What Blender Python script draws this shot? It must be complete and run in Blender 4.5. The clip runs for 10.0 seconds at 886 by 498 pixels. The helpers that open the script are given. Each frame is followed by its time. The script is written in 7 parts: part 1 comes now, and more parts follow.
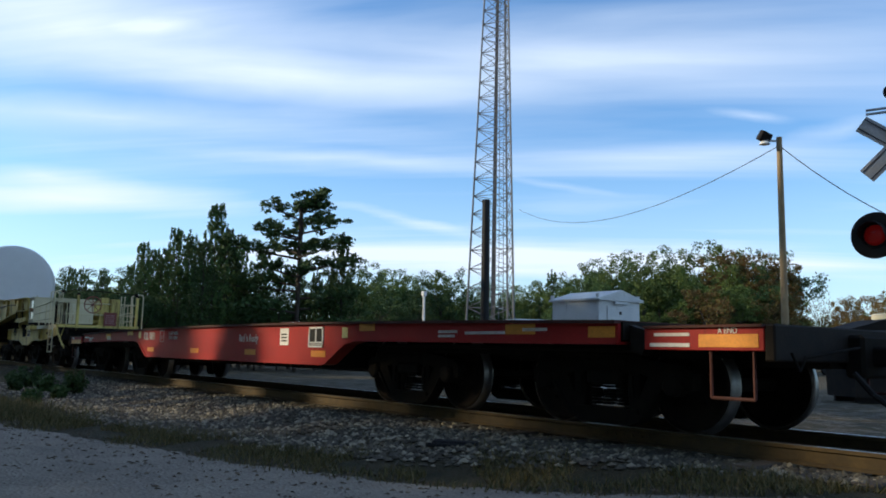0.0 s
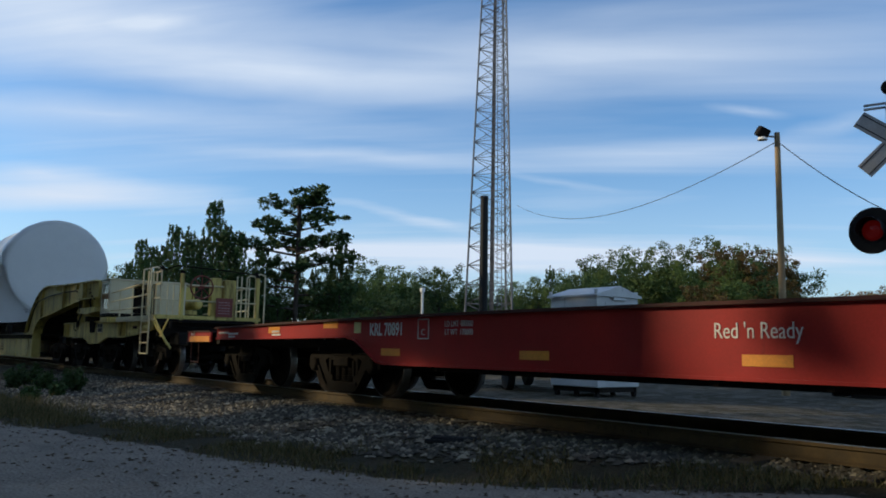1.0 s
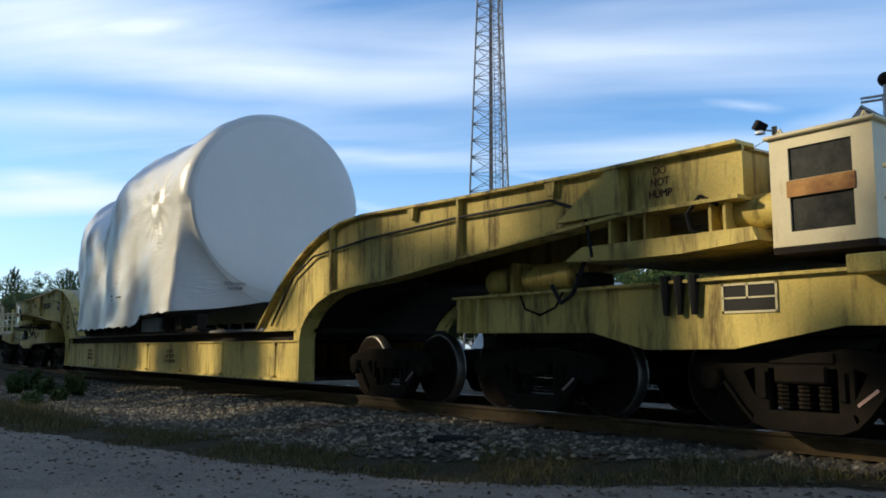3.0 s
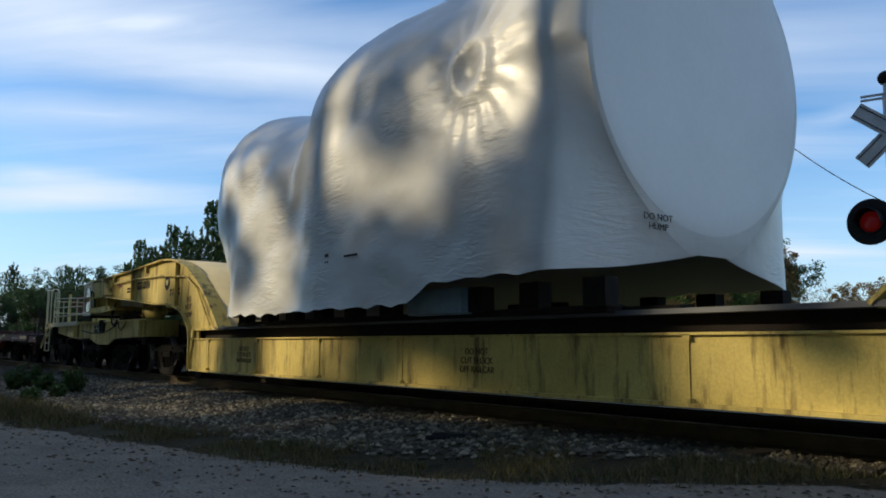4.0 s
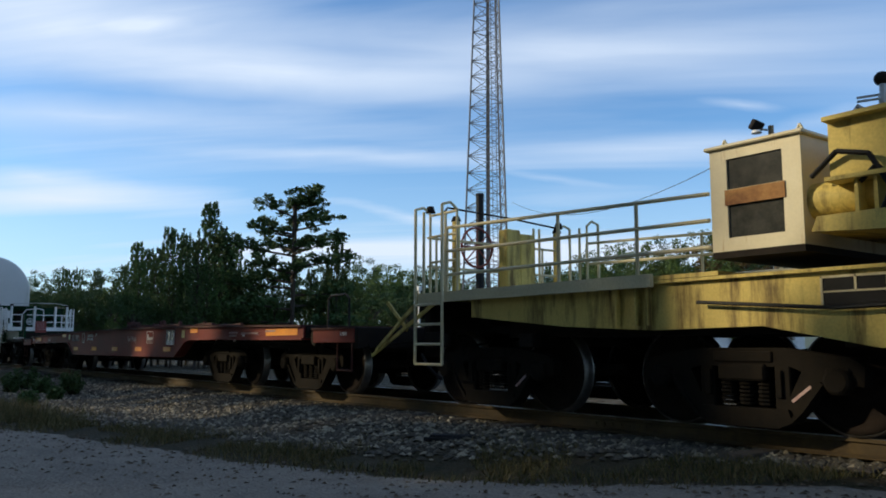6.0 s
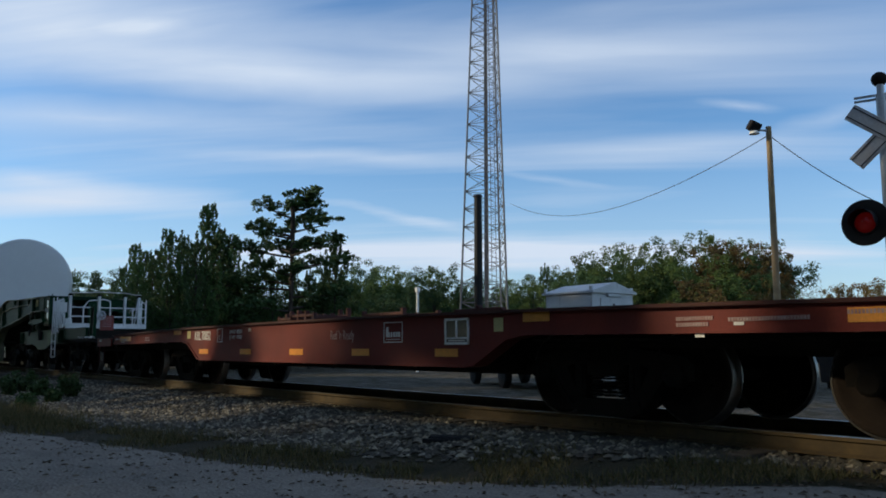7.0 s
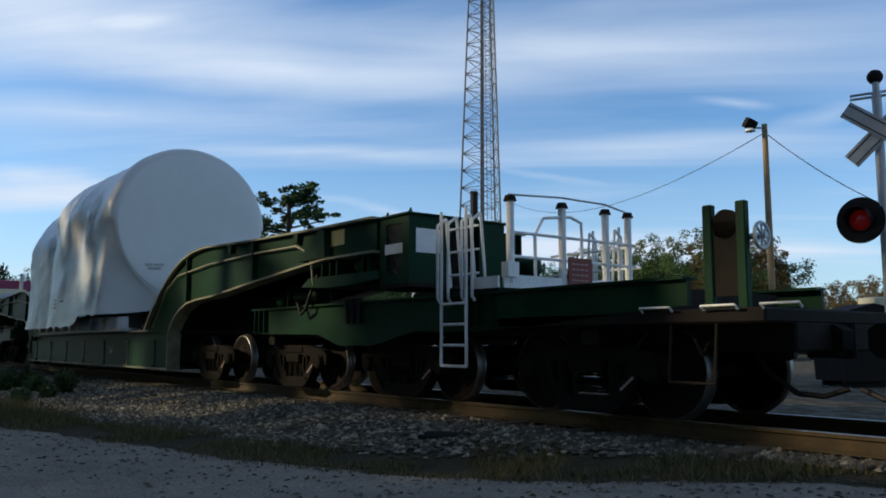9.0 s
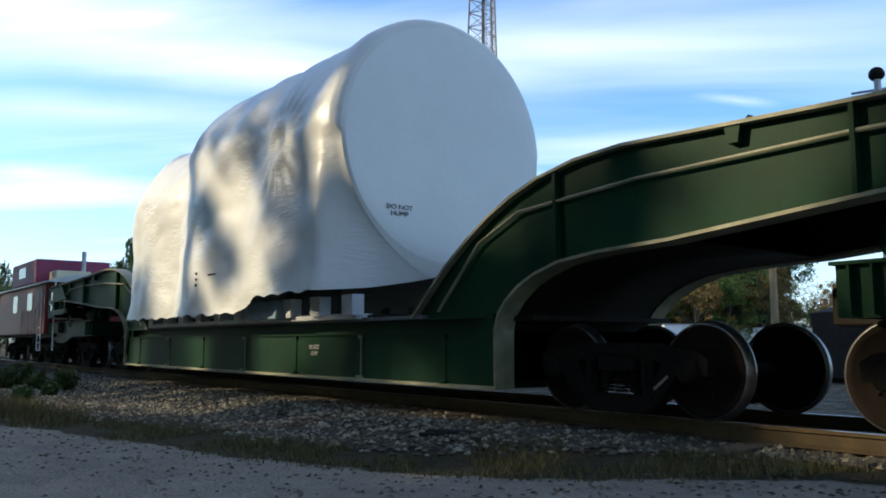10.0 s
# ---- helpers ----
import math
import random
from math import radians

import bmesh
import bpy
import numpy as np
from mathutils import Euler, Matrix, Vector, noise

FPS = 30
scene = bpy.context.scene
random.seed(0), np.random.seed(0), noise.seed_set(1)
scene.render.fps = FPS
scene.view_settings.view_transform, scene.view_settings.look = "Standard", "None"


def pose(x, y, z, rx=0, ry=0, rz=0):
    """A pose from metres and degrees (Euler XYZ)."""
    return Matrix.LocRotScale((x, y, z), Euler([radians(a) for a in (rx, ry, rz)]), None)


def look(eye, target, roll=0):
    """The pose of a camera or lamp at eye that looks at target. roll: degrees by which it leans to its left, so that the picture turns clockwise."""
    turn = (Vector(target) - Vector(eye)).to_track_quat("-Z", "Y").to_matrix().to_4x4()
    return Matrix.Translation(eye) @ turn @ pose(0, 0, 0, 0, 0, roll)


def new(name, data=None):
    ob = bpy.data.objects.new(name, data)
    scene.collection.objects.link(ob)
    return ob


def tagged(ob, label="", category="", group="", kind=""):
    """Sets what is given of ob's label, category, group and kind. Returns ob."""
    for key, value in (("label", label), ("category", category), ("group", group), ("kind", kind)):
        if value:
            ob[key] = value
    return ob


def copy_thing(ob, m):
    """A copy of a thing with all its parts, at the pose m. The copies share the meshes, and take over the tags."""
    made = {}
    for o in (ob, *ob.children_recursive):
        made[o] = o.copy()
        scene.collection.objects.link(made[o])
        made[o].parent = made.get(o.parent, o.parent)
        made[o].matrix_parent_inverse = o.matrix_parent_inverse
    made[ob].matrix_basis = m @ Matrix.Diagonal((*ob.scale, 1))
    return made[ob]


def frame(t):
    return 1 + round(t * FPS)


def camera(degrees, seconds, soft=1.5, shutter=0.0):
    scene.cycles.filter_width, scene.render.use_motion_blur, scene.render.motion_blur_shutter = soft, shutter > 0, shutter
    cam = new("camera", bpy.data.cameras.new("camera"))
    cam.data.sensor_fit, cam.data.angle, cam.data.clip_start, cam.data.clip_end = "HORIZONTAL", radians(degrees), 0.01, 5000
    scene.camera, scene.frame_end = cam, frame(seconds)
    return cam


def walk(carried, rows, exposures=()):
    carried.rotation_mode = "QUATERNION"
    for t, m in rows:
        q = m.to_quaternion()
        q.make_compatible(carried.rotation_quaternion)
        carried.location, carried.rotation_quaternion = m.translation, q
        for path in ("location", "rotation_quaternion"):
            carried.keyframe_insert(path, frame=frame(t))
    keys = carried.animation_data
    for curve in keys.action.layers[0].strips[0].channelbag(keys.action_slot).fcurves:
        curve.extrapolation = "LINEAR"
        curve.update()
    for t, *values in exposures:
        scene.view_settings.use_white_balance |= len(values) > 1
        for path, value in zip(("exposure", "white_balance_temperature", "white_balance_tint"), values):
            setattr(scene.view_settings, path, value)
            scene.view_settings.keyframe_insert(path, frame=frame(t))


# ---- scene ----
cam = camera(57.0, 10.0, soft=1.8)
EYE = (0.0, -7.9, 0.803)
CAMERA_ROWS = (
    (0.0, 52.700, 7.251, -1.095),
    (0.5, 52.653, 6.965, -1.184),
    (1.0, 52.599, 6.999, -0.940),
    (1.5, 52.398, 6.846, -1.175),
    (2.0, 52.364, 6.796, -1.065),
    (2.5, 51.989, 6.952, -0.401),
    (3.0, 52.661, 6.940, -0.037),
    (4.5, 52.524, 6.693, -0.251),
    (5.0, 52.406, 6.811, -0.057),
    (5.5, 52.471, 6.819, -0.092),
    (7.0, 52.327, 6.948, 0.089),
    (7.5, 52.269, 6.859, 0.021),
    (8.0, 52.160, 6.710, -0.000),
    (8.5, 52.094, 6.874, 0.116),
    (9.0, 52.035, 6.704, -0.017),
    (9.5, 52.049, 6.556, -0.067),
    (10.0, 52.120, 6.539, -0.000))
EXPOSURES = ((0.0, 0.2), (0.8, -0.2), (2.2, -0.2), (3.0, 0.2), (4.5, -0.1), (5.5, 0.05), (7.0, -0.25), (9.0, -0.15), (9.4, 0.25), (10.0, 0.6))
walk(cam, [(t, pose(*EYE, 90 + p, r, y)) for t, y, p, r in CAMERA_ROWS], EXPOSURES)

# ---- light ----
SUN_AZ, SUN_EL = 219.7, 23.0          # clockwise from +y
world = bpy.data.worlds.new("sky")
scene.world = world
world.use_nodes = True
wn, wl = world.node_tree.nodes, world.node_tree.links
wn.clear()


def wnode(kind, **values):
    n = wn.new(kind)
    for k, v in values.items():
        n.inputs[k].default_value = v
    return n


w_out = wnode("ShaderNodeOutputWorld")
w_bg = wnode("ShaderNodeBackground", Strength=0.135)
sky = wn.new("ShaderNodeTexSky")
sky.sky_type, sky.sun_disc = "NISHITA", False
sky.sun_elevation, sky.sun_rotation = radians(SUN_EL), radians(SUN_AZ)
sky.air_density, sky.dust_density, sky.ozone_density = 1.0, 0.6, 2.0
# cirrus: noise on a high flat layer, long across the wind
w_co = wn.new("ShaderNodeTexCoord")
w_sep = wn.new("ShaderNodeSeparateXYZ")
wl.new(w_co.outputs["Generated"], w_sep.inputs[0])
w_add = wn.new("ShaderNodeMath")
w_add.operation, w_add.inputs[1].default_value = "ADD", 0.12
w_max = wn.new("ShaderNodeMath")
w_max.operation, w_max.inputs[1].default_value = "MAXIMUM", 0.02
wl.new(w_sep.outputs[2], w_add.inputs[0])
wl.new(w_add.outputs[0], w_max.inputs[0])
w_div = wn.new("ShaderNodeVectorMath")
w_div.operation = "DIVIDE"
w_cmb = wn.new("ShaderNodeCombineXYZ")
for i in range(3):
    wl.new(w_max.outputs[0], w_cmb.inputs[i])
wl.new(w_co.outputs["Generated"], w_div.inputs[0])
wl.new(w_cmb.outputs[0], w_div.inputs[1])
w_map = wn.new("ShaderNodeMapping")
w_map.vector_type = "TEXTURE"
w_map.inputs["Rotation"].default_value = (0, 0, radians(46))
w_map.inputs["Scale"].default_value = (2.6, 0.42, 1.0)
wl.new(w_div.outputs[0], w_map.inputs["Vector"])
w_n1 = wnode("ShaderNodeTexNoise", Scale=1.0, Detail=6.0, Roughness=0.5, Distortion=0.5)
wl.new(w_map.outputs[0], w_n1.inputs["Vector"])
w_r1 = wn.new("ShaderNodeMapRange")
for i, v in ((1, 0.40), (2, 0.68), (3, 0.06), (4, 0.84)):
    w_r1.inputs[i].default_value = v
wl.new(w_n1.outputs[0], w_r1.inputs[0])
w_mix = wn.new("ShaderNodeMix")
w_mix.data_type = "RGBA"
w_mix.inputs["B"].default_value = (5.7, 6.6, 7.9, 1)
w_hz = wn.new("ShaderNodeMapRange")
for i, v in ((1, 0.02), (2, 0.24), (3, 0.50), (4, 0.0)):
    w_hz.inputs[i].default_value = v
wl.new(w_sep.outputs[2], w_hz.inputs[0])
w_n2 = wnode("ShaderNodeTexNoise", Scale=0.35, Detail=3.0, Roughness=0.5)
wl.new(w_map.outputs[0], w_n2.inputs["Vector"])
w_r2 = wn.new("ShaderNodeMapRange")
for i, v in ((1, 0.35), (2, 0.65), (3, 0.55), (4, 1.15)):
    w_r2.inputs[i].default_value = v
wl.new(w_n2.outputs[0], w_r2.inputs[0])
w_mul = wn.new("ShaderNodeMath")
w_mul.operation = "MULTIPLY"
wl.new(w_r1.outputs[0], w_mul.inputs[0])
wl.new(w_r2.outputs[0], w_mul.inputs[1])
# the long streaks of this afternoon, laid out on the tangent plane of the western sky
SKY_AXIS, SKY_PITCH = radians(142.16), radians(6.8)
_f = (math.cos(SKY_AXIS) * math.cos(SKY_PITCH), math.sin(SKY_AXIS) * math.cos(SKY_PITCH), math.sin(SKY_PITCH))
_r = (math.sin(SKY_AXIS), -math.cos(SKY_AXIS), 0.0)
_u = (-math.cos(SKY_AXIS) * math.sin(SKY_PITCH), -math.sin(SKY_AXIS) * math.sin(SKY_PITCH), math.cos(SKY_PITCH))


def wmath(op, a, b=None, clamp=False):
    n = wn.new("ShaderNodeMath")
    n.operation, n.use_clamp = op, clamp
    for k, v in enumerate((a, b)):
        if v is None:
            continue
        if isinstance(v, float):
            n.inputs[k].default_value = v
        else:
            wl.new(v, n.inputs[k])
    return n.outputs[0]


def wdot(v):
    n = wn.new("ShaderNodeVectorMath")
    n.operation = "DOT_PRODUCT"
    wl.new(w_co.outputs["Generated"], n.inputs[0])
    n.inputs[1].default_value = v
    return n.outputs["Value"]


w_ahead = wdot(_f)
w_plane = wn.new("ShaderNodeCombineXYZ")
wl.new(wmath("DIVIDE", wdot(_r), w_ahead), w_plane.inputs[0])
wl.new(wmath("DIVIDE", wdot(_u), w_ahead), w_plane.inputs[1])
w_n3 = wnode("ShaderNodeTexNoise", Scale=5.0, Detail=5.0, Roughness=0.55)
wl.new(w_plane.outputs[0], w_n3.inputs["Vector"])
w_shift = wn.new("ShaderNodeVectorMath")
w_shift.operation = "MULTIPLY_ADD"
wl.new(w_n3.outputs["Color"], w_shift.inputs[0])
w_shift.inputs[1].default_value, w_shift.inputs[2].default_value = (0.10, 0.022, 0.0), (-0.05, -0.011, 0.0)
w_pos = wn.new("ShaderNodeVectorMath")
wl.new(w_plane.outputs[0], w_pos.inputs[0])
wl.new(w_shift.outputs[0], w_pos.inputs[1])
# middle (right, up), half length, half width, tilt in degrees, strength
STREAKS = ((-0.47, 0.27, 0.40, 0.10, -2, 0.62), (-0.37, 0.275, 0.06, 0.014, 3, 0.4), (-0.45, 0.165, 0.50, 0.030, -3, 0.72), (-0.50, 0.135, 0.30, 0.03, -3, 0.35),
           (-0.15, 0.118, 0.32, 0.015, -3, 0.42), (-0.45, 0.062, 0.36, 0.030, -3, 0.72), (-0.50, 0.092, 0.14, 0.018, -6, 0.5),
           (-0.06, 0.045, 0.13, 0.010, -13, 0.55), (-0.05, 0.0, 0.75, 0.042, 0, 0.72), (0.36, 0.178, 0.07, 0.009, -5, 0.45),
           (0.47, 0.163, 0.09, 0.014, 12, 0.45), (0.12, 0.09, 0.10, 0.007, -7, 0.4), (-0.20, 0.215, 0.42, 0.036, -3, 0.5),
           (0.15, 0.24, 0.40, 0.05, -3, 0.3), (0.30, 0.125, 0.32, 0.035, 3, 0.32), (0.30, -0.005, 0.5, 0.04, 0, 0.55))
w_sum = None
for sx, sy, sl_, sw, tilt, strength in STREAKS:
    mp_ = wn.new("ShaderNodeMapping")
    mp_.vector_type = "TEXTURE"
    mp_.inputs["Location"].default_value = (sx, sy, 0)
    mp_.inputs["Rotation"].default_value = (0, 0, radians(tilt))
    mp_.inputs["Scale"].default_value = (sl_, sw, 1)
    wl.new(w_pos.outputs[0], mp_.inputs["Vector"])
    g_ = wn.new("ShaderNodeTexGradient")
    g_.gradient_type = "QUADRATIC_SPHERE"
    wl.new(mp_.outputs[0], g_.inputs["Vector"])
    one = wmath("MULTIPLY", wmath("POWER", g_.outputs["Fac"], 0.6), strength)
    w_sum = one if w_sum is None else wmath("ADD", w_sum, one)
w_fib = wn.new("ShaderNodeMapRange")
for i, v in ((1, 0.3), (2, 0.7), (3, 0.6), (4, 1.15)):
    w_fib.inputs[i].default_value = v
wl.new(w_n1.outputs[0], w_fib.inputs[0])
w_all = wmath("ADD", wmath("MULTIPLY", w_sum, w_fib.outputs[0]), wmath("MULTIPLY", w_mul.outputs[0], 0.6))
w_scr = wn.new("ShaderNodeMath")
w_scr.operation, w_scr.use_clamp = "MAXIMUM", True
wl.new(w_all, w_scr.inputs[0])
wl.new(w_hz.outputs[0], w_scr.inputs[1])
wl.new(w_scr.outputs[0], w_mix.inputs["Factor"])
w_tint = wn.new("ShaderNodeMix")
w_tint.data_type, w_tint.blend_type = "RGBA", "MULTIPLY"
w_tint.inputs["Factor"].default_value, w_tint.inputs["B"].default_value = 1.0, (0.76, 1.12, 1.42, 1)
wl.new(sky.outputs[0], w_tint.inputs["A"])
wl.new(w_tint.outputs["Result"], w_mix.inputs["A"])
wl.new(w_mix.outputs["Result"], w_bg.inputs[0])
wl.new(w_bg.outputs[0], w_out.inputs[0])

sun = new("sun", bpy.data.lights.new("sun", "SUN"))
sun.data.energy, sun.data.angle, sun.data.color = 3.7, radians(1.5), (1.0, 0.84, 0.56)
sun_way = Vector((math.sin(radians(SUN_AZ)) * math.cos(radians(SUN_EL)), math.cos(radians(SUN_AZ)) * math.cos(radians(SUN_EL)), math.sin(radians(SUN_EL))))
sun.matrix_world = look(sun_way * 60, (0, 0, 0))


# ---- materials ----
def material(name, base, second=None, scale=3.0, rough=0.6, metal=0.0, bump=0.15, fine=40.0, stain=None, stain_amount=0.0,
             streak=False, spec=0.5, vary=0.0, coords="Object", grain=0.25):
    """Two colours in broad noise, a fine grain, and stains or streaks of a third colour."""
    m = bpy.data.materials.new(name)
    m.use_nodes = True
    n, l = m.node_tree.nodes, m.node_tree.links
    b = n["Principled BSDF"]
    b.inputs["Roughness"].default_value, b.inputs["Metallic"].default_value = rough, metal
    b.inputs["Specular IOR Level"].default_value = spec
    co = n.new("ShaderNodeTexCoord")
    second = second or tuple(c * 0.72 for c in base)
    n1 = n.new("ShaderNodeTexNoise")
    n1.inputs["Scale"].default_value, n1.inputs["Detail"].default_value, n1.inputs["Roughness"].default_value = scale, 6, 0.62
    l.new(co.outputs[coords], n1.inputs["Vector"])
    r1 = n.new("ShaderNodeMapRange")
    r1.inputs[1].default_value, r1.inputs[2].default_value = 0.34, 0.66
    l.new(n1.outputs[0], r1.inputs[0])
    mix = n.new("ShaderNodeMix")
    mix.data_type = "RGBA"
    mix.inputs["A"].default_value, mix.inputs["B"].default_value = (*base, 1), (*second, 1)
    l.new(r1.outputs[0], mix.inputs["Factor"])
    last = mix.outputs["Result"]
    n2 = n.new("ShaderNodeTexNoise")
    n2.inputs["Scale"].default_value, n2.inputs["Detail"].default_value = fine, 4
    l.new(co.outputs[coords], n2.inputs["Vector"])
    if stain:
        mp = n.new("ShaderNodeMapping")
        mp.inputs["Scale"].default_value = (5.0, 5.0, 0.7) if streak else (1.6, 1.6, 1.6)
        l.new(co.outputs[coords], mp.inputs["Vector"])
        n3 = n.new("ShaderNodeTexNoise")
        n3.inputs["Scale"].default_value, n3.inputs["Detail"].default_value, n3.inputs["Roughness"].default_value = 1.0, 8, 0.7
        l.new(mp.outputs[0], n3.inputs["Vector"])
        r3 = n.new("ShaderNodeMapRange")
        r3.inputs[1].default_value, r3.inputs[2].default_value = 0.72 - 0.3 * stain_amount, 0.80 - 0.2 * stain_amount
        r3.inputs[4].default_value = 0.85
        l.new(n3.outputs[0], r3.inputs[0])
        m3 = n.new("ShaderNodeMix")
        m3.data_type = "RGBA"
        m3.inputs["B"].default_value = (*stain, 1)
        l.new(r3.outputs[0], m3.inputs["Factor"])
        l.new(last, m3.inputs["A"])
        last = m3.outputs["Result"]
    hsv = n.new("ShaderNodeHueSaturation")
    r2 = n.new("ShaderNodeMapRange")
    r2.inputs[3].default_value, r2.inputs[4].default_value = 1 - grain, 1 + grain
    l.new(n2.outputs[0], r2.inputs[0])
    value = r2.outputs[0]
    if vary:
        info = n.new("ShaderNodeObjectInfo")
        rv = n.new("ShaderNodeMapRange")
        rv.inputs[3].default_value, rv.inputs[4].default_value = 1 - vary, 1 + vary
        l.new(info.outputs["Random"], rv.inputs[0])
        mm = n.new("ShaderNodeMath")
        mm.operation = "MULTIPLY"
        l.new(rv.outputs[0], mm.inputs[0])
        l.new(value, mm.inputs[1])
        value = mm.outputs[0]
    l.new(value, hsv.inputs["Value"])
    l.new(last, hsv.inputs["Color"])
    l.new(hsv.outputs[0], b.inputs["Base Color"])
    if bump:
        bp = n.new("ShaderNodeBump")
        bp.inputs["Strength"].default_value, bp.inputs["Distance"].default_value = bump, 0.01
        l.new(n2.outputs[0], bp.inputs["Height"])
        l.new(bp.outputs[0], b.inputs["Normal"])
    return m


def leaf_material(name, base, second, vary=0.25):
    m = bpy.data.materials.new(name)
    m.use_nodes = True
    n, l = m.node_tree.nodes, m.node_tree.links
    b = n["Principled BSDF"]
    b.inputs["Roughness"].default_value = 0.7
    b.inputs["Specular IOR Level"].default_value = 0.25
    geo, info = n.new("ShaderNodeNewGeometry"), n.new("ShaderNodeObjectInfo")
    mix = n.new("ShaderNodeMix")
    mix.data_type = "RGBA"
    mix.inputs["A"].default_value, mix.inputs["B"].default_value = (*base, 1), (*second, 1)
    l.new(geo.outputs["Random Per Island"], mix.inputs["Factor"])
    hsv = n.new("ShaderNodeHueSaturation")
    rv = n.new("ShaderNodeMapRange")
    rv.inputs[3].default_value, rv.inputs[4].default_value = 1 - vary, 1 + vary
    l.new(info.outputs["Random"], rv.inputs[0])
    l.new(rv.outputs[0], hsv.inputs["Value"])
    l.new(mix.outputs["Result"], hsv.inputs["Color"])
    l.new(hsv.outputs[0], b.inputs["Base Color"])
    return m


RUST, GRIME = (0.13, 0.045, 0.015), (0.025, 0.02, 0.016)
M_RED = material("red_paint", (0.38, 0.016, 0.014), (0.26, 0.012, 0.011), 0.8, 0.55, spec=0.25, stain=(0.12, 0.012, 0.012), stain_amount=0.35, streak=True, bump=0.05)
M_BROWN = material("oxide_red_paint", (0.17, 0.022, 0.015), (0.11, 0.016, 0.012), 0.9, 0.6, spec=0.25, stain=(0.06, 0.014, 0.01), stain_amount=0.4, streak=True, bump=0.06)
M_RUSTDECK = material("rusty_deck_steel", (0.08, 0.022, 0.016), (0.04, 0.013, 0.010), 1.5, 0.85, bump=0.3)
M_CREAM = material("cream_paint", (0.66, 0.52, 0.15), (0.47, 0.36, 0.10), 0.9, 0.6, spec=0.3, stain=(0.075, 0.042, 0.014), stain_amount=0.74, streak=True, bump=0.06)
M_CREAMTOP = material("pale_cream_paint", (0.62, 0.55, 0.34), (0.5, 0.44, 0.27), 0.8, 0.6, stain=RUST, stain_amount=0.1, bump=0.06)
M_CABGREY = material("grey_cream_paint", (0.62, 0.56, 0.38), (0.50, 0.44, 0.29), 1.2, 0.5, stain=(0.26, 0.12, 0.03), stain_amount=0.5, streak=True, bump=0.03, grain=0.08)
M_GREEN = material("dark_green_paint", (0.003, 0.040, 0.016), (0.003, 0.022, 0.009), 0.8, 0.5, spec=0.1, stain=(0.010, 0.020, 0.010), stain_amount=0.35, streak=True, bump=0.05)
M_EDGE = material("worn_pale_flange", (0.30, 0.28, 0.18), (0.14, 0.15, 0.09), 2.0, 0.6, stain=RUST, stain_amount=0.3)
# near-black for grimy steel, and for recesses whose shade is put into colour
M_DARK = material("grimy_shaded_steel", (0.012, 0.010, 0.009), (0.020, 0.015, 0.011), 4.0, 0.8, spec=0.15, bump=0.3)
M_TRUCK = material("grimy_cast_steel", (0.016, 0.013, 0.010), (0.010, 0.009, 0.008), 5.0, 0.9, spec=0.08, stain=(0.05, 0.022, 0.01), stain_amount=0.1, bump=0.4)
M_WHEEL = material("rusty_wheel_steel", (0.018, 0.013, 0.010), (0.012, 0.009, 0.008), 4.0, 0.92, metal=0.0, spec=0.1, bump=0.2)
M_TREAD = material("polished_wheel_tread", (0.30, 0.29, 0.28), (0.2, 0.19, 0.18), 8.0, 0.38, metal=0.9, bump=0.02)
M_RAILHEAD = material("polished_rail_head", (0.38, 0.38, 0.40), (0.28, 0.27, 0.27), 6.0, 0.35, metal=0.9, bump=0.02)
M_RAIL = material("rusty_rail", (0.075, 0.048, 0.017), (0.04, 0.027, 0.012), 4.0, 0.9, bump=0.3)
M_ORANGE = material("orange_reflective_sheet", (0.75, 0.29, 0.02), (0.6, 0.22, 0.02), 3.0, 0.45, stain=GRIME, stain_amount=0.2, bump=0.03)
M_WHITE = material("white_paint", (0.78, 0.78, 0.76), (0.66, 0.66, 0.64), 3.0, 0.5, stain=GRIME, stain_amount=0.12, bump=0.04)
M_LETTER = material("white_lettering", (0.72, 0.70, 0.68), (0.55, 0.52, 0.5), 9.0, 0.6, bump=0.0)
M_FADED = material("faded_lettering", (0.42, 0.32, 0.31), (0.3, 0.16, 0.15), 9.0, 0.6, bump=0.0)
M_BLACK = material("black_paint", (0.010, 0.010, 0.011), (0.015, 0.015, 0.015), 5.0, 0.6, spec=0.2, bump=0.05)
M_YELLOWPLATE = material("yellow_plate", (0.62, 0.56, 0.22), (0.5, 0.45, 0.2), 4.0, 0.5, bump=0.03)
M_REDSIGN = material("dull_red_sign", (0.22, 0.035, 0.025), (0.16, 0.03, 0.02), 4.0, 0.6, bump=0.05)
M_GLASS = material("dirty_dark_window", (0.02, 0.022, 0.022), (0.05, 0.05, 0.045), 6.0, 0.15, bump=0.02)
M_LIGHTBLUE = material("faded_blue_paint", (0.20, 0.30, 0.36), (0.15, 0.22, 0.28), 2.0, 0.5)
M_CABOOSE = material("caboose_red_paint", (0.30, 0.035, 0.035), (0.22, 0.03, 0.03), 1.0, 0.5, stain=GRIME, stain_amount=0.3, streak=True)
M_MAROON = material("caboose_roof_paint", (0.26, 0.03, 0.09), (0.18, 0.025, 0.06), 1.0, 0.55)
M_GALV = material("galvanised_steel", (0.50, 0.51, 0.52), (0.40, 0.41, 0.42), 3.0, 0.5, metal=0.35, bump=0.04)
M_SHED = material("weathered_grey_paint", (0.58, 0.59, 0.58), (0.48, 0.49, 0.49), 1.5, 0.5, stain=GRIME, stain_amount=0.25, streak=True, bump=0.04)
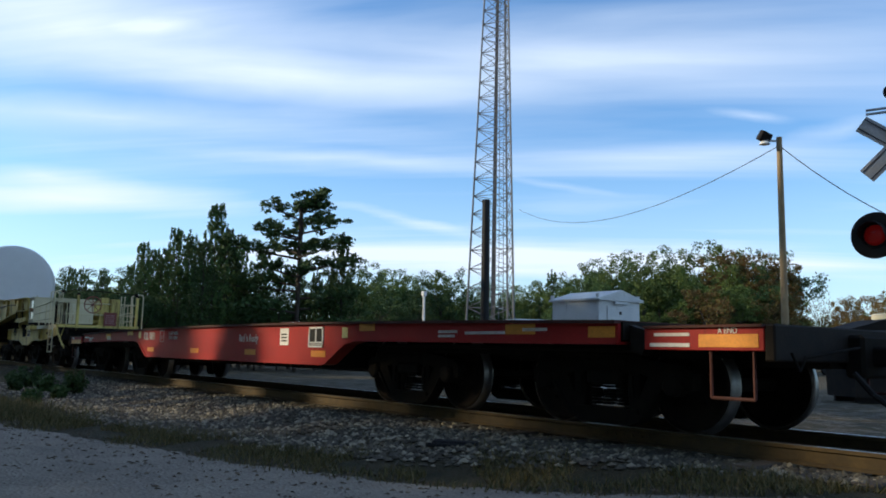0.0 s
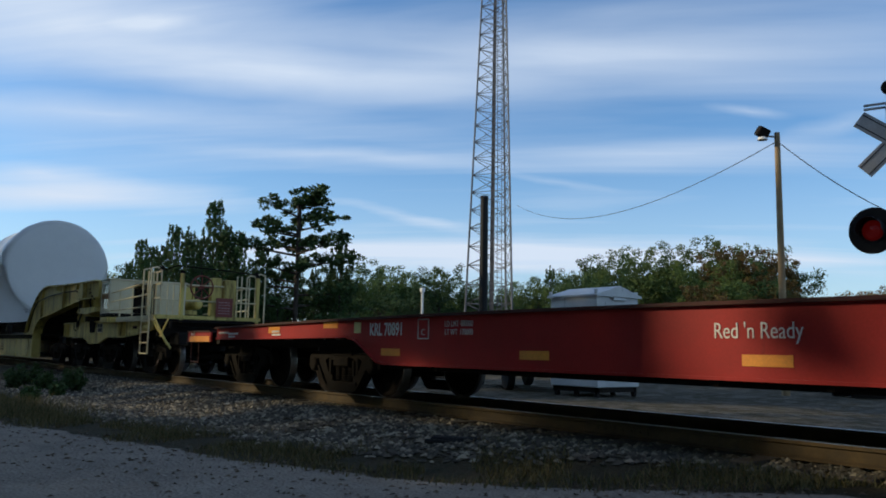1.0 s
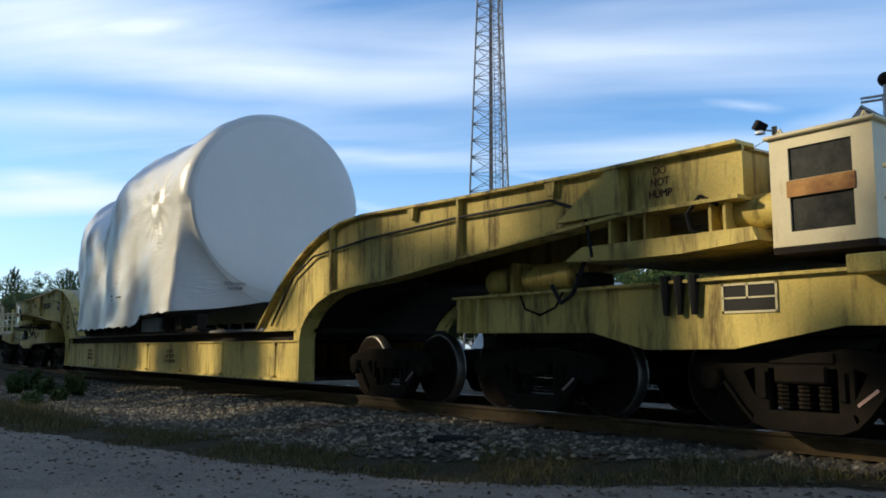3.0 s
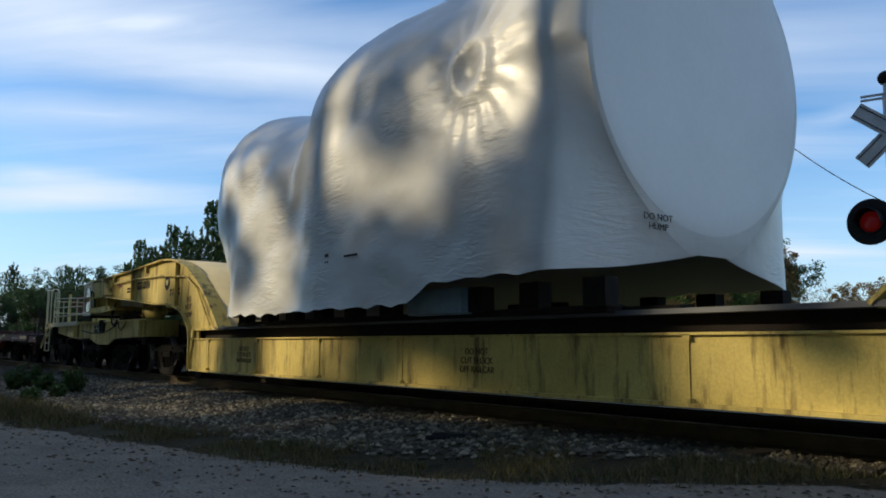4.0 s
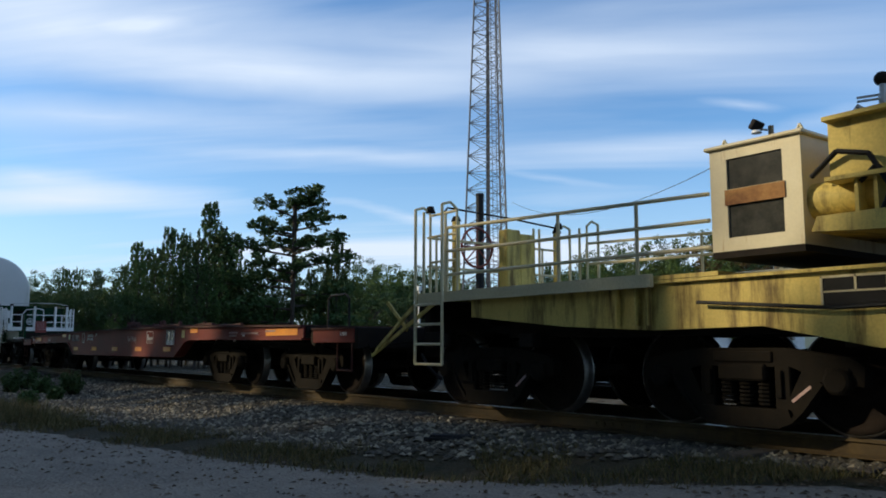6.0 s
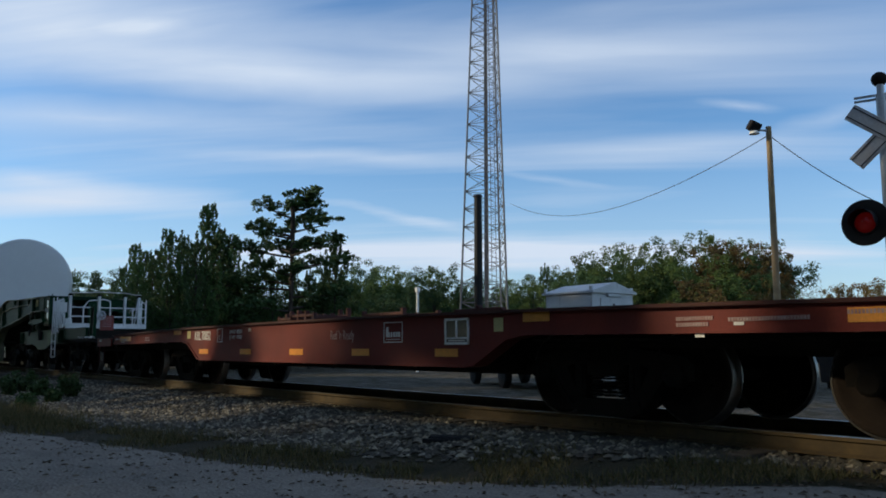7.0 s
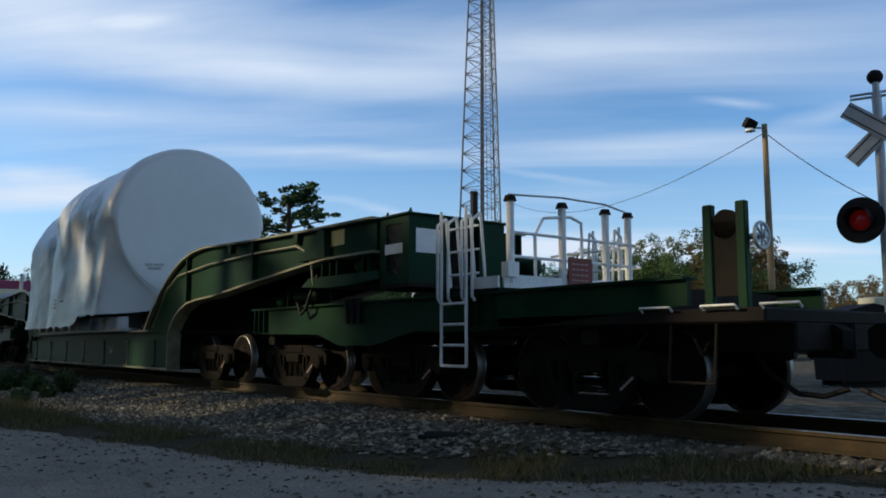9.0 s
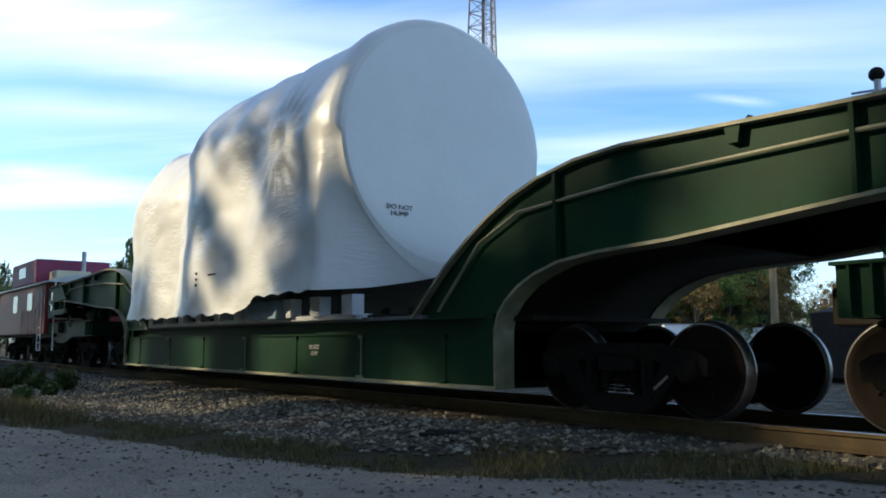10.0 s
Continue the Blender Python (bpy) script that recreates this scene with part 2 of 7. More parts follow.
M_TOWER = material("dull_galvanised_lattice", (0.16, 0.165, 0.18), (0.09, 0.095, 0.10), 0.6, 0.6, metal=0.2, bump=0.03)
M_TOWERDARK = material("dark_cable", (0.06, 0.065, 0.075), (0.04, 0.04, 0.05), 2.0, 0.6)
M_POLE = material("pine_pole_wood", (0.33, 0.23, 0.12), (0.24, 0.165, 0.085), 2.5, 0.85, stain=(0.16, 0.11, 0.06), stain_amount=0.4, streak=True, bump=0.4)
M_BARK = material("bark", (0.055, 0.042, 0.032), (0.035, 0.027, 0.02), 6.0, 0.9, bump=0.5)
M_TIE = material("tarred_tie_wood", (0.05, 0.04, 0.032), (0.08, 0.068, 0.055), 5.0, 0.9, bump=0.5, vary=0.3)
M_PINE = leaf_material("pine_needles", (0.026, 0.06, 0.018), (0.06, 0.105, 0.03))
M_PINELIGHT = leaf_material("young_pine_needles", (0.035, 0.08, 0.02), (0.08, 0.14, 0.04))
M_OAK = leaf_material("green_leaves", (0.055, 0.10, 0.02), (0.11, 0.145, 0.035), 0.3)
M_AUTUMN = leaf_material("autumn_leaves", (0.115, 0.11, 0.025), (0.16, 0.075, 0.028), 0.3)


def wrap_material():
    m = material("white_shrink_wrap", (0.67, 0.67, 0.65), (0.60, 0.60, 0.58), 0.6, 0.36, bump=0.0, spec=0.5, grain=0.03)
    n, l = m.node_tree.nodes, m.node_tree.links
    b = n["Principled BSDF"]
    co = n.new("ShaderNodeTexCoord")
    mp = n.new("ShaderNodeMapping")
    mp.inputs["Scale"].default_value = (1.0, 1.0, 1.3)
    l.new(co.outputs["Object"], mp.inputs["Vector"])
    n1, n2 = n.new("ShaderNodeTexNoise"), n.new("ShaderNodeTexNoise")
    n1.inputs["Scale"].default_value, n1.inputs["Detail"].default_value, n1.inputs["Distortion"].default_value = 0.8, 2, 0.8
    n2.inputs["Scale"].default_value, n2.inputs["Detail"].default_value, n2.inputs["Distortion"].default_value = 2.2, 2, 1.0
    l.new(mp.outputs[0], n1.inputs["Vector"])
    l.new(mp.outputs[0], n2.inputs["Vector"])
    b1, b2 = n.new("ShaderNodeBump"), n.new("ShaderNodeBump")
    b1.inputs["Strength"].default_value, b1.inputs["Distance"].default_value = 0.16, 0.10
    b2.inputs["Strength"].default_value, b2.inputs["Distance"].default_value = 0.14, 0.05
    l.new(n1.outputs[0], b1.inputs["Height"])
    l.new(n2.outputs[0], b2.inputs["Height"])
    l.new(b1.outputs[0], b2.inputs["Normal"])
    # fine tight wrinkles, long across the pull of the film
    mp3 = n.new("ShaderNodeMapping")
    mp3.inputs["Scale"].default_value = (1.6, 1.6, 7.0)
    mp3.inputs["Rotation"].default_value = (0, radians(18), 0)
    l.new(co.outputs["Object"], mp3.inputs["Vector"])
    n3, n4 = n.new("ShaderNodeTexNoise"), n.new("ShaderNodeTexNoise")
    n3.inputs["Scale"].default_value, n3.inputs["Detail"].default_value, n3.inputs["Distortion"].default_value = 1.6, 4, 1.2
    n4.inputs["Scale"].default_value, n4.inputs["Detail"].default_value = 0.9, 1
    l.new(mp3.outputs[0], n3.inputs["Vector"])
    l.new(co.outputs["Object"], n4.inputs["Vector"])
    where = n.new("ShaderNodeMapRange")
    where.inputs[1].default_value, where.inputs[2].default_value, where.inputs[4].default_value = 0.45, 0.65, 0.34
    l.new(n4.outputs[0], where.inputs[0])
    b3 = n.new("ShaderNodeBump")
    b3.inputs["Distance"].default_value = 0.05
    l.new(where.outputs[0], b3.inputs["Strength"])
    l.new(n3.outputs[0], b3.inputs["Height"])
    l.new(b2.outputs[0], b3.inputs["Normal"])
    l.new(b3.outputs[0], b.inputs["Normal"])
    return m


M_WRAP = wrap_material()
M_TAUT = material("taut_white_film", (0.70, 0.70, 0.69), (0.65, 0.65, 0.64), 0.8, 0.4, bump=0.03, fine=14.0, grain=0.04)


def lens_material():
    m = bpy.data.materials.new("lit_red_lens")
    m.use_nodes = True
    b = m.node_tree.nodes["Principled BSDF"]
    b.inputs["Base Color"].default_value = (0.16, 0.008, 0.008, 1)
    b.inputs["Roughness"].default_value = 0.2
    b.inputs["Emission Color"].default_value = (1.0, 0.03, 0.03, 1)
    b.inputs["Emission Strength"].default_value = 0.03
    return m


M_LENS = lens_material()


# ---- mesh helpers ----
def mesh_object(name, bm, mat, smooth=False):
    bmesh.ops.recalc_face_normals(bm, faces=bm.faces[:])
    me = bpy.data.meshes.new(name)
    bm.to_mesh(me)
    bm.free()
    if smooth:
        for p in me.polygons:
            p.use_smooth = True
    me.materials.append(mat)
    return new(name, me)


def part(name, bm, mat, parent=None, label="", smooth=False, at=None):
    ob = mesh_object(name, bm, mat, smooth)
    ob.parent = parent
    if at:
        ob.location = at
    return tagged(ob, label)


def thing(name, label, category, at=(0, 0, 0), group=""):
    return_ob = new(name)
    return_ob.location = at
    return tagged(return_ob, label, category, group)


def box(bm, x0, x1, y0, y1, z0, z1, bevel=0.0):
    r = bmesh.ops.create_cube(bm, size=1.0, matrix=Matrix.Translation(((x0 + x1) / 2, (y0 + y1) / 2, (z0 + z1) / 2)) @ Matrix.Diagonal((abs(x1 - x0), abs(y1 - y0), abs(z1 - z0), 1)))
    if bevel:
        edges = {e for v in r["verts"] for e in v.link_edges}
        bmesh.ops.bevel(bm, geom=list(edges), offset=bevel, segments=1, affect="EDGES")
    return bm


def prism(bm, outline, y0, y1):
    """An outline in x and z, drawn out from y0 to y1."""
    a = [bm.verts.new((x, y0, z)) for x, z in outline]
    b = [bm.verts.new((x, y1, z)) for x, z in outline]
    bm.faces.new(a)
    bm.faces.new(b[::-1])
    k = len(a)
    for i in range(k):
        bm.faces.new((a[i], b[i], b[(i + 1) % k], a[(i + 1) % k]))
    return bm


def ribbon(bm, line, y0, y1, thick):
    """A plate that follows a line in x and z, between y0 and y1, thick metres to the line's left."""
    pts = [Vector((x, z)) for x, z in line]
    off = []
    for i, p in enumerate(pts):
        d = (pts[min(i + 1, len(pts) - 1)] - pts[max(i - 1, 0)]).normalized()
        off.append(p + Vector((-d.y, d.x)) * thick)
    quads = []
    for p, q in zip(pts, off):
        quads.append([bm.verts.new((p.x, y0, p.y)), bm.verts.new((p.x, y1, p.y)), bm.verts.new((q.x, y1, q.y)), bm.verts.new((q.x, y0, q.y))])
    for a, b in zip(quads, quads[1:]):
        for i in range(4):
            bm.faces.new((a[i], a[(i + 1) % 4], b[(i + 1) % 4], b[i]))
    bm.faces.new(quads[0])
    bm.faces.new(quads[-1][::-1])
    return bm


def tube(bm, p, q, r, seg=8, r2=None):
    p, q = Vector(p), Vector(q)
    d = q - p
    m = Matrix.Translation((p + q) / 2) @ d.to_track_quat("Z", "Y").to_matrix().to_4x4()
    bmesh.ops.create_cone(bm, cap_ends=True, segments=seg, radius1=r, radius2=r if r2 is None else r2, depth=d.length, matrix=m)
    return bm


def pipe(bm, pts, r, seg=7):
    for a, b in zip(pts, pts[1:]):
        tube(bm, a, b, r, seg)
    return bm


def lathe_y(bm, rings, seg=28, cx=0.0, cz=0.0, caps=True):
    """Rings of (radius, y) round an axle along y."""
    loops = []
    for r, y in rings:
        loops.append([bm.verts.new((cx + r * math.cos(a), y, cz + r * math.sin(a))) for a in (2 * math.pi * i / seg for i in range(seg))])
    for a, b in zip(loops, loops[1:]):
        for i in range(seg):
            bm.faces.new((a[i], a[(i + 1) % seg], b[(i + 1) % seg], b[i]))
    if caps:
        bm.faces.new(loops[0])
        bm.faces.new(loops[-1][::-1])
    return bm


def lettering(text, size, mat, parent, at, wide=1.0, name="lettering", lean=0.0, face=-1, bold=0.0):
    """Raised letters that face -y (face=-1), or +x (face=1)."""
    cu = bpy.data.curves.new(name, "FONT")
    cu.body, cu.size, cu.extrude, cu.align_x, cu.align_y = text, size, 0.002, "CENTER", "CENTER"
    cu.shear, cu.offset = lean, bold
    tmp = new("tmp", cu)
    me = bpy.data.meshes.new_from_object(tmp.evaluated_get(bpy.context.evaluated_depsgraph_get()))
    bpy.data.objects.remove(tmp)
    bpy.data.curves.remove(cu)
    turn = pose(0, 0, 0, 90) if face < 0 else pose(0, 0, 0, 90, 0, 90)
    me.transform(turn @ Matrix.Diagonal((wide, 1, 1, 1)))
    me.materials.append(mat)
    ob = new(name, me)
    ob.parent, ob.location = parent, at
    return tagged(ob, kind="stuff") if name == "stencil" else ob


def bm_new():
    return bmesh.new()


RAIL_TOP, WHEEL_R = 0.04, 0.48


# ---- the train's motion ----
SPEEDS = ((0.0, 10.45), (2.2, 10.45), (3.0, 10.8), (4.5, 11.32), (5.2, 11.1), (5.6, 11.4), (6.2, 10.05), (6.8, 10.6), (7.5, 10.74), (9.0, 10.84), (10.0, 10.9))


def run(t):
    """Metres that the train has gone at t, measured so that it has gone 30.09 m at 3 s."""
    def integral(u):
        s = 0.0
        for (a, va), (b, vb) in zip(SPEEDS, SPEEDS[1:]):
            e = min(u, b)
            if e > a:
                ve = va + (vb - va) * (e - a) / (b - a)
                s += (va + ve) / 2 * (e - a)
        return s
    return integral(t) - integral(3.0) + 30.09


ROLLING, WHEELSETS = [], []     # (thing, x in the train), (wheelset, x on its truck)


# ---- ground ----
def road_edge(x):
    """The y of the gravel road's edge on the camera's side."""
    pts = ((-60, -13.5), (-13.2, -5.65), (-10.4, -4.9), (-8.15, -4.4), (-5.7, -3.45), (-3.8, -2.75), (-2.8, -2.2), (0.0, -1.3), (40, -1.3))
    for (a, ya), (b, yb) in zip(pts, pts[1:]):
        if x <= b:
            return ya + (yb - ya) * (x - a) / (b - a)
    return -1.3


def smooth(a, b, v):
    k = min(1.0, max(0.0, (v - a) / (b - a)))
    return k * k * (3 - 2 * k)


def ground_z(x, y):
    base = -0.36 + 0.24 * smooth(-6.5, -2.0, x) * smooth(-7.0, -2.0, y)
    bed = -0.17
    if y < 0:
        k = smooth(-3.1, -1.55, y)
        z = base + (bed - base) * k
    else:
        z = bed + (-0.34 - bed) * smooth(1.6, 3.2, y)
    z += 0.05 * noise.noise(Vector((x * 0.35, y * 0.35, 0))) * (0.3 if y < 3 else 1.0)
    z += 0.012 * noise.noise(Vector((x * 2.1, y * 2.1, 3)))
    return z


def ground_material():
    """Gravel road, grass verge, ballast and yard, told apart by the ground's own lines."""
    m = bpy.data.materials.new("ground_surface")
    m.use_nodes = True
    n, l = m.node_tree.nodes, m.node_tree.links
    b = n["Principled BSDF"]
    b.inputs["Roughness"].default_value = 0.95
    b.inputs["Specular IOR Level"].default_value = 0.2
    co = n.new("ShaderNodeTexCoord")
    att = {}
    for name in ("road", "grass"):
        a = n.new("ShaderNodeAttribute")
        a.attribute_name = name
        att[name] = a.outputs["Fac"]

    def tex(scale, detail=5.0, rough=0.6):
        t = n.new("ShaderNodeTexNoise")
        t.inputs["Scale"].default_value, t.inputs["Detail"].default_value, t.inputs["Roughness"].default_value = scale, detail, rough
        l.new(co.outputs["Object"], t.inputs["Vector"])
        return t.outputs[0]

    def ramp(src, a, b_, lo=0.0, hi=1.0):
        r = n.new("ShaderNodeMapRange")
        for i, v in ((1, a), (2, b_), (3, lo), (4, hi)):
            r.inputs[i].default_value = v
        l.new(src, r.inputs[0])
        return r.outputs[0]

    def mixed(fac, a, b_):
        x = n.new("ShaderNodeMix")
        x.data_type = "RGBA"
        l.new(fac, x.inputs["Factor"])
        for key, v in (("A", a), ("B", b_)):
            if isinstance(v, tuple):
                x.inputs[key].default_value = (*v, 1)
            else:
                l.new(v, x.inputs[key])
        return x.outputs["Result"]

    vor = n.new("ShaderNodeTexVoronoi")
    vor.inputs["Scale"].default_value = 26.0
    l.new(co.outputs["Object"], vor.inputs["Vector"])
    stone = mixed(ramp(vor.outputs["Color"], 0.2, 0.8), (0.05, 0.043, 0.032), (0.17, 0.147, 0.11))
    stone = mixed(ramp(tex(1.1), 0.4, 0.7), stone, (0.07, 0.06, 0.046))
    road = mixed(ramp(tex(1.6, 8, 0.7), 0.35, 0.68), (0.29, 0.25, 0.20), (0.17, 0.147, 0.12))
    road = mixed(ramp(tex(45.0, 3), 0.5, 0.75), road, (0.38, 0.34, 0.285))
    grass = mixed(ramp(tex(3.0), 0.35, 0.65), (0.024, 0.026, 0.011), (0.06, 0.046, 0.024))
    grass = mixed(ramp(tex(30.0), 0.45, 0.7), grass, (0.05, 0.041, 0.024))

    def soft(src, amount=0.5):
        a = n.new("ShaderNodeMath")
        a.operation = "ADD"
        l.new(src, a.inputs[0])
        l.new(ramp(tex(2.2, 8, 0.7), 0.3, 0.7, -amount, amount), a.inputs[1])
        return ramp(a.outputs[0], 0.42, 0.58)

    col = mixed(soft(att["grass"]), stone, grass)
    col = mixed(soft(att["road"], 0.35), col, road)
    l.new(col, b.inputs["Base Color"])
    bp = n.new("ShaderNodeBump")
    bp.inputs["Strength"].default_value, bp.inputs["Distance"].default_value = 0.9, 0.03
    l.new(vor.outputs["Distance"], bp.inputs["Height"])
    l.new(bp.outputs[0], b.inputs["Normal"])
    return m


def build_ground():
    def steps(lo, hi, near_lo, near_hi, fine):
        out, v = [], near_lo
        while v <= near_hi:
            out.append(v)
            v += fine
        s, v = fine, near_hi
        while v < hi:
            s *= 1.35
            v += s
            out.append(min(v, hi))
        s, v = fine, near_lo
        while v > lo:
            s *= 1.35
            v -= s
            out.insert(0, max(v, lo))
        return out
    xs, ys = steps(-2500, 2500, -22, 4, 0.16), steps(-2500, 2500, -9, 5, 0.14)
    verts = [(x, y, ground_z(x, y)) for x in xs for y in ys]
    k = len(ys)
    faces = [(i * k + j, (i + 1) * k + j, (i + 1) * k + j + 1, i * k + j + 1) for i in range(len(xs) - 1) for j in range(k - 1)]
    me = bpy.data.meshes.new("ground")
    me.from_pydata(verts, [], faces)
    road = me.attributes.new("road", "FLOAT", "POINT")
    grass = me.attributes.new("grass", "FLOAT", "POINT")
    rv, gv = [], []
    for x, y, z in verts:
        e = road_edge(x)
        d = e - y
        r = smooth(-0.35, 0.25, d) if y < 0 else (0.16 * smooth(3.0, 5.5, y) * (1 - smooth(60, 90, y)))
        # the verge between road and ballast
        g = smooth(-1.95, -1.3, d) if y < 0 else 0.5 * smooth(2.0, 3.5, y)
        if y < 0 and x < -14:
            g = max(g, smooth(-14, -17, x) * smooth(-0.9, -2.2, y))
            r *= 1 - 0.5 * smooth(-16, -24, x)
        if math.hypot(x, y) > 70:
            g, r = 1.0, 0.0
        rv.append(r)
        gv.append(g)
    road.data.foreach_set("value", rv)
    grass.data.foreach_set("value", gv)
    me.materials.append(ground_material())
    for p in me.polygons:
        p.use_smooth = True
    return tagged(new("ground", me), "grey gravel road, dry grass verge and ballast", "ground", kind="structure")


build_ground()


def build_rails():
    for y, lab in ((-0.7525, "near"), (0.7525, "far")):
        rail = tagged(new("rail"), "rusty steel rail with a polished head", "rail", "rails of the track", "structure")
        rail.location = (0, y, 0)
        bm = bm_new()
        h = RAIL_TOP
        outline = [(-0.070, h - 0.17), (0.070, h - 0.17), (0.070, h - 0.160), (0.012, h - 0.140), (0.010, h - 0.045), (0.036, h - 0.035), (0.036, h - 0.004), (-0.036, h - 0.004), (-0.036, h - 0.035), (-0.010, h - 0.045), (-0.012, h - 0.140), (-0.070, h - 0.160)]
        for x0, x1 in ((-160, -18.0), (-18.0, -6.1), (-6.09, 40)):
            a = [bm.verts.new((x0, p, q)) for p, q in outline]
            b = [bm.verts.new((x1, p, q)) for p, q in outline]
            bm.faces.new(a)
            bm.faces.new(b[::-1])
            for i in range(len(a)):
                bm.faces.new((a[i], b[i], b[(i + 1) % len(a)], a[(i + 1) % len(a)]))
        part("rail_web", bm, M_RAIL, rail)
        bm = bm_new()
        box(bm, -160, 40, -0.033, 0.033, h - 0.004, h, 0.0015)
        part("rail_head", bm, M_RAILHEAD, rail, "worn bright running surface")
        bm = bm_new()
        s = -1 if y < 0 else 1
        for i in range(6):
            tube(bm, (-6.4 + i * 0.12, s * 0.02, h - 0.09), (-6.4 + i * 0.12, s * 0.05, h - 0.09), 0.02, 6)
        box(bm, -6.5, -5.7, s * 0.018, s * 0.034, h - 0.13, h - 0.05)
        part("joint_bar", bm, M_RAIL, rail)


build_rails()


def build_ties():
    bm = box(bm_new(), -0.11, 0.11, -1.3, 1.3, -0.30, -0.135, 0.012)
    first = mesh_object("tie", bm, M_TIE)
    tagged(first, "dark weathered wooden railway tie in ballast", "tie", "ties of the track")
    xs = [-70 + 0.53 * i for i in range(150)]
    first.location = (xs[0], 0, 0)
    for i, x in enumerate(xs[1:]):
        copy_thing(first, pose(x + random.uniform(-0.03, 0.03), random.uniform(-0.07, 0.07), random.uniform(-0.012, 0.01), 0, 0, random.uniform(-1.2, 1.2)))


build_ties()


# ---- rolling stock ----
def wheelset_mesh():
    me = {}
    bm = bm_new()
    for s in (-1, 1):
        # outer face, plate, hub
        lathe_y(bm, [(0.06, s * 0.86), (0.13, s * 0.85), (0.15, s * 0.80), (0.36, s * 0.77), (0.405, s * 0.815), (0.455, s * 0.815), (0.462, s * 0.80), (0.462, s * 0.70), (0.40, s * 0.69), (0.36, s * 0.73), (0.14, s * 0.74), (0.09, s * 0.68)], 30)
    tube(bm, (0, -0.98, 0), (0, 0.98, 0), 0.075, 12)
    for s in (-1, 1):      # end cap bolts show the turning
        for i in range(3):
            a = 2.1 * i
            tube(bm, (0.045 * math.cos(a), s * 0.98, 0.045 * math.sin(a)), (0.045 * math.cos(a), s * 1.0, 0.045 * math.sin(a)), 0.012, 6)
        for i in range(5):
            a = 1.257 * i
            box(bm, 0.24 * math.cos(a) - 0.02, 0.24 * math.cos(a) + 0.02, s * 0.775, s * 0.80, 0.24 * math.sin(a) - 0.02, 0.24 * math.sin(a) + 0.02)
    axle = mesh_object("wheelset", bm, M_WHEEL, True)
    bm = bm_new()
    for s in (-1, 1):
        lathe_y(bm, [(0.463, s * 0.812), (0.479, s * 0.808), (0.482, s * 0.74), (0.505, s * 0.715), (0.505, s * 0.69), (0.463, s * 0.685)], 40, caps=False)
    tread = mesh_object("wheel_tread", bm, M_TREAD, True)
    a, t = axle.data, tread.data
    bpy.data.objects.remove(axle)
    bpy.data.objects.remove(tread)
    # one mesh with two materials
    joined = bmesh.new()
    joined.from_mesh(a)
    k = len(joined.faces)
    joined.from_mesh(t)
    joined.faces.ensure_lookup_table()
    for fc in joined.faces[k:]:
        fc.material_index = 1
    out = bpy.data.meshes.new("wheelset")
    joined.to_mesh(out)
    joined.free()
    out.materials.append(M_WHEEL)
    out.materials.append(M_TREAD)
    return out


ME_WHEELSET = wheelset_mesh()


def side_frame_mesh(wb):
    bm, h = bm_new(), wb / 2
    y0, y1 = -0.07, 0.07
    zc = RAIL_TOP + WHEEL_R
    # top chord, arched over the axles
    prism(bm, [(-h - 0.21, zc - 0.04), (-h - 0.22, zc + 0.12), (-h - 0.12, zc + 0.19), (-h + 0.14, zc + 0.23), (-0.40, zc + 0.28), (0.40, zc + 0.28), (h - 0.14, zc + 0.23), (h + 0.12, zc + 0.19), (h + 0.22, zc + 0.12), (h + 0.21, zc - 0.04), (h + 0.13, zc - 0.04), (h + 0.10, zc + 0.09), (h - 0.12, zc + 0.09), (h - 0.24, zc + 0.04), (0.42, zc + 0.13), (0.30, zc + 0.11), (-0.30, zc + 0.11), (-0.42, zc + 0.13), (-h + 0.24, zc + 0.04), (-h + 0.12, zc + 0.09), (-h - 0.10, zc + 0.09), (-h - 0.13, zc - 0.04)], y0, y1)
    # heavy diagonals down to the spring seat, with rounded corners
    for s in (-1, 1):
        prism(bm, [(s * (h - 0.10), zc + 0.12), (s * (h - 0.31), zc + 0.10), (s * 0.47, zc - 0.11), (s * 0.42, zc - 0.20), (s * 0.36, zc - 0.30), (s * 0.34, zc - 0.41), (s * 0.48, zc - 0.37), (s * 0.58, zc - 0.27), (s * (h - 0.12), zc - 0.03)], y0, y1)
        # raised rim along the lower edge
        prism(bm, [(s * (h - 0.12), zc - 0.03), (s * (h - 0.15), zc - 0.01), (s * 0.57, zc - 0.23), (s * 0.47, zc - 0.33), (s * 0.48, zc - 0.37), (s * 0.58, zc - 0.27)], y0 - 0.035, y0)
        box(bm, s * 0.385 - 0.075, s * 0.385 + 0.075, y0, y1, zc - 0.30, zc + 0.16, 0.012)
        box(bm, s * 0.36 - 0.03, s * 0.36 + 0.03, y0 - 0.03, y0, zc - 0.16, zc + 0.08, 0.006)
    prism(bm, [(-0.44, zc - 0.26), (0.44, zc - 0.26), (0.48, zc - 0.37), (0.34, zc - 0.43), (-0.34, zc - 0.43), (-0.48, zc - 0.37)], y0 - 0.03, y1 + 0.03)
    box(bm, -0.30, 0.30, y0 - 0.02, y0, zc + 0.15, zc + 0.25, 0.01)
    # bearing adapters and boxes
    for s in (-1, 1):
        box(bm, s * h - 0.11, s * h + 0.11, y0 - 0.03, y1 + 0.03, zc - 0.08, zc + 0.11, 0.02)
        lathe_y(bm, [(0.09, -0.14), (0.115, -0.12), (0.115, 0.02)], 14, s * h, zc)
    ob = mesh_object("side_frame", bm, M_TRUCK)
    me = ob.data
    bpy.data.objects.remove(ob)
    return me


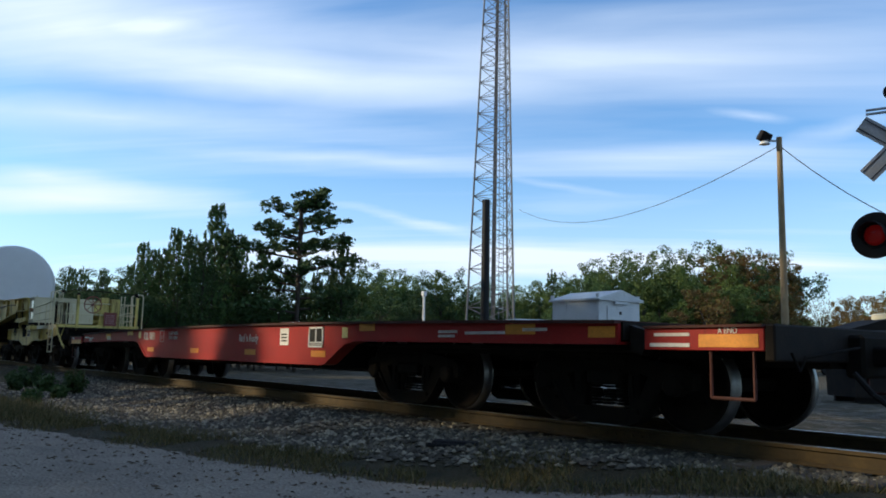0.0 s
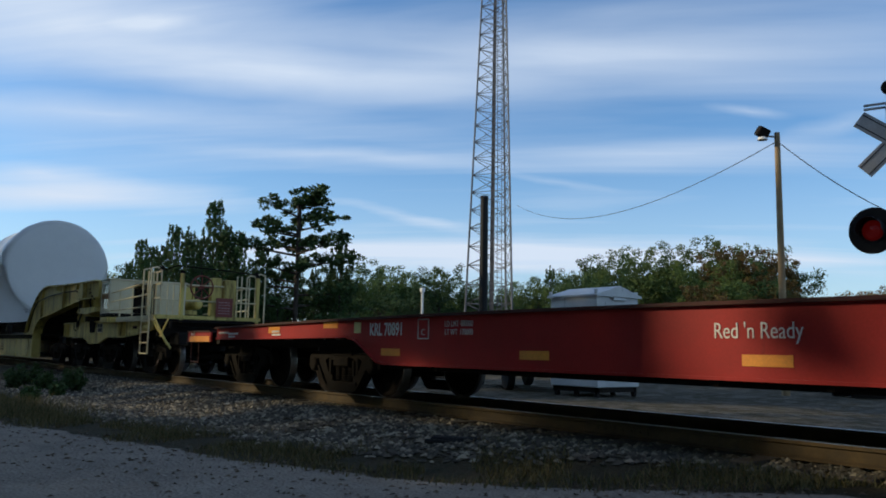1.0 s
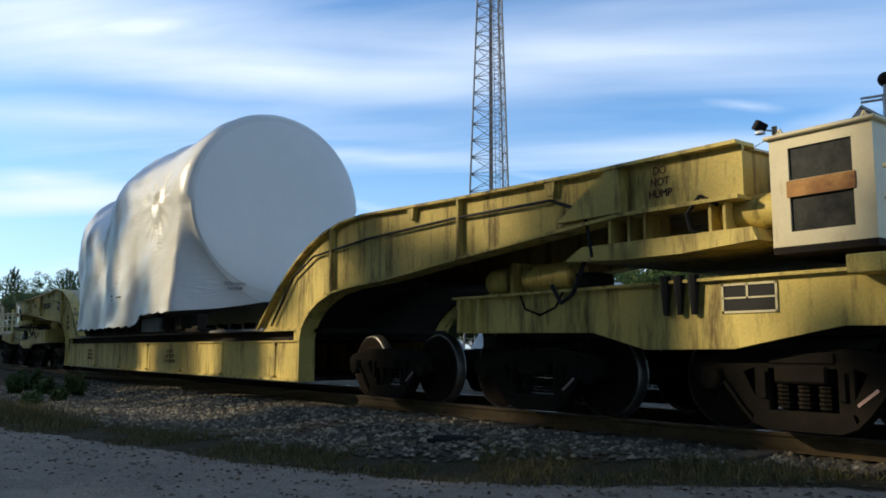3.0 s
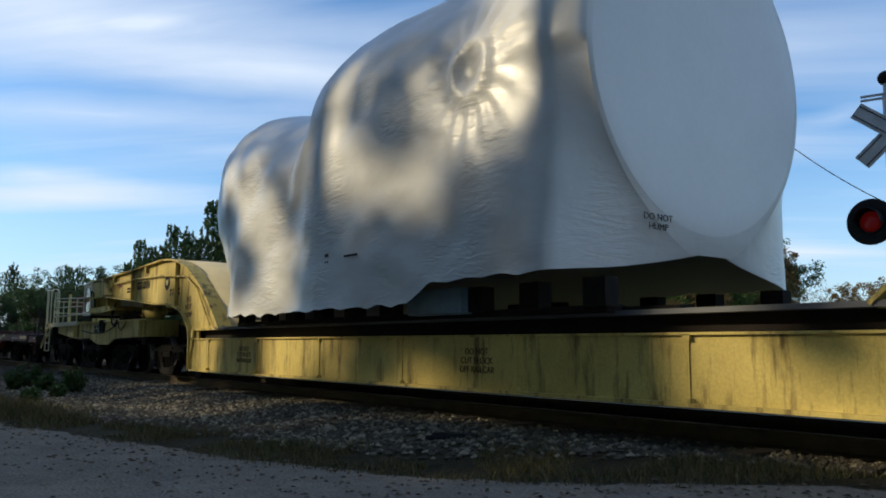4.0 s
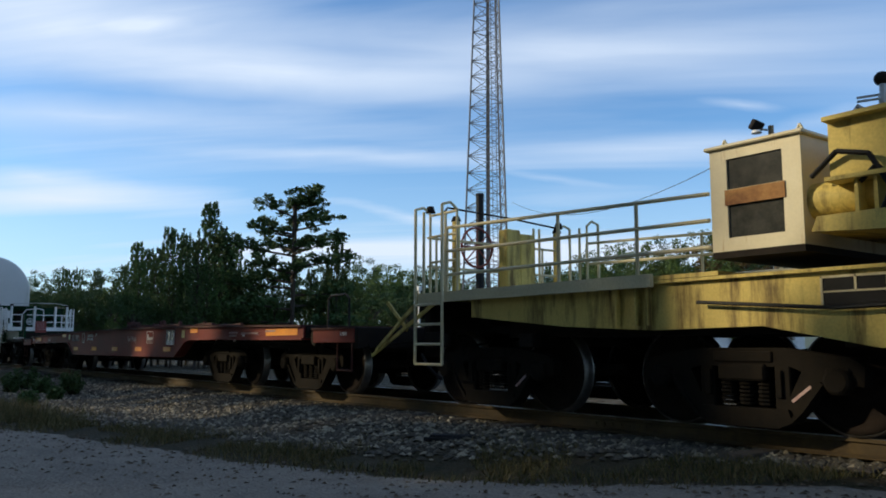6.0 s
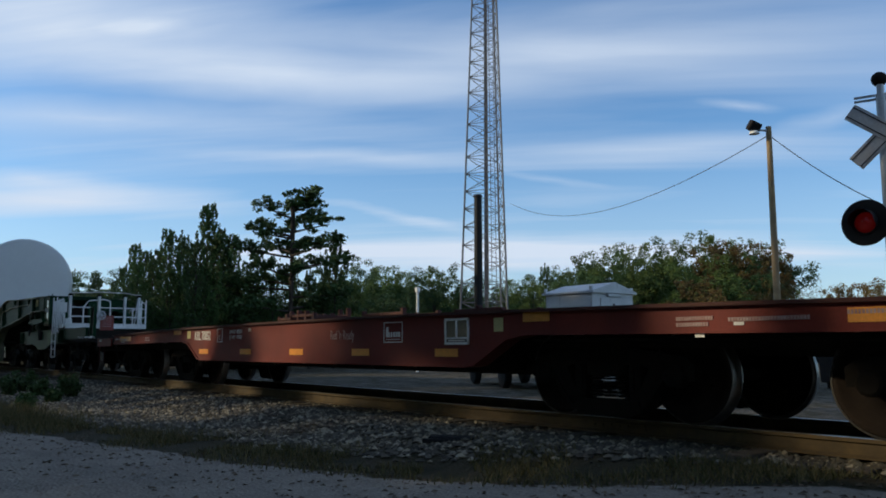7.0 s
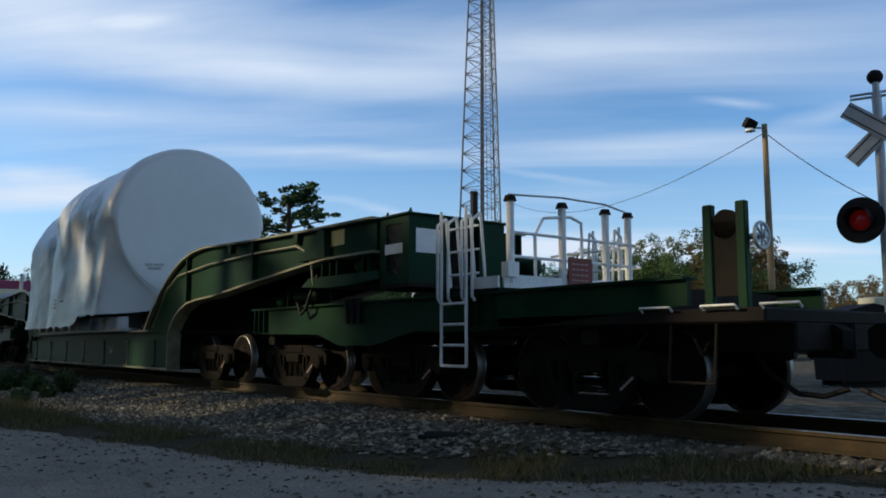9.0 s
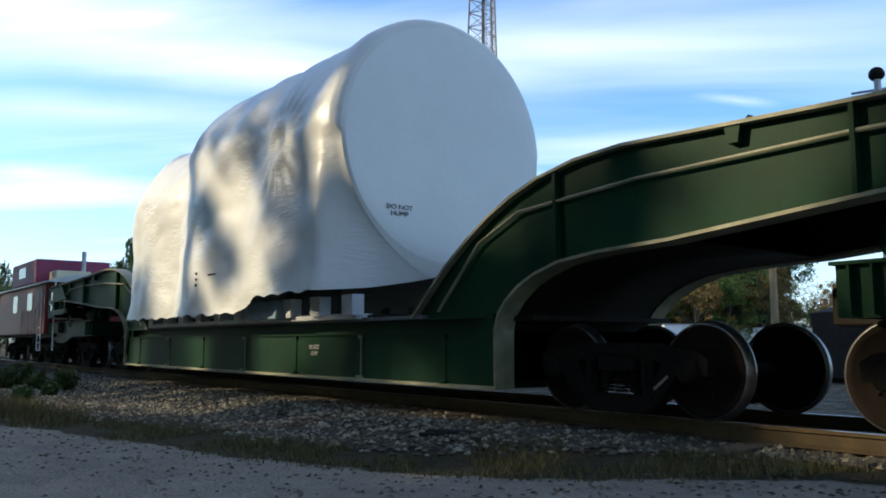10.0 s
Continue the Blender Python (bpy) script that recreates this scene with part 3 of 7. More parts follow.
def bolster_mesh():
    bm = bm_new()
    zc = RAIL_TOP + WHEEL_R
    box(bm, -0.24, 0.24, -1.12, 1.12, zc - 0.02, zc + 0.13, 0.02)
    box(bm, -0.28, 0.28, -0.6, 0.6, zc - 0.08, zc + 0.26, 0.02)
    for s in (-1, 1):
        for i in range(3):
            for j in range(6):      # coils of each spring
                tube(bm, (-0.19 + 0.19 * i, s * 1.0, zc - 0.235 + 0.036 * j), (-0.19 + 0.19 * i, s * 1.0, zc - 0.212 + 0.036 * j), 0.078 if j % 2 else 0.07, 8)
    # brake beams and shoes
    for s in (-1, 1):
        box(bm, s * 0.36 - 0.03, s * 0.36 + 0.03, -0.85, 0.85, zc - 0.18, zc - 0.10)
    ob = mesh_object("truck", bm, M_TRUCK)
    me = ob.data
    bpy.data.objects.remove(ob)
    return me


ME_FRAMES = {}
ME_BOLSTER = bolster_mesh()


def truck(parent, x, wb=1.80):
    if wb not in ME_FRAMES:
        ME_FRAMES[wb] = side_frame_mesh(wb)
    tr = new("truck", ME_BOLSTER)
    tr.parent, tr.location = parent, (x, 0, 0)
    for s in (-1, 1):
        fr = new("side_frame", ME_FRAMES[wb])
        fr.parent, fr.location = tr, (0, s * 1.0, 0)
        if s > 0:
            fr.rotation_euler = (0, 0, math.pi)
    for s in (-1, 1):
        ws = new("wheelset", ME_WHEELSET)
        ws.parent = tr
        WHEELSETS.append((ws, s * wb / 2))
    return tr


def coupler(parent, x, s):
    """A knuckle coupler with its yoke, air hose and cut lever at the end of a car; s is the way it points."""
    bm = bm_new()
    z = 0.84
    box(bm, x - 0.1 * s, x + 0.55 * s, -0.09, 0.09, z - 0.09, z + 0.09, 0.02)
    prism(bm, [(x + 0.5 * s, z - 0.16), (x + 0.78 * s, z - 0.16), (x + 0.86 * s, z - 0.08), (x + 0.86 * s, z + 0.10), (x + 0.78 * s, z + 0.16), (x + 0.5 * s, z + 0.14)], -0.17, 0.05)
    tube(bm, (x + 0.74 * s, 0.12, z - 0.17), (x + 0.74 * s, 0.12, z + 0.17), 0.10, 12)
    box(bm, x - 0.05 * s, x + 0.14 * s, -0.26, 0.26, z - 0.2, z + 0.2, 0.03)
    part("coupler", bm, M_TRUCK, parent)
    bm = bm_new()
    pts = [(x + 0.12 * s, -0.42, z - 0.15), (x + 0.28 * s, -0.40, z - 0.34), (x + 0.48 * s, -0.34, z - 0.50), (x + 0.70 * s, -0.26, z - 0.52), (x + 0.92 * s, -0.2, z - 0.44)]
    pipe(bm, pts, 0.028)
    part("air_hose", bm, M_BLACK, parent)
    bm = bm_new()
    pipe(bm, [(x + 0.06 * s, -1.35, 0.86), (x + 0.10 * s, -1.30, 0.70), (x + 0.10 * s, -1.2, 0.82), (x + 0.12 * s, -0.3, 0.92)], 0.014)
    part("uncoupling_lever", bm, M_TRUCK, parent)


def plate(parent, name, mat, x0, x1, z0, z1, y=-1.5, label="", d=0.006):
    return part(name, box(bm_new(), x0, x1, y - d, y + 0.004, z0, z1), mat, parent, label)


def bars(parent, x, z, widths, h, gap, mat, y=-1.507):
    """Rows of lettering too small to read."""
    bm = bm_new()
    for i, w in enumerate(widths):
        n = max(2, int(w / (h * 0.8)))
        for j in range(n):
            box(bm, x + w * j / n, x + w * (j + 0.72) / n, y - 0.002, y + 0.004, z - i * (h + gap) - h, z - i * (h + gap))
    tagged(part("stencil", bm, mat, parent), kind="stuff")


def flat_car(x, paint, label, old):
    """A heavy fishbelly flat car on four trucks, arched slightly along its deck. x: its middle in the train."""
    car = thing("flat_car", label, "railway car")
    L, HL = 12.0, 4.45
    camber = lambda u: 1.27 - 0.14 * (abs(u) / L) ** 2
    M = 10.4          # the high deck ends here; lower end platforms follow
    tops = [(-M + 2 * M * i / 24, camber(-M + 2 * M * i / 24) - 0.03) for i in range(25)]
    low = [(M, 0.95), (L * 0.7, 0.96), (5.35, 0.98), (5.05, 0.93), (HL, 0.62), (HL - 0.15, 0.60), (-HL + 0.15, 0.60), (-HL, 0.62), (-5.05, 0.93), (-5.35, 0.98), (-L * 0.7, 0.96), (-M, 0.95)]
    for s in (-1, 1):
        bm = prism(bm_new(), tops + low, s * 1.46, s * 1.50)
        part("side_sill", bm, paint, car)
        bm = ribbon(bm_new(), [(a, b) for a, b in low], s * 1.53, s * 1.30, 0.03)
        part("sill_flange", bm, paint, car)
        bm = ribbon(bm_new(), [(-M + 2 * M * i / 24, camber(-M + 2 * M * i / 24) - 0.035) for i in range(25)], s * 1.56, s * 1.38, 0.035)
        part("deck_edge", bm, M_RUSTDECK, car, "rusted edge of the deck")
    bm = ribbon(bm_new(), [(-M + 2 * M * i / 24, camber(-M + 2 * M * i / 24) - 0.03) for i in range(25)], -1.38, 1.38, 0.028)
    part("deck", bm, M_RUSTDECK, car, "rusty steel deck plate")
    bm = bm_new()
    prism(bm, [(-L, 0.72), (-L, 1.05), (L, 1.05), (L, 0.72), (6.4, 0.72), (4.9, 0.5), (4.3, 0.46), (-4.3, 0.46), (-4.9, 0.5), (-6.4, 0.72)], -0.42, 0.42)
    part("centre_sill", bm, M_DARK, car)
    for i in range(9):
        u = -4.2 + 1.05 * i
        part("cross_bearer", box(bm_new(), u - 0.03, u + 0.03, -1.45, 1.45, 0.52, 1.1), M_DARK, car)
    for u in (-11.2, -8.3, -6.2, 6.2, 8.3, 11.2):
        part("cross_bearer", box(bm_new(), u - 0.1, u + 0.1, -1.45, 1.45, 0.95, 1.08), M_DARK, car)
    for s in (-1, 1):
        bm = box(bm_new(), s * L, s * (L + 0.10), -1.5, 1.5, 0.78, 1.10, 0.015)
        part("end_sill", bm, M_DARK, car)
        coupler(car, s * (L + 0.1), s)
        part("deck_end", box(bm_new(), s * M, s * (M + 0.03), -1.46, 1.46, 0.97, 1.15), M_DARK, car)
        part("end_platform", box(bm_new(), s * (M + 0.03), s * L, -1.36, 1.36, 0.96, 1.06), M_DARK, car)
        for k in (-1, 1):
            part("end_side_plate", box(bm_new(), s * (M + 0.33), s * L, k * 1.46, k * 1.50, 0.87, 1.075, 0.006), paint, car)
            part("end_plate_rim", box(bm_new(), s * (M + 0.33), s * L, k * 1.36, k * 1.53, 1.076, 1.10), M_RUSTDECK, car)
            part("end_bracket", prism(bm_new(), [(s * (M + 0.06), 1.12), (s * (M + 0.30), 1.05), (s * (M + 0.22), 0.82), (s * (M + 0.08), 0.86)], k * 1.30, k * 1.40), M_DARK, car)
        # truck span bolsters
        bm = prism(bm_new(), [(s * 4.95, 0.80), (s * 5.4, 0.93), (s * 10.9, 0.93), (s * 11.2, 0.80), (s * 9.0, 0.78), (s * 7.4, 0.80)], -0.9, 0.9)
        part("span_bolster", bm, M_DARK, car)
        # corner steps
        for k in (-1, 1):
            bm = pipe(bm_new(), [(s * (L - 0.12), k * 1.46, 0.95), (s * (L - 0.12), k * 1.46, 0.45), (s * (L - 0.55), k * 1.46, 0.45), (s * (L - 0.55), k * 1.46, 0.95)], 0.016)
            part("corner_step", bm, M_RUSTDECK, car)
        truck(car, s * 6.15)
        truck(car, s * 9.85)
    # brake rigging under the middle
    for p0, p1 in (((-5.6, -1.1, 0.72), (-3.0, -0.9, 0.6)), ((-5.3, -1.1, 0.72), (-2.8, -0.7, 0.6)), ((5.2, -1.2, 0.9), (10.6, -1.2, 0.86))):
        part("brake_rod", tube(bm_new(), p0, p1, 0.02, 6), M_DARK, car)
    # reflectors
    for a, b, c in (((-11.9, -10.8, 0.875), (-8.04, -7.6, 1.03), (-6.05, -5.6, 1.10), (5.44, 5.86, 1.10), (8.7, 9.2, 1.03), (11.35, 11.95, 0.90), (10.0, 10.36, 0.99)) if not old
                    else ((-9.9, -9.0, 1.0), (-5.93, -5.48, 1.11), (5.32, 5.74, 1.10), (9.0, 10.2, 1.0))):
        plate(car, "reflector", M_ORANGE, a, b, c, c + 0.115)
    for u in ((-4.13, -1.24, 1.59, 4.2) if not old else (-4.17, -2.15, -0.15, 1.85, 3.9)):
        plate(car, "reflector", M_ORANGE, u - 0.235, u + 0.235, 0.70, 0.80)
    # lettering on both sides of the middle, on the side that shows
    ink = M_LETTER
    plate(car, "yellow_plate", M_YELLOWPLATE, -5.11, -4.93, 1.02, 1.18)
    plate(car, "yellow_plate", M_YELLOWPLATE, 4.82 if old else 4.94, 4.98 if old else 5.1, 1.00, 1.16)
    lettering("KRL 70852" if old else "KRL 70891", 0.25, ink, car, (-4.25, -1.506, 1.06), 0.76, "reporting_mark", bold=0.004)
    for x0, x1, z0, z1 in ((-3.48, -3.23, 0.93, 1.20),):
        bm = bm_new()
        box(bm, x0, x1, -1.506, -1.498, z0, z0 + 0.015)
        box(bm, x0, x1, -1.506, -1.498, z1 - 0.015, z1)
        box(bm, x0, x0 + 0.015, -1.506, -1.498, z0, z1)
        box(bm, x1 - 0.015, x1, -1.506, -1.498, z0, z1)
        part("clearance_box", bm, ink, car)
        lettering("C", 0.12, ink, car, ((x0 + x1) / 2, -1.506, 1.02), 1.0)
    lettering("LD LMT 480000\nLT WT  170000", 0.105, ink, car, (-2.6, -1.506, 1.07), 0.82)
    if old:
        lettering("FM", 0.10, ink, car, (-1.97, -1.506, 1.14), 0.9)
        lettering("Red 'n Ready", 0.20, M_FADED, car, (1.33, -1.506, 1.0), 0.66, "slogan")
        # maker's plate: a framed sign with a plain device
        bm = bm_new()
        for z0, z1, x0, x1 in ((1.155, 1.168, 2.47, 2.93), (0.885, 0.898, 2.47, 2.93), (0.885, 1.168, 2.47, 2.483), (0.885, 1.168, 2.917, 2.93)):
            box(bm, x0, x1, -1.507, -1.498, z0, z1)
        for i, (w, h) in enumerate(((0.07, 0.14), (0.04, 0.07), (0.04, 0.07), (0.05, 0.07), (0.05, 0.07), (0.05, 0.07))):
            box(bm, 2.53 + 0.06 * i, 2.53 + 0.06 * i + w * 0.8, -1.507, -1.498, 0.96, 0.96 + h)
        box(bm, 2.53, 2.87, -1.507, -1.498, 0.925, 0.933)
        part("framed_sign", bm, ink, car, "white outlined sign with a plain device")
    else:
        lettering("Red 'n Ready", 0.20, ink, car, (1.5, -1.506, 1.0), 0.80, "slogan")
        plate(car, "paper_placard", M_WHITE, 2.82, 3.14, 0.88, 1.17, label="white paper placard")
        bars(car, 2.88, 1.08, (0.2, 0.2, 0.2), 0.025, 0.03, M_DARK, -1.508)
    # framed record board
    bm = bm_new()
    for x0, x1, z0, z1 in ((3.88, 4.36, 1.15, 1.18), (3.88, 4.36, 0.85, 0.88), (3.88, 3.91, 0.85, 1.18), (4.33, 4.36, 0.85, 1.18), (4.105, 4.135, 0.93, 1.18), (3.88, 4.36, 0.92, 0.94)):
        box(bm, x0, x1, -1.518, -1.498, z0, z1)
    part("record_board_frame", bm, M_WHITE, car, "white framed record board")
    plate(car, "record_board", M_BLACK if not old else M_GLASS, 3.9, 4.34, 0.87, 1.16)
    bars(car, 3.95, 0.91, (0.34,), 0.02, 0.02, ink, -1.508)
    # small stencils by the ends
    for u, z, ws in ((-10.3, 1.07, (0.5,)), (-9.8, 1.05, (0.45, 0.3)), (-7.9, 1.08, (0.3, 0.35)), (7.4, 1.09, (0.4, 0.35)), (7.95, 1.07, (0.75,)), (9.0, 1.10, (0.4,))):
        bars(car, u, z, ws, 0.035, 0.02, ink if not old else M_FADED)
    plate(car, "white_strip", M_WHITE, 10.8 if not old else 7.6, 11.25 if not old else 7.7, 0.90, 0.935)
    plate(car, "white_strip", M_LETTER, 10.85 if not old else 8.0, 11.25 if not old else 8.1, 1.0, 1.03)
    lettering("B END", 0.085, ink, car, (-11.7, -1.506, 1.03), 0.8)
    if old:
        # timber blocking and rusty fittings left on the deck
        for u, v, w, h, n in ((-2.75, 0.1, 0.5, 0.24, 3), (-1.7, -0.2, 0.45, 0.28, 3), (0.5, 0.15, 0.6, 0.20, 2), (3.2, 0.0, 0.5, 0.15, 2), (-6.2, -0.6, 0.7, 0.07, 2), (-7.6, 0.2, 0.5, 0.09, 2), (-9.5, 0, 0.5, 0.07, 2)):
            bm, z = bm_new(), camber(u) - 0.012
            for k in (-1, 1):
                box(bm, u - w, u + w, v + k * 0.36 - 0.03, v + k * 0.36 + 0.03, z + h * 0.5, z + h * 0.5 + 0.05, 0.008)
                for i in range(n + 1):
                    q = u - w + 2 * w * i / n
                    box(bm, q - 0.035, q + 0.035, v + k * 0.36 - 0.04, v + k * 0.36 + 0.04, z, z + h * random.uniform(0.7, 1.15), 0.008)
            for i in range(n + 1):
                q = u - w + 2 * w * i / n
                box(bm, q - 0.025, q + 0.025, v - 0.36, v + 0.36, z, z + h * 0.6, 0.008)
            part("deck_fitting", bm, M_RUSTDECK, car, "rusty lashing frame on the deck")
        lettering("A END", 0.085, ink, car, (11.7, -1.506, 1.0), 0.8)
        part("end_handrail", pipe(bm_new(), [(10.95, -1.35, 1.09), (10.95, -1.35, 1.55), (11.05, -1.35, 1.62), (11.5, -1.35, 1.62), (11.6, -1.35, 1.55), (11.6, -1.35, 1.09)], 0.018), M_BLACK, car, "black tubular hoop")
    else:
        lettering("A END", 0.075, ink, car, (11.65, -1.506, 1.045), 0.9)
        for u, v, w, h in ((-0.5, 0.6, 0.4, 0.14), (-10.8, 0.3, 0.3, 0.1)):
            part("deck_fitting", box(bm_new(), u - w, u + w, v - 0.3, v + 0.3, camber(u) - 0.005, camber(u) + h, 0.02), M_RUSTDECK, car)
    ROLLING.append((car, x))
    return car


flat_car(-14.5, M_RED, "bright red fishbelly flat car with white lettering", False)
flat_car(-85.9, M_BROWN, "faded oxide-red fishbelly flat car with timber on deck", True)


def arm_lines(w):
    """Upper and lower lines of a gooseneck, out from the car's middle; w: where its upright web stands."""
    up = [(-1.63, 1.12), (-1.30, 1.42), (-0.93, 1.74), (-0.50, 2.04), (-0.1, 2.28), (0.30, 2.47), (0.75, 2.62), (1.30, 2.73), (1.95, 2.77), (4.15, 2.69), (6.3, 2.64), (8.25, 2.62)]
    lo = [(0.0, 0.26), (0.0, 0.95), (0.06, 1.14), (0.20, 1.30), (0.42, 1.46), (0.68, 1.58), (1.05, 1.69), (1.6, 1.75), (2.5, 1.79), (4.25, 1.95), (6.2, 2.11), (6.9, 2.16), (8.25, 2.16)]
    return [(w + a, b) for a, b in up], [(w + a, b) for a, b in lo]


def rails_row(parent, s, xs, y, z0, levels, mat, r=0.022):
    """A railing: posts at xs, bars at the levels."""
    for u in xs:
        part("railing_post", tube(bm_new(), (s * u, y, z0), (s * u, y, levels[-1]), r, 7), mat, parent)
    for z in levels:
        part("railing_bar", tube(bm_new(), (s * xs[0], y, z), (s * xs[-1], y, z), r, 7), mat, parent)


def ladder(parent, s, x0, x1, y, z0, z1, mat, deck):
    bm = bm_new()
    for u in (x0, x1):
        tube(bm, (s * u, y, z0), (s * u, y, z1), 0.021, 8)
    z = z0
    while z < deck:
        tube(bm, (s * x0, y, z), (s * x1, y, z), 0.018, 6)
        z += 0.26
    part("ladder", bm, mat, parent)


def hand_wheel(parent, at, r, mat):
    bm = bm_new()
    x, y, z = at
    k = 20
    pts = [(x, y + r * math.cos(2 * math.pi * i / k), z + r * math.sin(2 * math.pi * i / k)) for i in range(k + 1)]
    pipe(bm, pts, 0.018, 6)
    for i in range(4):
        a = math.pi * i / 4
        tube(bm, (x, y - r * math.cos(a), z - r * math.sin(a)), (x, y + r * math.cos(a), z + r * math.sin(a)), 0.012, 6)
    tube(bm, (x - 0.2, y, z), (x + 0.05, y, z), 0.03, 8)
    part("brake_wheel", bm, mat, parent)


def depressed_car(x, w, paint, label, offsets, cream):
    """A heavy depressed-centre car on eight trucks. w: from its middle to the uprights of its goosenecks."""
    car = thing("depressed_centre_car", label, "railway car")
    top_mat = M_CREAMTOP if cream else paint
    edge = M_CREAM if cream else M_EDGE
    for k in (-1, 1):
        # the low deck girder
        bm = bm_new()
        box(bm, -w, w, k * 1.42, k * 1.46, 0.29, 0.93)
        part("deck_girder", bm, paint, car)
        # on the cream car the recess's shade is put into its colour
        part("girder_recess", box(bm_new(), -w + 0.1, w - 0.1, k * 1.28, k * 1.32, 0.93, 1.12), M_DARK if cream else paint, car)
        part("girder_flange", box(bm_new(), -w, w, k * 1.26, k * 1.52, 0.25, 0.29), edge, car, "worn bottom flange")
        part("girder_ledge", box(bm_new(), -w, w, k * 1.28, k * 1.50, 0.91, 0.935), paint, car)
        part("deck_rail", box(bm_new(), -w - 1.2 + 2.6, w - 1.4, k * 1.22, k * 1.52, 1.11, 1.16), M_TOWER, car)
        for i in range(7):
            u = -w + 1.0 + (2 * w - 2.0) * i / 6
            bm = box(bm_new(), u - 0.012, u + 0.012, k * 1.45, k * 1.475, 0.30, 0.92)
            box(bm, u - 0.04, u + 0.04, k * 1.45, k * 1.50, 0.86, 0.92)
            box(bm, u - 0.05, u + 0.05, k * 1.45, k * 1.53, 0.285, 0.33)
            part("girder_stiffener", bm, edge if i % 2 else paint, car)
    part("deck", box(bm_new(), -w - 0.4, w + 0.4, -1.28, 1.28, 1.06, 1.12), M_DARK, car, "dark steel deck plate")
    part("deck_bottom", box(bm_new(), -w, w, -1.3, 1.3, 0.26, 0.32), M_DARK, car)
    up, lo = arm_lines(w)
    for s in (-1, 1):
        su, sl = [(s * a, b) for a, b in up], [(s * a, b) for a, b in lo]
        outline = su + sl[::-1] + [(s * (w - 0.35), 0.26), (s * (w - 0.35), 1.12)]
        for k in (-1, 1):
            part("gooseneck_web", prism(bm_new(), outline, k * 1.40, k * 1.44), paint, car)
            bm = ribbon(bm_new(), su, k * 1.54, k * 1.24, 0.035 * s)
            part("gooseneck_top_flange", bm, edge, car, "pale worn top flange")
            bm = ribbon(bm_new(), sl, k * 1.54, k * 1.24, -0.035 * s)
            part("gooseneck_bottom_flange", bm, edge, car, "pale worn bottom flange")
            # stiffeners between the flanges, a hinge plate and a conduit
            for a in (1.0, 3.2, 4.25, 5.9):
                zt = np.interp(w + a, [p for p, q in up], [q for p, q in up])
                zb = np.interp(w + a, [p for p, q in lo[1:]], [q for p, q in lo[1:]])
                if a in (1.0, 4.25):
                    part("gooseneck_stiffener", box(bm_new(), s * (w + a) - 0.02, s * (w + a) + 0.02, k * 1.43, k * 1.53, zb, zt), paint, car)
                else:
                    bm = prism(bm_new(), [(s * (w + a) - 0.08, zt), (s * (w + a) + 0.08, zt), (s * (w + a) + 0.05, zt - 0.16), (s * (w + a) - 0.05, zt - 0.16)], k * 1.43, k * 1.52)
                    part("lifting_lug", bm, paint, car)
            pts = [(s * (w - 1.1), k * 1.5, 1.2), (s * (w - 0.3), k * 1.5, 2.0), (s * (w + 0.4), k * 1.5, 2.30), (s * (w + 2.1), k * 1.5, 2.42), (s * (w + 4.2), k * 1.5, 2.46), (s * (w + 5.9), k * 1.5, 2.44), (s * (w + 6.4), k * 1.5, 2.25), (s * (w + 6.5), k * 1.5, 1.75)]
            part("conduit", pipe(bm_new(), pts, 0.02), M_BLACK if cream and s > 0 else edge, car)
            # gusset where the neck meets the girder
            bm = prism(bm_new(), [(s * (w - 1.6), 1.10), (s * (w - 0.2), 1.10), (s * (w - 0.02), 0.5), (s * (w - 0.02), 0.9), (s * (w - 0.05), 1.14), (s * (w - 1.6), 1.14)], k * 1.40, k * 1.50)
            part("neck_gusset", bm, paint, car)
            bm = prism(bm_new(), [(s * (w + 6.05), 2.16), (s * (w + 6.75), 2.62), (s * (w + 6.9), 2.62), (s * (w + 6.95), 2.16)], k * 1.43, k * 1.56)
            part("pin_bracket", bm, paint, car)
        # curved plate across, from side to side
        bm = ribbon(bm_new(), su[:9], -1.24, 1.24, 0.025 * s)
        part("curved_plate", bm, top_mat, car, "smooth curved cross plate", smooth=True)
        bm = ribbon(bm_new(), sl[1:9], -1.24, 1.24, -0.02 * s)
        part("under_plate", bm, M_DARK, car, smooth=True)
        # box at the neck's outer end
        bm = box(bm_new(), s * (w + 6.6), s * (w + 8.2), -1.38, 1.38, 2.18, 2.60, 0.01)
        part("neck_end_box", bm, paint, car)
        bm = ribbon(bm_new(), su[8:], -1.24, 1.24, -0.02 * s)
        part("neck_top_plate", bm, top_mat, car)
        # pivot bolster with its cradle and cylinders
        bm = prism(bm_new(), [(s * (w + 6.1), 1.74), (s * (w + 6.35), 1.87), (s * (w + 8.35), 1.86), (s * (w + 8.4), 1.74), (s * (w + 7.6), 1.69), (s * (w + 6.9), 1.69)], -1.5, 1.5)
        part("pivot_bolster", bm, paint, car)
        for k in (-1, 1):
            for u in (6.7, 6.95, 7.15, 7.9, 8.05):
                part("bolster_rib", box(bm_new(), s * (w + u), s * (w + u) + 0.03, k * 1.08, k * 1.47, 1.86, 2.13), paint, car)
            tube_bm = lathe_y(bm_new(), [(0.02, -0.7), (0.14, -0.68), (0.16, -0.6), (0.16, 0.6), (0.14, 0.68), (0.02, 0.7)], 18)
            bmesh.ops.transform(tube_bm, matrix=pose(s * (w + (8.55 if cream else 8.15)), k * 1.2, 2.03, 0, 0, 90), verts=tube_bm.verts[:])
            part("load_cylinder", tube_bm, paint, car, smooth=True)
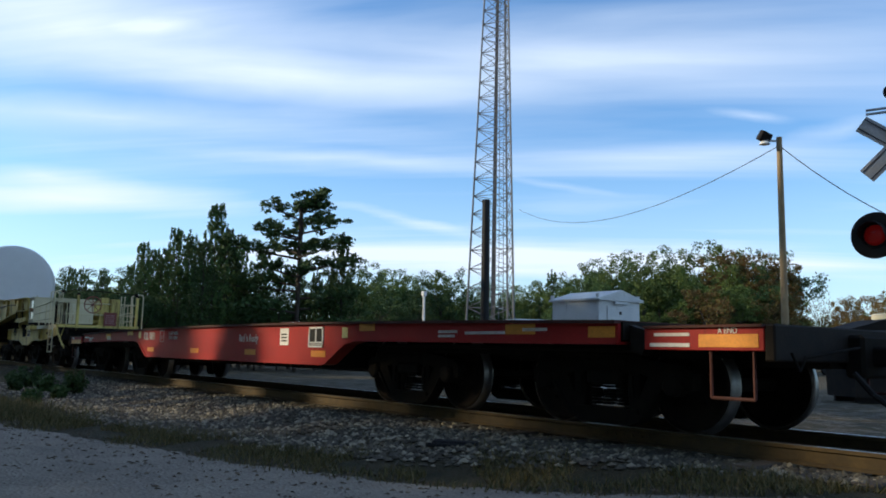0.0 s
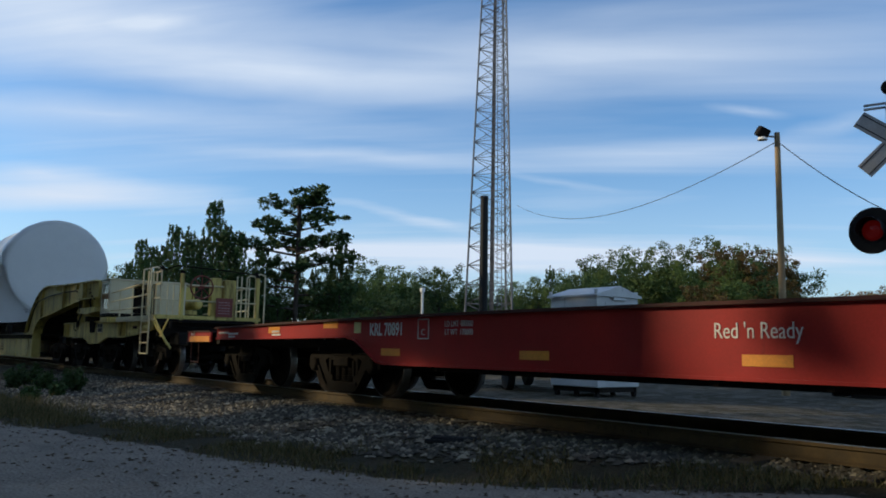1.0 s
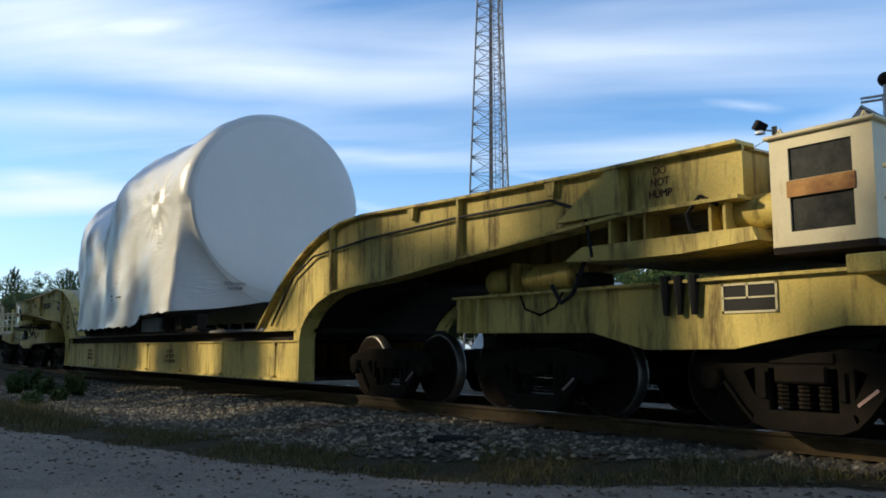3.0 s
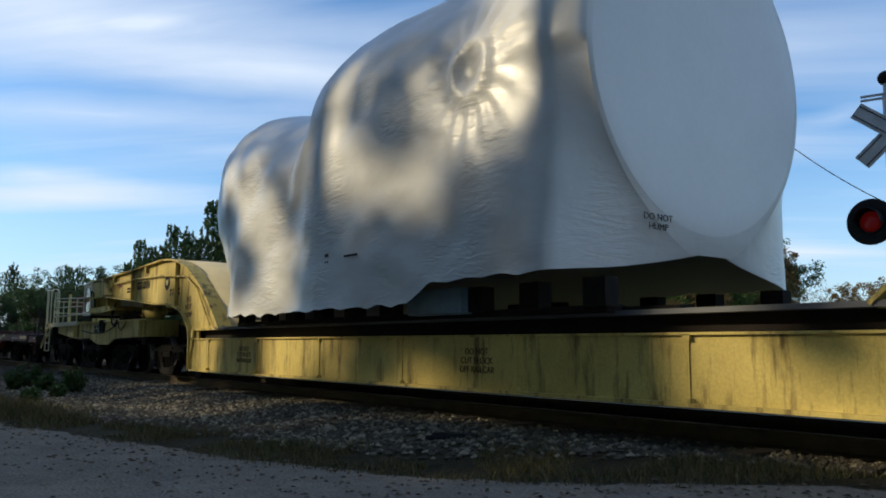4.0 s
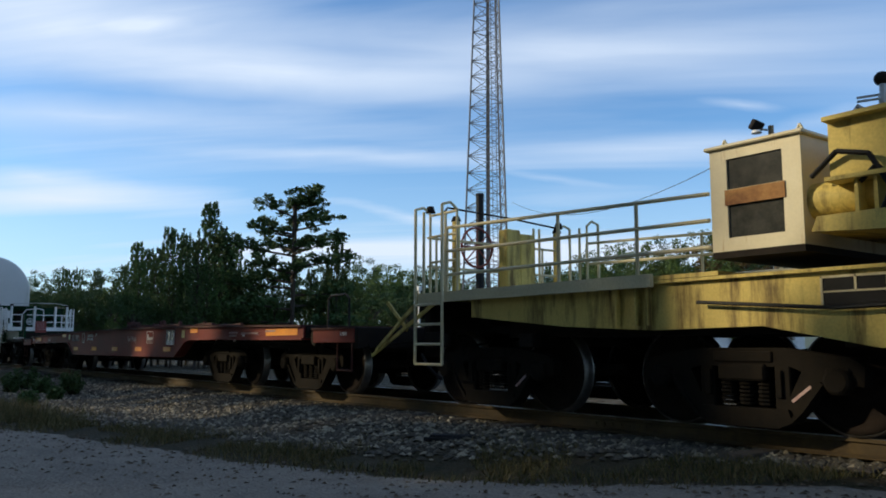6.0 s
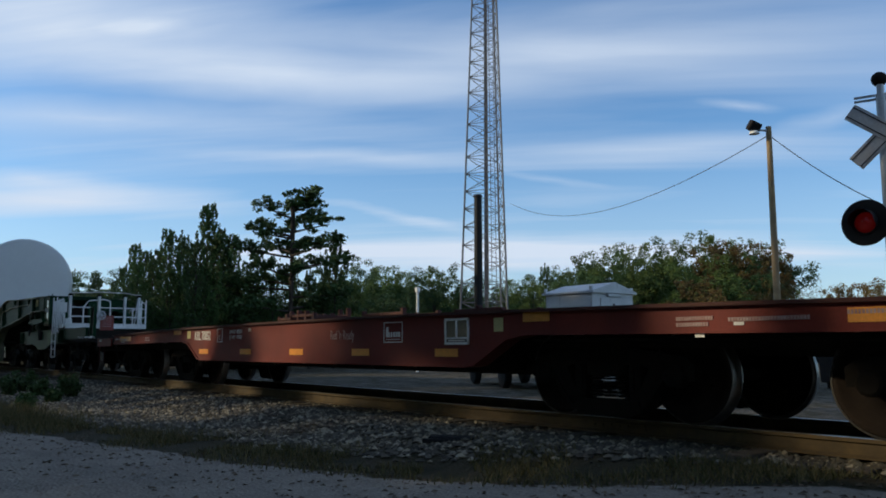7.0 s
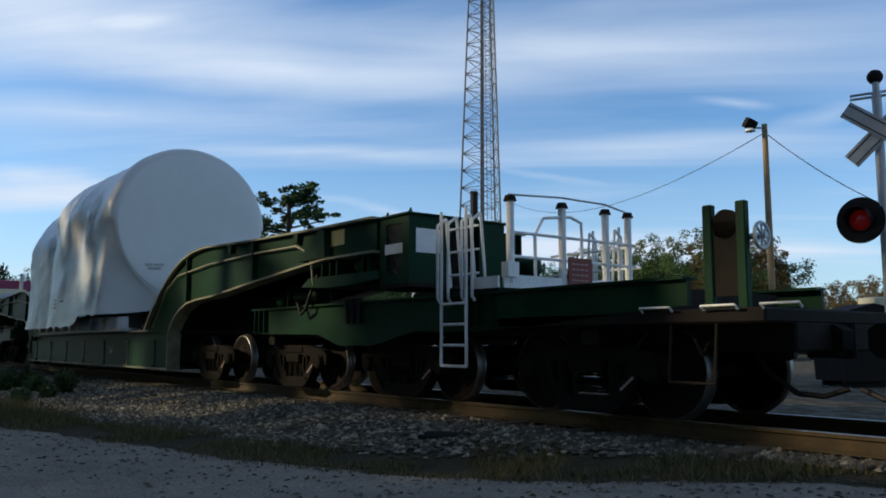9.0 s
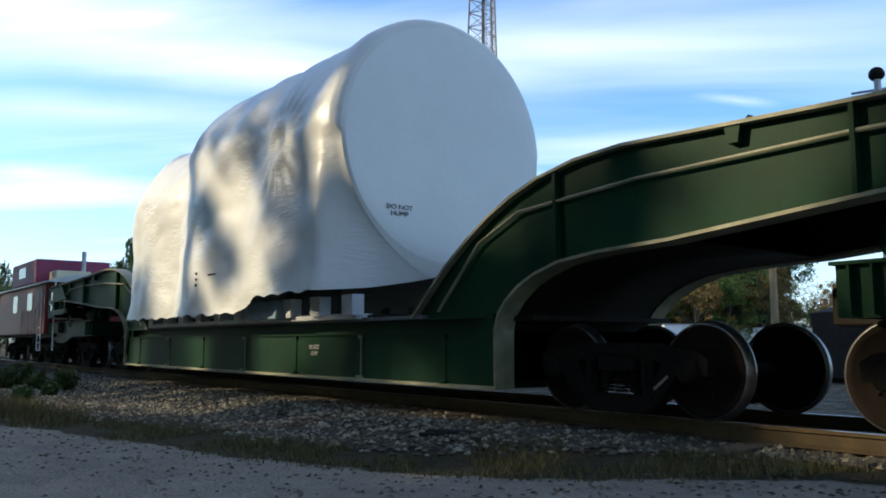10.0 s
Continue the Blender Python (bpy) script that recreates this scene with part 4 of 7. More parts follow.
            bm = pipe(bm_new(), [(s * (w + 6.3), k * 1.3, 1.95), (s * (w + 6.25), k * 1.42, 1.6), (s * (w + 6.15), k * 1.44, 1.38), (s * (w + 5.95), k * 1.42, 1.30), (s * (w + 5.8), k * 1.4, 1.5)], 0.025)
            part("hose", bm, M_BLACK, car)
            for i in range(3):
                bm = tube(bm_new(), (s * (w + 7.3 + 0.16 * i), k * 1.34, 1.5), (s * (w + 7.3 + 0.16 * i), k * 1.34, 1.12), 0.06, 8, 0.03)
                part("hanging_boot", bm, M_BLACK, car)
        # air reservoirs in the gap under the neck
        for u, ln, rr in (((4.35, 0.22, 0.18), (5.3, 0.75, 0.18)) if s > 0 or not cream else ((4.35, 0.85, 0.19),)):
            bm = lathe_y(bm_new(), [(0.03, -ln / 2 - 0.10), (rr * 0.78, -ln / 2 - 0.07), (rr, -ln / 2), (rr, ln / 2), (rr * 0.78, ln / 2 + 0.07), (0.03, ln / 2 + 0.10)], 20)
            bmesh.ops.transform(bm, matrix=pose(s * (w + u), -0.85, 1.46 + rr + 0.01, 0, 0, 90), verts=bm.verts[:])
            part("air_reservoir", bm, paint, car, smooth=True)
        part("reservoir_bracket", box(bm_new(), s * (w + 4.72), s * (w + 4.78), -1.05, -0.6, 1.44, 1.86), paint, car)
        # span bolster: a long tapering beam over four trucks
        e = w + 13.0 if cream else w + 13.4
        bs = w + (3.5 if cream and s < 0 else 3.95)
        beam = [(s * bs, 1.00), (s * bs, 1.43), (s * (w + 6.6), 1.45), (s * (w + 9.2), 1.46), (s * (w + 10.3), 1.47), (s * e, 1.44), (s * e, 1.18), (s * (w + 11.4), 1.03), (s * (w + 10.2), 0.97), (s * (w + 9.0), 0.99), (s * (w + 8.0), 0.80), (s * (w + 7.0), 0.79), (s * (w + 6.3), 0.97)]
        for k in (-1, 1):
            part("span_bolster_web", prism(bm_new(), beam, k * 1.24, k * 1.30), paint, car)
            for u in (bs - w + 0.12, bs - w + 0.3, bs - w + 0.5, 10.2, 10.35, 10.6):
                bm = prism(bm_new(), [(s * (w + u), 1.02), (s * (w + u), 1.42), (s * (w + u) + 0.02, 1.42), (s * (w + u) + 0.02, 1.02)], k * 1.30, k * 1.37)
                part("beam_gusset", bm, paint, car)
            part("beam_top", box(bm_new(), s * (bs - 0.03), s * e, k * 1.12, k * 1.36, 1.425, 1.455), paint, car)
        bm = box(bm_new(), s * (bs + 0.01), s * (bs + 0.07), -1.24, 1.24, 1.0, 1.43)
        part("span_bolster_end", bm, paint, car)
        part("span_bolster_core", box(bm_new(), s * (w + 4.4), s * (e - 0.4), -1.0, 1.0, 0.92, 1.38), M_DARK, car)
        part("centre_plate", box(bm_new(), s * (bs - 0.45), s * (bs + 0.05), -0.5, 0.5, 0.95, 1.3, 0.02), M_DARK, car)
        for u in (bs - w + 0.55, 8.2, 12.1):
            part("bolster_saddle", box(bm_new(), s * (w + u) - 0.12, s * (w + u) + 0.12, -1.22, 1.22, 0.80, 0.96, 0.01), M_DARK, car)
        for u in offsets[(s + 1) // 2]:
            tr = truck(car, s * (w + u), 1.78)
            strip = box(bm_new(), -0.11, 0.11, -0.004, 0.004, -0.013, 0.013)
            bmesh.ops.transform(strip, matrix=pose(0.56, -1.074, 0.40, 0, -38, 0), verts=strip.verts[:])
            part("stencil_strip", strip, M_FADED, tr, "worn white stencilled strip")
        # control cab
        c0, c1 = (w + 8.5, w + 9.38) if cream else (w + 8.3, w + 9.02)
        pm = M_CABGREY if cream else paint
        ya, yb = -1.42, 0.75 if cream else 0.35
        z0, z1 = 1.66, 2.60
        body = part("cab_body", box(bm_new(), s * c0, s * (c0 + 0.04), ya + 0.05, yb, z0, z1), pm, car)
        # side wall round two windows, end wall with a doorway, far wall
        for b in ((c0, c0 + 0.17, ya, ya + 0.05, z0, z1), (c1 - 0.17, c1, ya, ya + 0.05, z0, z1), (c0 + 0.17, c1 - 0.17, ya, ya + 0.05, z1 - 0.10, z1), (c0 + 0.17, c1 - 0.17, ya, ya + 0.05, z0, z0 + 0.12), (c0 + 0.17, c1 - 0.17, ya, ya + 0.05, 2.08, 2.22),
                  (c1 - 0.04, c1, ya + 0.05, ya + 0.65, z0, z1), (c1 - 0.04, c1, -0.15, yb, z0, z1), (c1 - 0.04, c1, ya + 0.65, -0.15, z1 - 0.08, z1), (c0 + 0.04, c1 - 0.04, yb - 0.04, yb, z0, z1)):
            part("cab_panel", box(bm_new(), s * b[0], s * b[1], *b[2:]), pm, body)
        part("cab_roof", box(bm_new(), s * (c0 - 0.04), s * (c1 + 0.04), ya - 0.04, yb + 0.04, z1, z1 + 0.035, 0.01), pm, body)
        part("cab_floor", box(bm_new(), s * c0, s * c1, ya, yb, z0 - 0.06, z0), M_DARK, body)
        for za, zb in ((z0 + 0.12, 2.08), (2.22, z1 - 0.10)):
            part("cab_window", box(bm_new(), s * (c0 + 0.17), s * (c1 - 0.17), ya + 0.02, ya + 0.035, za, zb), M_GLASS, body, "dark dirty window")
        part("window_panel", box(bm_new(), s * (c0 + 0.15), s * (c1 - 0.15), ya - 0.012, ya, 2.075, 2.215), material("rusted_panel", (0.42, 0.22, 0.07), RUST, 4.0, 0.8) if cream else M_WHITE, body, "stained panel between the windows")
        bm = box(bm_new(), s * (c0 + 0.3), s * (c0 + 0.45), -0.6, -0.3, 1.7, 2.4)
        tube(bm, (s * (c0 + 0.4), -0.1, 1.7), (s * (c0 + 0.4), -0.1, 2.55), 0.05, 8)
        part("cab_gear", bm, M_DARK, body)
        for u in (c0 + 0.05, c1 - 0.1):
            part("roof_eye", pipe(bm_new(), [(s * u - 0.04, ya + 0.1, z1 + 0.03), (s * u, ya + 0.1, z1 + 0.11), (s * u + 0.04, ya + 0.1, z1 + 0.03)], 0.012), pm, body)
        if cream:
            cream_end(car, s, w, c1, e, paint)
        else:
            green_end(car, s, w, c1, e, paint)
        coupler(car, s * (e + 0.05), s)
    ROLLING.append((car, x))
    return car


def cream_end(car, s, w, c1, e, paint):
    """The platform, railings, ladder and brake gear at an end of the cream car."""
    d = 1.50
    pe = w + (13.25 if s > 0 else 14.0)          # the platform's outer edge
    part("platform", box(bm_new(), s * c1, s * pe, -1.36, 1.36, d - 0.04, d), paint, car)
    part("deck_edge_plate", box(bm_new(), s * (w + 10.1), s * pe, -1.42, -1.37, 1.39, 1.52), M_CREAMTOP, car)
    part("deck_edge_plate", box(bm_new(), s * pe, s * (pe + 0.04), -1.42, 1.36, 1.44, 1.53), M_CREAM, car)
    if s > 0:
        part("step_box", box(bm_new(), s * (w + 9.2), s * (w + 9.9), -1.60, -1.2, 1.38, 1.53, 0.01), paint, car)
    # side rails slope up towards the end
    for y in (-1.38, 1.30):
        for za, zb in ((1.72, 1.74), (1.97, 2.05), (2.22, 2.36)):
            part("railing_bar", tube(bm_new(), (s * (c1 + 0.05), y, za), (s * (pe - 0.6), y, zb), 0.021, 7), M_CREAMTOP, car)
        for u, z in ((c1 + 0.9, 2.25), (c1 + 2.0, 2.30), (pe - 0.6, 2.36)):
            part("railing_post", tube(bm_new(), (s * u, y, d), (s * u, y, z), 0.021, 7), M_CREAMTOP, car)
    # ladder cage at the corner
    ladder(car, s, pe - 0.65, pe - 0.06, -1.50, 0.58, 2.66, M_CREAMTOP, 1.6)
    for u in (pe - 0.65, pe - 0.06):
        part("ladder_hoop", pipe(bm_new(), [(s * u, -1.50, 2.66), (s * u, -1.36, 2.70), (s * u, -1.25, 2.62), (s * u, -1.25, d)], 0.018), M_CREAMTOP, car)
    ladder(car, s, pe - 0.65, pe - 0.06, 1.50, 0.58, 2.66, M_CREAMTOP, 1.6)
    for u in (pe - 0.65, pe - 0.06):
        part("ladder_hoop", pipe(bm_new(), [(s * u, 1.50, 2.66), (s * u, 1.36, 2.70), (s * u, 1.25, 2.62), (s * u, 1.25, d)], 0.018), M_CREAMTOP, car)
    for u, y in ((pe - 0.4, -1.25), (pe - 0.25, -1.50), (pe - 0.5, 1.25), (pe - 0.05, 0.72), (pe - 0.05, 0.84)):
        part("grab_post", tube(bm_new(), (s * u, y, d), (s * u, y, 2.60), 0.02, 7), M_CREAMTOP, car)
    for y in (-1.25, 1.25):
        part("lamp_cap", tube(bm_new(), (s * (pe - 0.06), y, 2.64), (s * (pe - 0.06), y, 2.73), 0.07, 8, 0.045), M_DARK, car)
    part("brake_cylinder", tube(bm_new(), (s * (pe - 0.6), -0.7, 1.25), (s * (pe - 0.6), 0.5, 1.25), 0.16, 12), M_DARK, car)
    part("end_sill", box(bm_new(), s * (pe - 0.12), s * pe, -1.3, 1.3, 1.0, 1.43, 0.01), M_DARK, car, "grimy black end sill")
    part("end_valve_box", box(bm_new(), s * pe, s * (pe + 0.22), 0.3, 0.85, 1.02, 1.32, 0.02), M_DARK, car)
    part("end_pipe", pipe(bm_new(), [(s * (pe + 0.05), -1.2, 1.3), (s * (pe + 0.3), -0.7, 1.22), (s * (pe + 0.3), 0.9, 1.2), (s * (pe + 0.1), 1.25, 1.32)], 0.022), M_TRUCK, car)
    for z in (1.95, 2.3, 2.6):
        part("ladder_rail", tube(bm_new(), (s * (pe - 0.65), -1.25, z), (s * (pe - 0.06), -1.25, z), 0.018, 7), M_CREAMTOP, car)
    # end railing across
    for y in (-0.75, 1.27):
        part("end_post", box(bm_new(), s * pe - 0.045, s * pe + 0.045, y - 0.045, y + 0.045, 1.35, 2.58, 0.01), M_CREAM, car)
        part("post_cap", tube(bm_new(), (s * pe, y, 2.58), (s * pe, y, 2.65), 0.075, 8, 0.045), M_DARK, car)
    for y in (-1.1, -0.95, 0.95):
        part("railing_post", tube(bm_new(), (s * pe, y, d), (s * pe, y, 2.32), 0.018, 6), M_CREAMTOP, car)
    for z in (1.9, 2.3):
        part("railing_bar", tube(bm_new(), (s * pe, -1.25, z), (s * pe, 1.27, z), 0.018, 6), M_CREAMTOP, car)
    part("brake_stand", box(bm_new(), s * (pe - 0.22), s * (pe - 0.02), 0.02, 0.30, d, 2.52, 0.02), M_CREAM, car)
    part("brake_stand", box(bm_new(), s * (pe - 0.16), s * (pe + 0.04), 0.34, 0.66, d, 2.48, 0.02), M_CREAM, car)
    hand_wheel(car, (s * (pe + 0.10), -0.28, 2.25), 0.29, M_REDSIGN)
    part("warning_sign", box(bm_new(), s * (pe + 0.07), s * (pe + 0.09), 0.12, 0.56, 1.52, 2.0), M_REDSIGN, car, "dull red warning sign")
    bars_end(car, s * (pe + 0.09), s, 0.18, 1.9)
    part("signal_conduit", pipe(bm_new(), [(s * (pe - 0.3), -1.2, 2.62), (s * pe, -0.9, 2.76), (s * pe, 0.3, 2.72), (s * pe, 1.27, 2.66)], 0.014), M_DARK, car)
    for i, a in enumerate(((0.05, 1.42, 1.05, 0.78), (-0.35, 1.42, 1.2, 0.70), (0.85, 1.42, 0.35, 1.02))):
        bm = ribbon(bm_new(), [(s * (pe + a[0]), a[1]), (s * (pe + a[2]), a[3])], -1.42 + 0.03 * i, -1.397 + 0.03 * i, 0.05)
        part("step_brace", bm, M_CREAM, car)
    part("end_beam", box(bm_new(), s * (pe - 0.1), s * (pe + 0.5), -0.95, 0.95, 0.80, 1.10, 0.02), M_DARK, car)
    part("end_tread", box(bm_new(), s * (pe + 0.05), s * (pe + 0.40), -1.0, 1.0, 1.36, 1.40), M_DARK, car)
    for y in (-1.1, 1.1):
        part("tread_bracket", box(bm_new(), s * (pe + 0.3), s * (pe + 0.36), y - 0.03, y + 0.03, 1.2, 1.37), M_DARK, car)
    if s > 0:
        lettering("DO\nNOT\nHUMP", 0.115, M_RUSTDECK, car, (s * (w + 7.35), -1.447, 2.42), 0.9, "stencil")
        lettering("DO NOT\nHUMP", 0.10, M_RUSTDECK, car, (s * (w + 10.15), -1.307, 1.22), 1.0, "stencil")
        part("data_plate", box(bm_new(), s * (w + 11.3), s * (w + 11.65), -1.31, -1.298, 1.2, 1.27), M_RUSTDECK, car)
    bm = bm_new()
    for x0, x1, z0, z1 in ((7.9, 8.45, 1.37, 1.39), (7.9, 8.45, 1.12, 1.14), (7.9, 7.92, 1.12, 1.39), (8.43, 8.45, 1.12, 1.39), (8.15, 8.17, 1.25, 1.39), (7.9, 8.45, 1.25, 1.265)):
        box(bm, s * (w + x0), s * (w + x1), -1.315, -1.29, z0, z1)
    part("record_board_frame", bm, M_CREAMTOP, car)
    part("record_board", box(bm_new(), s * (w + 7.9), s * (w + 8.45), -1.306, -1.298, 1.12, 1.39), M_BLACK, car)
    # roof rails on the neck's end box and a lug
    for u in (6.3, 7.1):
        part("roof_grab", pipe(bm_new(), [(s * (w + u), -1.2, 2.62), (s * (w + u), -1.2, 2.69), (s * (w + u + 0.5), -1.2, 2.69), (s * (w + u + 0.5), -1.2, 2.62)], 0.01), M_DARK, car)
    # looped air lines over the beam
    part("air_line", pipe(bm_new(), [(s * (w + 5.2), -1.33, 1.43), (s * (w + 5.3), -1.35, 1.26), (s * (w + 5.55), -1.35, 1.18), (s * (w + 5.8), -1.35, 1.26), (s * (w + 5.9), -1.33, 1.43)], 0.012), M_TRUCK, car)
    part("valve_block", box(bm_new(), s * (w + 5.95), s * (w + 6.2), -1.2, -0.8, 1.45, 1.64, 0.02), M_DARK, car)
    part("hose", pipe(bm_new(), [(s * (w + 8.0), -1.46, 2.1), (s * (w + 7.85), -1.52, 2.2), (s * (w + 7.7), -1.52, 2.05), (s * (w + 7.72), -1.5, 1.9), (s * (w + 7.85), -1.46, 1.82)], 0.02), M_BLACK, car)
    if s < 0:
        part("hose", pipe(bm_new(), [(s * (w + 8.4), -1.45, 2.2), (s * (w + 8.15), -1.52, 2.36), (s * (w + 7.9), -1.52, 2.3), (s * (w + 7.75), -1.5, 2.0), (s * (w + 7.85), -1.46, 1.85)], 0.022), M_BLACK, car)
        part("air_line", pipe(bm_new(), [(s * (w + 5.6), -1.3, 1.62), (s * (w + 6.0), -1.38, 1.30), (s * (w + 6.9), -1.38, 1.16), (s * (w + 8.3), -1.38, 1.12), (s * (w + 9.6), -1.38, 1.22)], 0.018), M_BLACK, car)
        for k in range(5):
            part("valve", tube(bm_new(), (s * (w + 5.0 + 0.16 * k), -1.1, 1.45), (s * (w + 5.0 + 0.16 * k), -1.1, 1.58 + 0.06 * (k % 3)), 0.045, 8), M_DARK, car)


def bars_end(parent, x, s, y, z):
    """Unreadable lines on a plate that faces along the train."""
    bm = bm_new()
    for i in range(5):
        for j in range(4):
            box(bm, x, x + s * 0.003, y + 0.08 * j, y + 0.08 * j + 0.06, z - 0.07 * i - 0.02, z - 0.07 * i)
    tagged(part("stencil", bm, M_FADED, parent), kind="stuff")


def green_end(car, s, w, c1, e, paint):
    """The white-railed cross platform, ladder and brake stand at an end of the green car."""
    d = 1.55
    x0, x1 = w + 9.75, w + 10.8
    part("platform", box(bm_new(), s * (c1 + 0.02), s * x1, -1.36, 1.36, d - 0.10, d - 0.06), M_DARK, car)
    part("platform_kick_plate", box(bm_new(), s * x1, s * (x1 + 0.03), -1.30, 1.30, d - 0.06, d + 0.10), M_WHITE, car)
    part("platform_kick_plate", box(bm_new(), s * (x0 + 0.6), s * x1, -1.38, -1.35, d - 0.06, d + 0.08), M_WHITE, car)
    part("platform_box", box(bm_new(), s * (c1 + 0.1), s * (x1 - 0.05), -1.25, 1.25, 0.98, d - 0.10, 0.02), paint, car)
    for y in (-0.75, 0.1, 0.85):
        part("railing_post", tube(bm_new(), (s * x1, y, d), (s * x1, y, 2.18), 0.022, 7), M_WHITE, car)
    for z in (1.88, 2.18):
        part("railing_bar", tube(bm_new(), (s * x1, -1.2, z), (s * x1, 1.2, z), 0.02, 7), M_WHITE, car)
    for z in (1.88, 2.18):
        part("railing_bar", tube(bm_new(), (s * (c1 + 0.05), 1.3, z), (s * x1, 1.3, z), 0.02, 7), M_WHITE, car)
    part("rail_arch", pipe(bm_new(), [(s * x1, -0.75, 2.18), (s * x1, -0.6, 2.40), (s * x1, -0.1, 2.46), (s * x1, 0.1, 2.40), (s * x1, 0.12, d)], 0.02), M_WHITE, car)
    ladder(car, s, x0 + 0.05, x0 + 0.55, -1.46, 0.54, 2.52, M_WHITE, 1.5)
    ladder(car, s, x0 + 0.05, x0 + 0.55, 1.46, 0.54, 2.52, M_WHITE, 1.5)
    for u in (x0 + 0.14, x0 + 0.62):
        part("grab_bar", pipe(bm_new(), [(s * u, 1.38, 1.35), (s * u, 1.42, 1.40), (s * u, 1.42, 2.36), (s * u, 1.28, 2.46), (s * u, 1.2, d)], 0.02), M_WHITE, car)
    for u in (x0 - 0.08, x0 + 0.14, x0 + 0.42, x0 + 0.62):
        part("grab_bar", pipe(bm_new(), [(s * u, -1.38, 1.35), (s * u, -1.42, 1.40), (s * u, -1.42, 2.36), (s * u, -1.28, 2.46), (s * u, -1.2, d)], 0.02), M_WHITE, car)
    for z in (1.7, 2.0, 2.3):
        part("grab_bar", tube(bm_new(), (s * x0, -1.3, z), (s * (x0 + 0.6), -1.3, z), 0.016, 6), M_WHITE, car)
    for y, top in ((-1.17, 2.56), (-0.26, 2.56), (0.58, 2.56), (1.05, 2.56)):
        part("lamp_post", tube(bm_new(), (s * x1, y, d), (s * x1, y, top), 0.05, 8), M_WHITE, car)
        part("post_cap", tube(bm_new(), (s * x1, y, top), (s * x1, y, top + 0.07), 0.085, 10, 0.06), M_DARK, car)
    part("signal_conduit", pipe(bm_new(), [(s * x1, -1.2, 2.64), (s * x1, -0.26, 2.70), (s * x1, 0.58, 2.70), (s * x1, 1.1, 2.62)], 0.014), M_GALV, car)
    part("warning_sign", box(bm_new(), s * (x1 + 0.05), s * (x1 + 0.07), -0.22, 0.22, 1.42, 1.92), M_REDSIGN, car, "dull red warning sign")
    bars_end(car, s * (x1 + 0.07), s, -0.16, 1.85)
    part("paper_notice", box(bm_new(), s * (c1 + 0.001), s * (c1 + 0.008), -1.3, -0.85, 2.08, 2.42), M_WHITE, car, "white paper notice")
    part("light_switch_box", box(bm_new(), s * (x1 - 0.02), s * (x1 + 0.1), -1.30, -1.12, 1.62, 1.80), M_WHITE, car)
    # low end frame with steps and the brake stand
    part("end_frame", box(bm_new(), s * (w + 10.7), s * (w + 14.2), -1.3, 1.3, 1.0, 1.14, 0.02), M_DARK, car)
    part("end_beam", box(bm_new(), s * (w + 10.7), s * (w + 14.2), -0.8, 0.8, 0.74, 1.02, 0.02), M_DARK, car)
    for u in (13.6, 13.95):
        part("stand_post", box(bm_new(), s * (w + u) - 0.05, s * (w + u) + 0.05, -1.24, -1.16, 1.1, 2.12, 0.01), paint, car)
    bm = box(bm_new(), s * (w + 13.66), s * (w + 13.9), -1.22, -1.18, 1.25, 1.95)
    tube(bm, (s * (w + 13.78), -1.22, 1.92), (s * (w + 13.78), -1.17, 1.92), 0.14, 14)
    part("brake_stand", bm, M_DARK, car)
    hand_wheel(car, (s * (w + 14.05), -1.05, 1.80), 0.12, M_GALV)
    for u in (12.9, 13.6, 14.2):
        part("grab_iron", pipe(bm_new(), [(s * (w + u), -1.33, 1.12), (s * (w + u), -1.38, 1.16), (s * (w + u + 0.35), -1.38, 1.16), (s * (w + u + 0.35), -1.33, 1.12)], 0.012), M_WHITE, car)
    part("corner_step", pipe(bm_new(), [(s * (w + 13.2), -1.28, 1.0), (s * (w + 13.2), -1.34, 0.45), (s * (w + 13.7), -1.34, 0.45), (s * (w + 13.7), -1.28, 1.0)], 0.016), M_DARK, car)
    for i in range(3):
        part("step_tread", box(bm_new(), s * (x1 + 0.08), s * (x1 + 0.35), 0.1 - 0.02 * i, 0.7, 1.16 + 0.11 * i, 1.18 + 0.11 * i), M_WHITE, car)
    if s > 0:
        part("pale_placard", box(bm_new(), s * (w + 6.95), s * (w + 7.35), -1.447, -1.438, 2.34, 2.58), M_YELLOWPLATE, car, "pale faded placard")
        lettering("DO NOT\nHUMP", 0.10, M_LETTER, car, (2.6, -1.466, 0.68), 0.8, "stencil")


YELLOW = depressed_car(-50.4, 8.0, M_CREAM, "cream-yellow depressed-centre heavy-duty car with rust streaks", ((2.55, 6.05, 9.35, 12.9), (2.0, 5.15, 8.5, 12.2)), True)
GREEN = depressed_car(-120.4, 7.0, M_GREEN, "dark green depressed-centre heavy-duty car with white railings", ((1.6, 5.25, 8.6, 12.1), (1.45, 5.1, 8.4, 11.9)), False)


